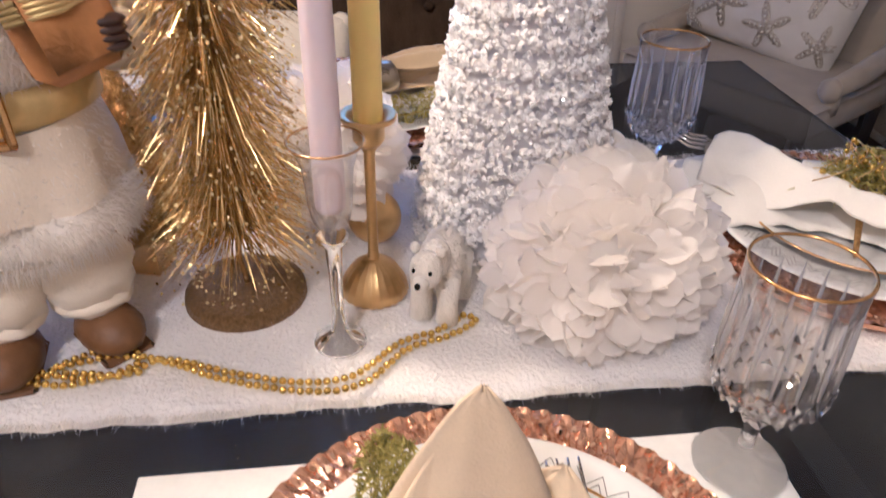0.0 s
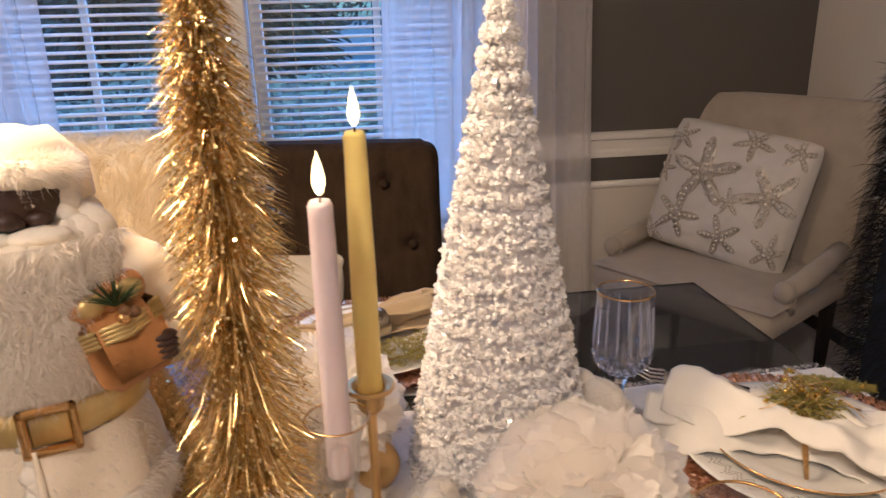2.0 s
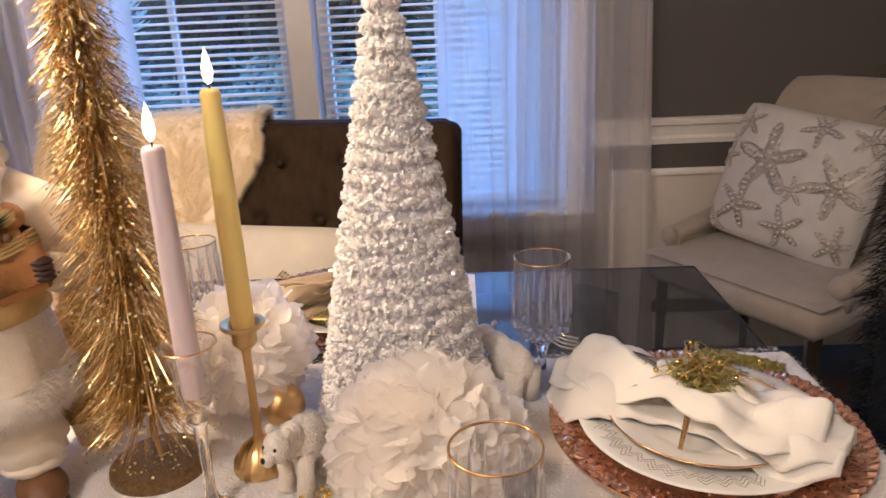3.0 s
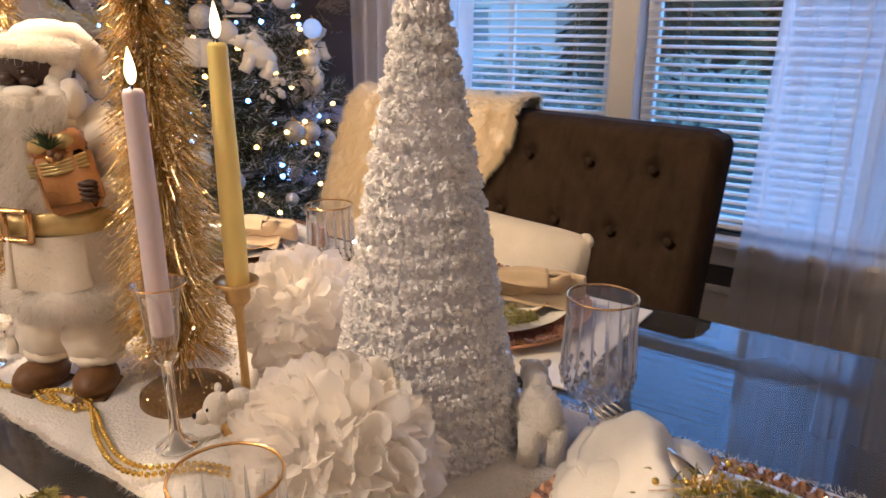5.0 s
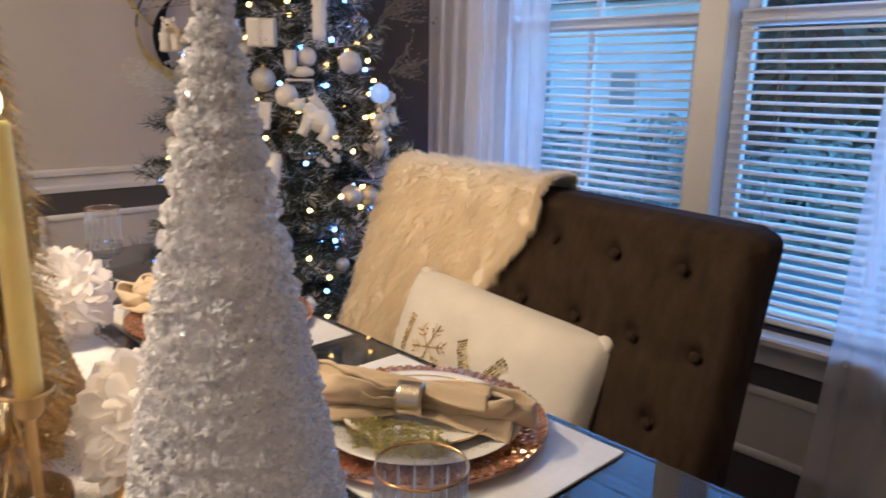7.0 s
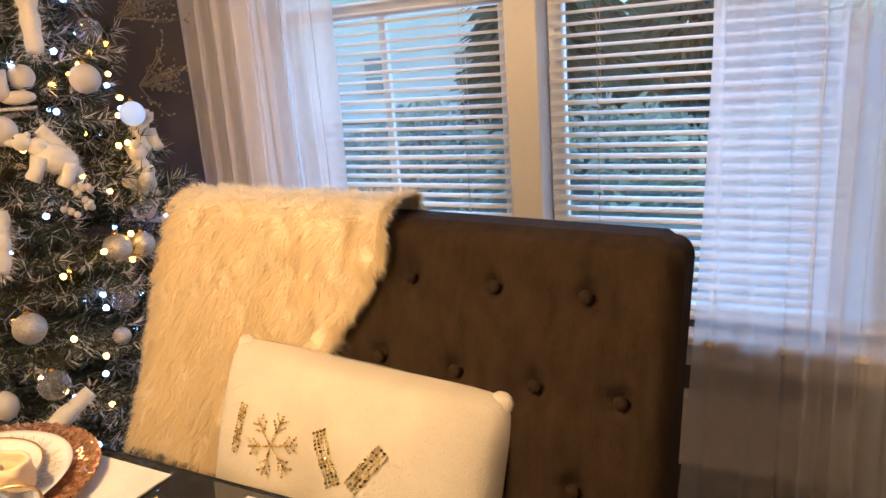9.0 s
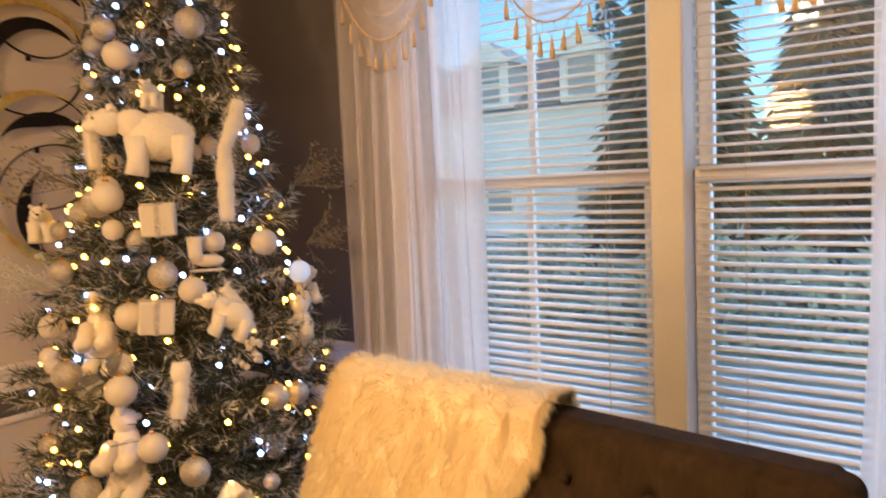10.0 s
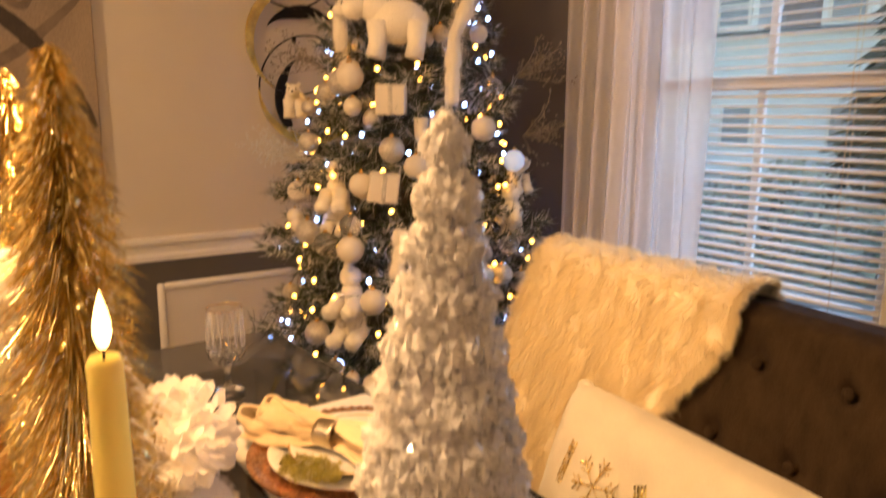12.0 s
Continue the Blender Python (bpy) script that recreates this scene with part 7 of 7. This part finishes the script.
def crescent(name, cy, cz, r, w, a0, a1, material, x, label):
    """A curved band in the wall's plane that is widest in the middle of its sweep."""
    g = Geo()
    n = 48
    pts, vs, fs = [], [], []
    for i in range(n + 1):
        t = i / n
        a = radians(a0 + (a1 - a0) * t)
        k = 0.0025 + w * math.sin(math.pi * t) ** 1.2
        for q, xo in ((r, 0), (r - k, 0), (r - k, 0.009), (r, 0.009)):
            vs.append((x + xo, cy - 1.08 + q * math.cos(a), cz - 1.68 + q * math.sin(a)))
    for i in range(n):
        for k in range(4):
            j = (k + 1) % 4
            fs.append((4 * i + k, 4 * i + j, 4 * i + 4 + j, 4 * i + 4 + k))
    fs += [(0, 1, 2, 3), (4 * n + 3, 4 * n + 2, 4 * n + 1, 4 * n)]
    g.add(vs, fs)
    part(name, g, material, art, label, smooth=False)


for cy, cz, r, ga, da in ((1.115, 2.035, 0.170, (10, 200), (30, 160)), (1.065, 1.872, 0.203, (20, 195), (35, 230)), (1.085, 1.556, 0.205, (60, 240), (40, 150)), (1.135, 1.372, 0.212, (180, 330), (120, 250))):
    crescent("gold_crescent", cy, cz, r, 0.034, *ga, M_leaf, 0.014, "gold leaf crescent")
    crescent("dark_ring", cy, cz, r * 0.985, 0.004, ga[1] - 10, ga[0] + 370, M_iron, 0.010, "thin black ring")
    crescent("dark_crescent", cy + 0.03, cz - 0.035, r * 0.82, 0.048, *da, M_iron, 0.005, "black crescent")
for z in (1.37, 1.56, 1.87):
    g = Geo()
    box(g, (-0.004, 0.0, z - 1.68), (0.016, 0.012, 0.02), 0.002)
    part("bracket", g, M_iron, art)

M_canvas = mat("brown_painted_canvas", (0.24, 0.185, 0.135), 0.8, var=0.45, scale=3.5, bump=0.4, bscale=300, stretch=(1, 1, 0.4))
M_brush = mat("dark_brush_paint", (0.045, 0.033, 0.026), 0.7, var=0.3, scale=20, bump=0.4)
M_wash = mat("grey_brown_wash", (0.16, 0.12, 0.09), 0.8, var=0.3, scale=12, bump=0.3)
pic = thing("wall_picture", (X0, 0.0, 0.985), "large brown abstract canvas with dark curved strokes", "picture")
g = Geo()
box(g, (0.018, 0.0, 0.5), (0.034, 0.74, 1.0), 0.003)
part("canvas", g, M_canvas, pic, smooth=False)


def brush(pts, wid, material, x):
    g = Geo()
    line = smooth_line(pts, 0.008)
    vs = []
    n = len(line)
    for i, p in enumerate(line):
        d = (line[min(i + 1, n - 1)] - line[max(i - 1, 0)]).normalized()
        k = wid * (0.25 + 0.75 * math.sin(math.pi * i / (n - 1)) ** 0.6) * (1 + 0.2 * noise.noise(Vector((i * 0.3, wid, 0))))
        q = Vector((-d.y, d.x, 0)) * k
        for s in (p - q, p + q):
            vs.append((x, s.x, s.y))
    g.add(vs, [(2 * i, 2 * i + 1, 2 * i + 3, 2 * i + 2) for i in range(n - 1)])
    part("brush_stroke", g, material, pic, fix=False)


brush([(-0.35, 0.62), (-0.1, 0.66), (0.12, 0.58), (0.28, 0.40), (0.36, 0.24)], 0.026, M_brush, 0.0362)
brush([(-0.2, 0.9), (0.05, 0.72), (0.18, 0.62), (0.22, 0.85)], 0.014, M_wash, 0.0358)
brush([(-0.36, 0.25), (-0.1, 0.42), (0.1, 0.45), (0.3, 0.62), (0.36, 0.70)], 0.018, M_wash, 0.0355)

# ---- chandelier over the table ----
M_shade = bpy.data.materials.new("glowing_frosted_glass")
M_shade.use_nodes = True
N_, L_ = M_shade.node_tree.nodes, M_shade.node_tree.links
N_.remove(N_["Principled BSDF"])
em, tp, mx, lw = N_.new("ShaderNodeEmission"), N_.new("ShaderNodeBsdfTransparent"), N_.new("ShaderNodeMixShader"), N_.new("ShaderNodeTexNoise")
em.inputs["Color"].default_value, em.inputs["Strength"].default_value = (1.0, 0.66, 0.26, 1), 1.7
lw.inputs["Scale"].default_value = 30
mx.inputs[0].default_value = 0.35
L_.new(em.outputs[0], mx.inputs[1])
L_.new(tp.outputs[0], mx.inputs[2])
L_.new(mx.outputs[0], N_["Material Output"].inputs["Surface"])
chand = thing("chandelier", (-0.10, -0.03, 1.58), "chandelier of stacked frosted glass petals glowing warm", "chandelier")
for tier, (r, z, n) in enumerate(((0.075, 0.0, 7), (0.105, 0.045, 9), (0.125, 0.09, 11), (0.13, 0.15, 11))):
    for i in range(n):
        a = 2 * math.pi * (i + 0.5 * (tier % 2)) / n
        g = Geo()
        wd = math.pi * r / n * 1.15

        def fn(u, v):
            b = (u - 0.5) * 2
            rr = r + 0.022 * math.sin(math.pi * v)
            return Vector((rr * math.cos(0) - 0.006 * b * b, b * wd * math.sin(math.pi * (0.2 + 0.62 * v)), z + v * 0.065))
        sheet(g, fn, 6, 8, M=Matrix.Rotation(a, 4, "Z"))
        part("glass_petal", g, M_shade, chand, fix=False)
g = Geo()
tube(g, [(0, 0, 0.02), (0, 0, ZC - 1.58 - 0.02)], 0.008, 10)
lathe(g, [(0, 0.215), (0.06, 0.215), (0.065, 0.222), (0.02, 0.235), (0, 0.235)], 20)
part("rod", g, M_goldsatin, chand, "gold hanging rod")
g = Geo()
lathe(g, [(0, ZC - 1.58 - 0.035), (0.05, ZC - 1.58 - 0.03), (0.06, ZC - 1.58 - 0.002), (0, ZC - 1.58 - 0.001)], 24)
part("canopy", g, M_goldsatin, chand, "ceiling canopy")

# ---- unseen ceiling light, added behind the camera ----
dome = thing("ceiling_light", (-0.35, -1.65, ZC - 0.11), "unseen round frosted glass ceiling light, added for front light", "ceiling light")
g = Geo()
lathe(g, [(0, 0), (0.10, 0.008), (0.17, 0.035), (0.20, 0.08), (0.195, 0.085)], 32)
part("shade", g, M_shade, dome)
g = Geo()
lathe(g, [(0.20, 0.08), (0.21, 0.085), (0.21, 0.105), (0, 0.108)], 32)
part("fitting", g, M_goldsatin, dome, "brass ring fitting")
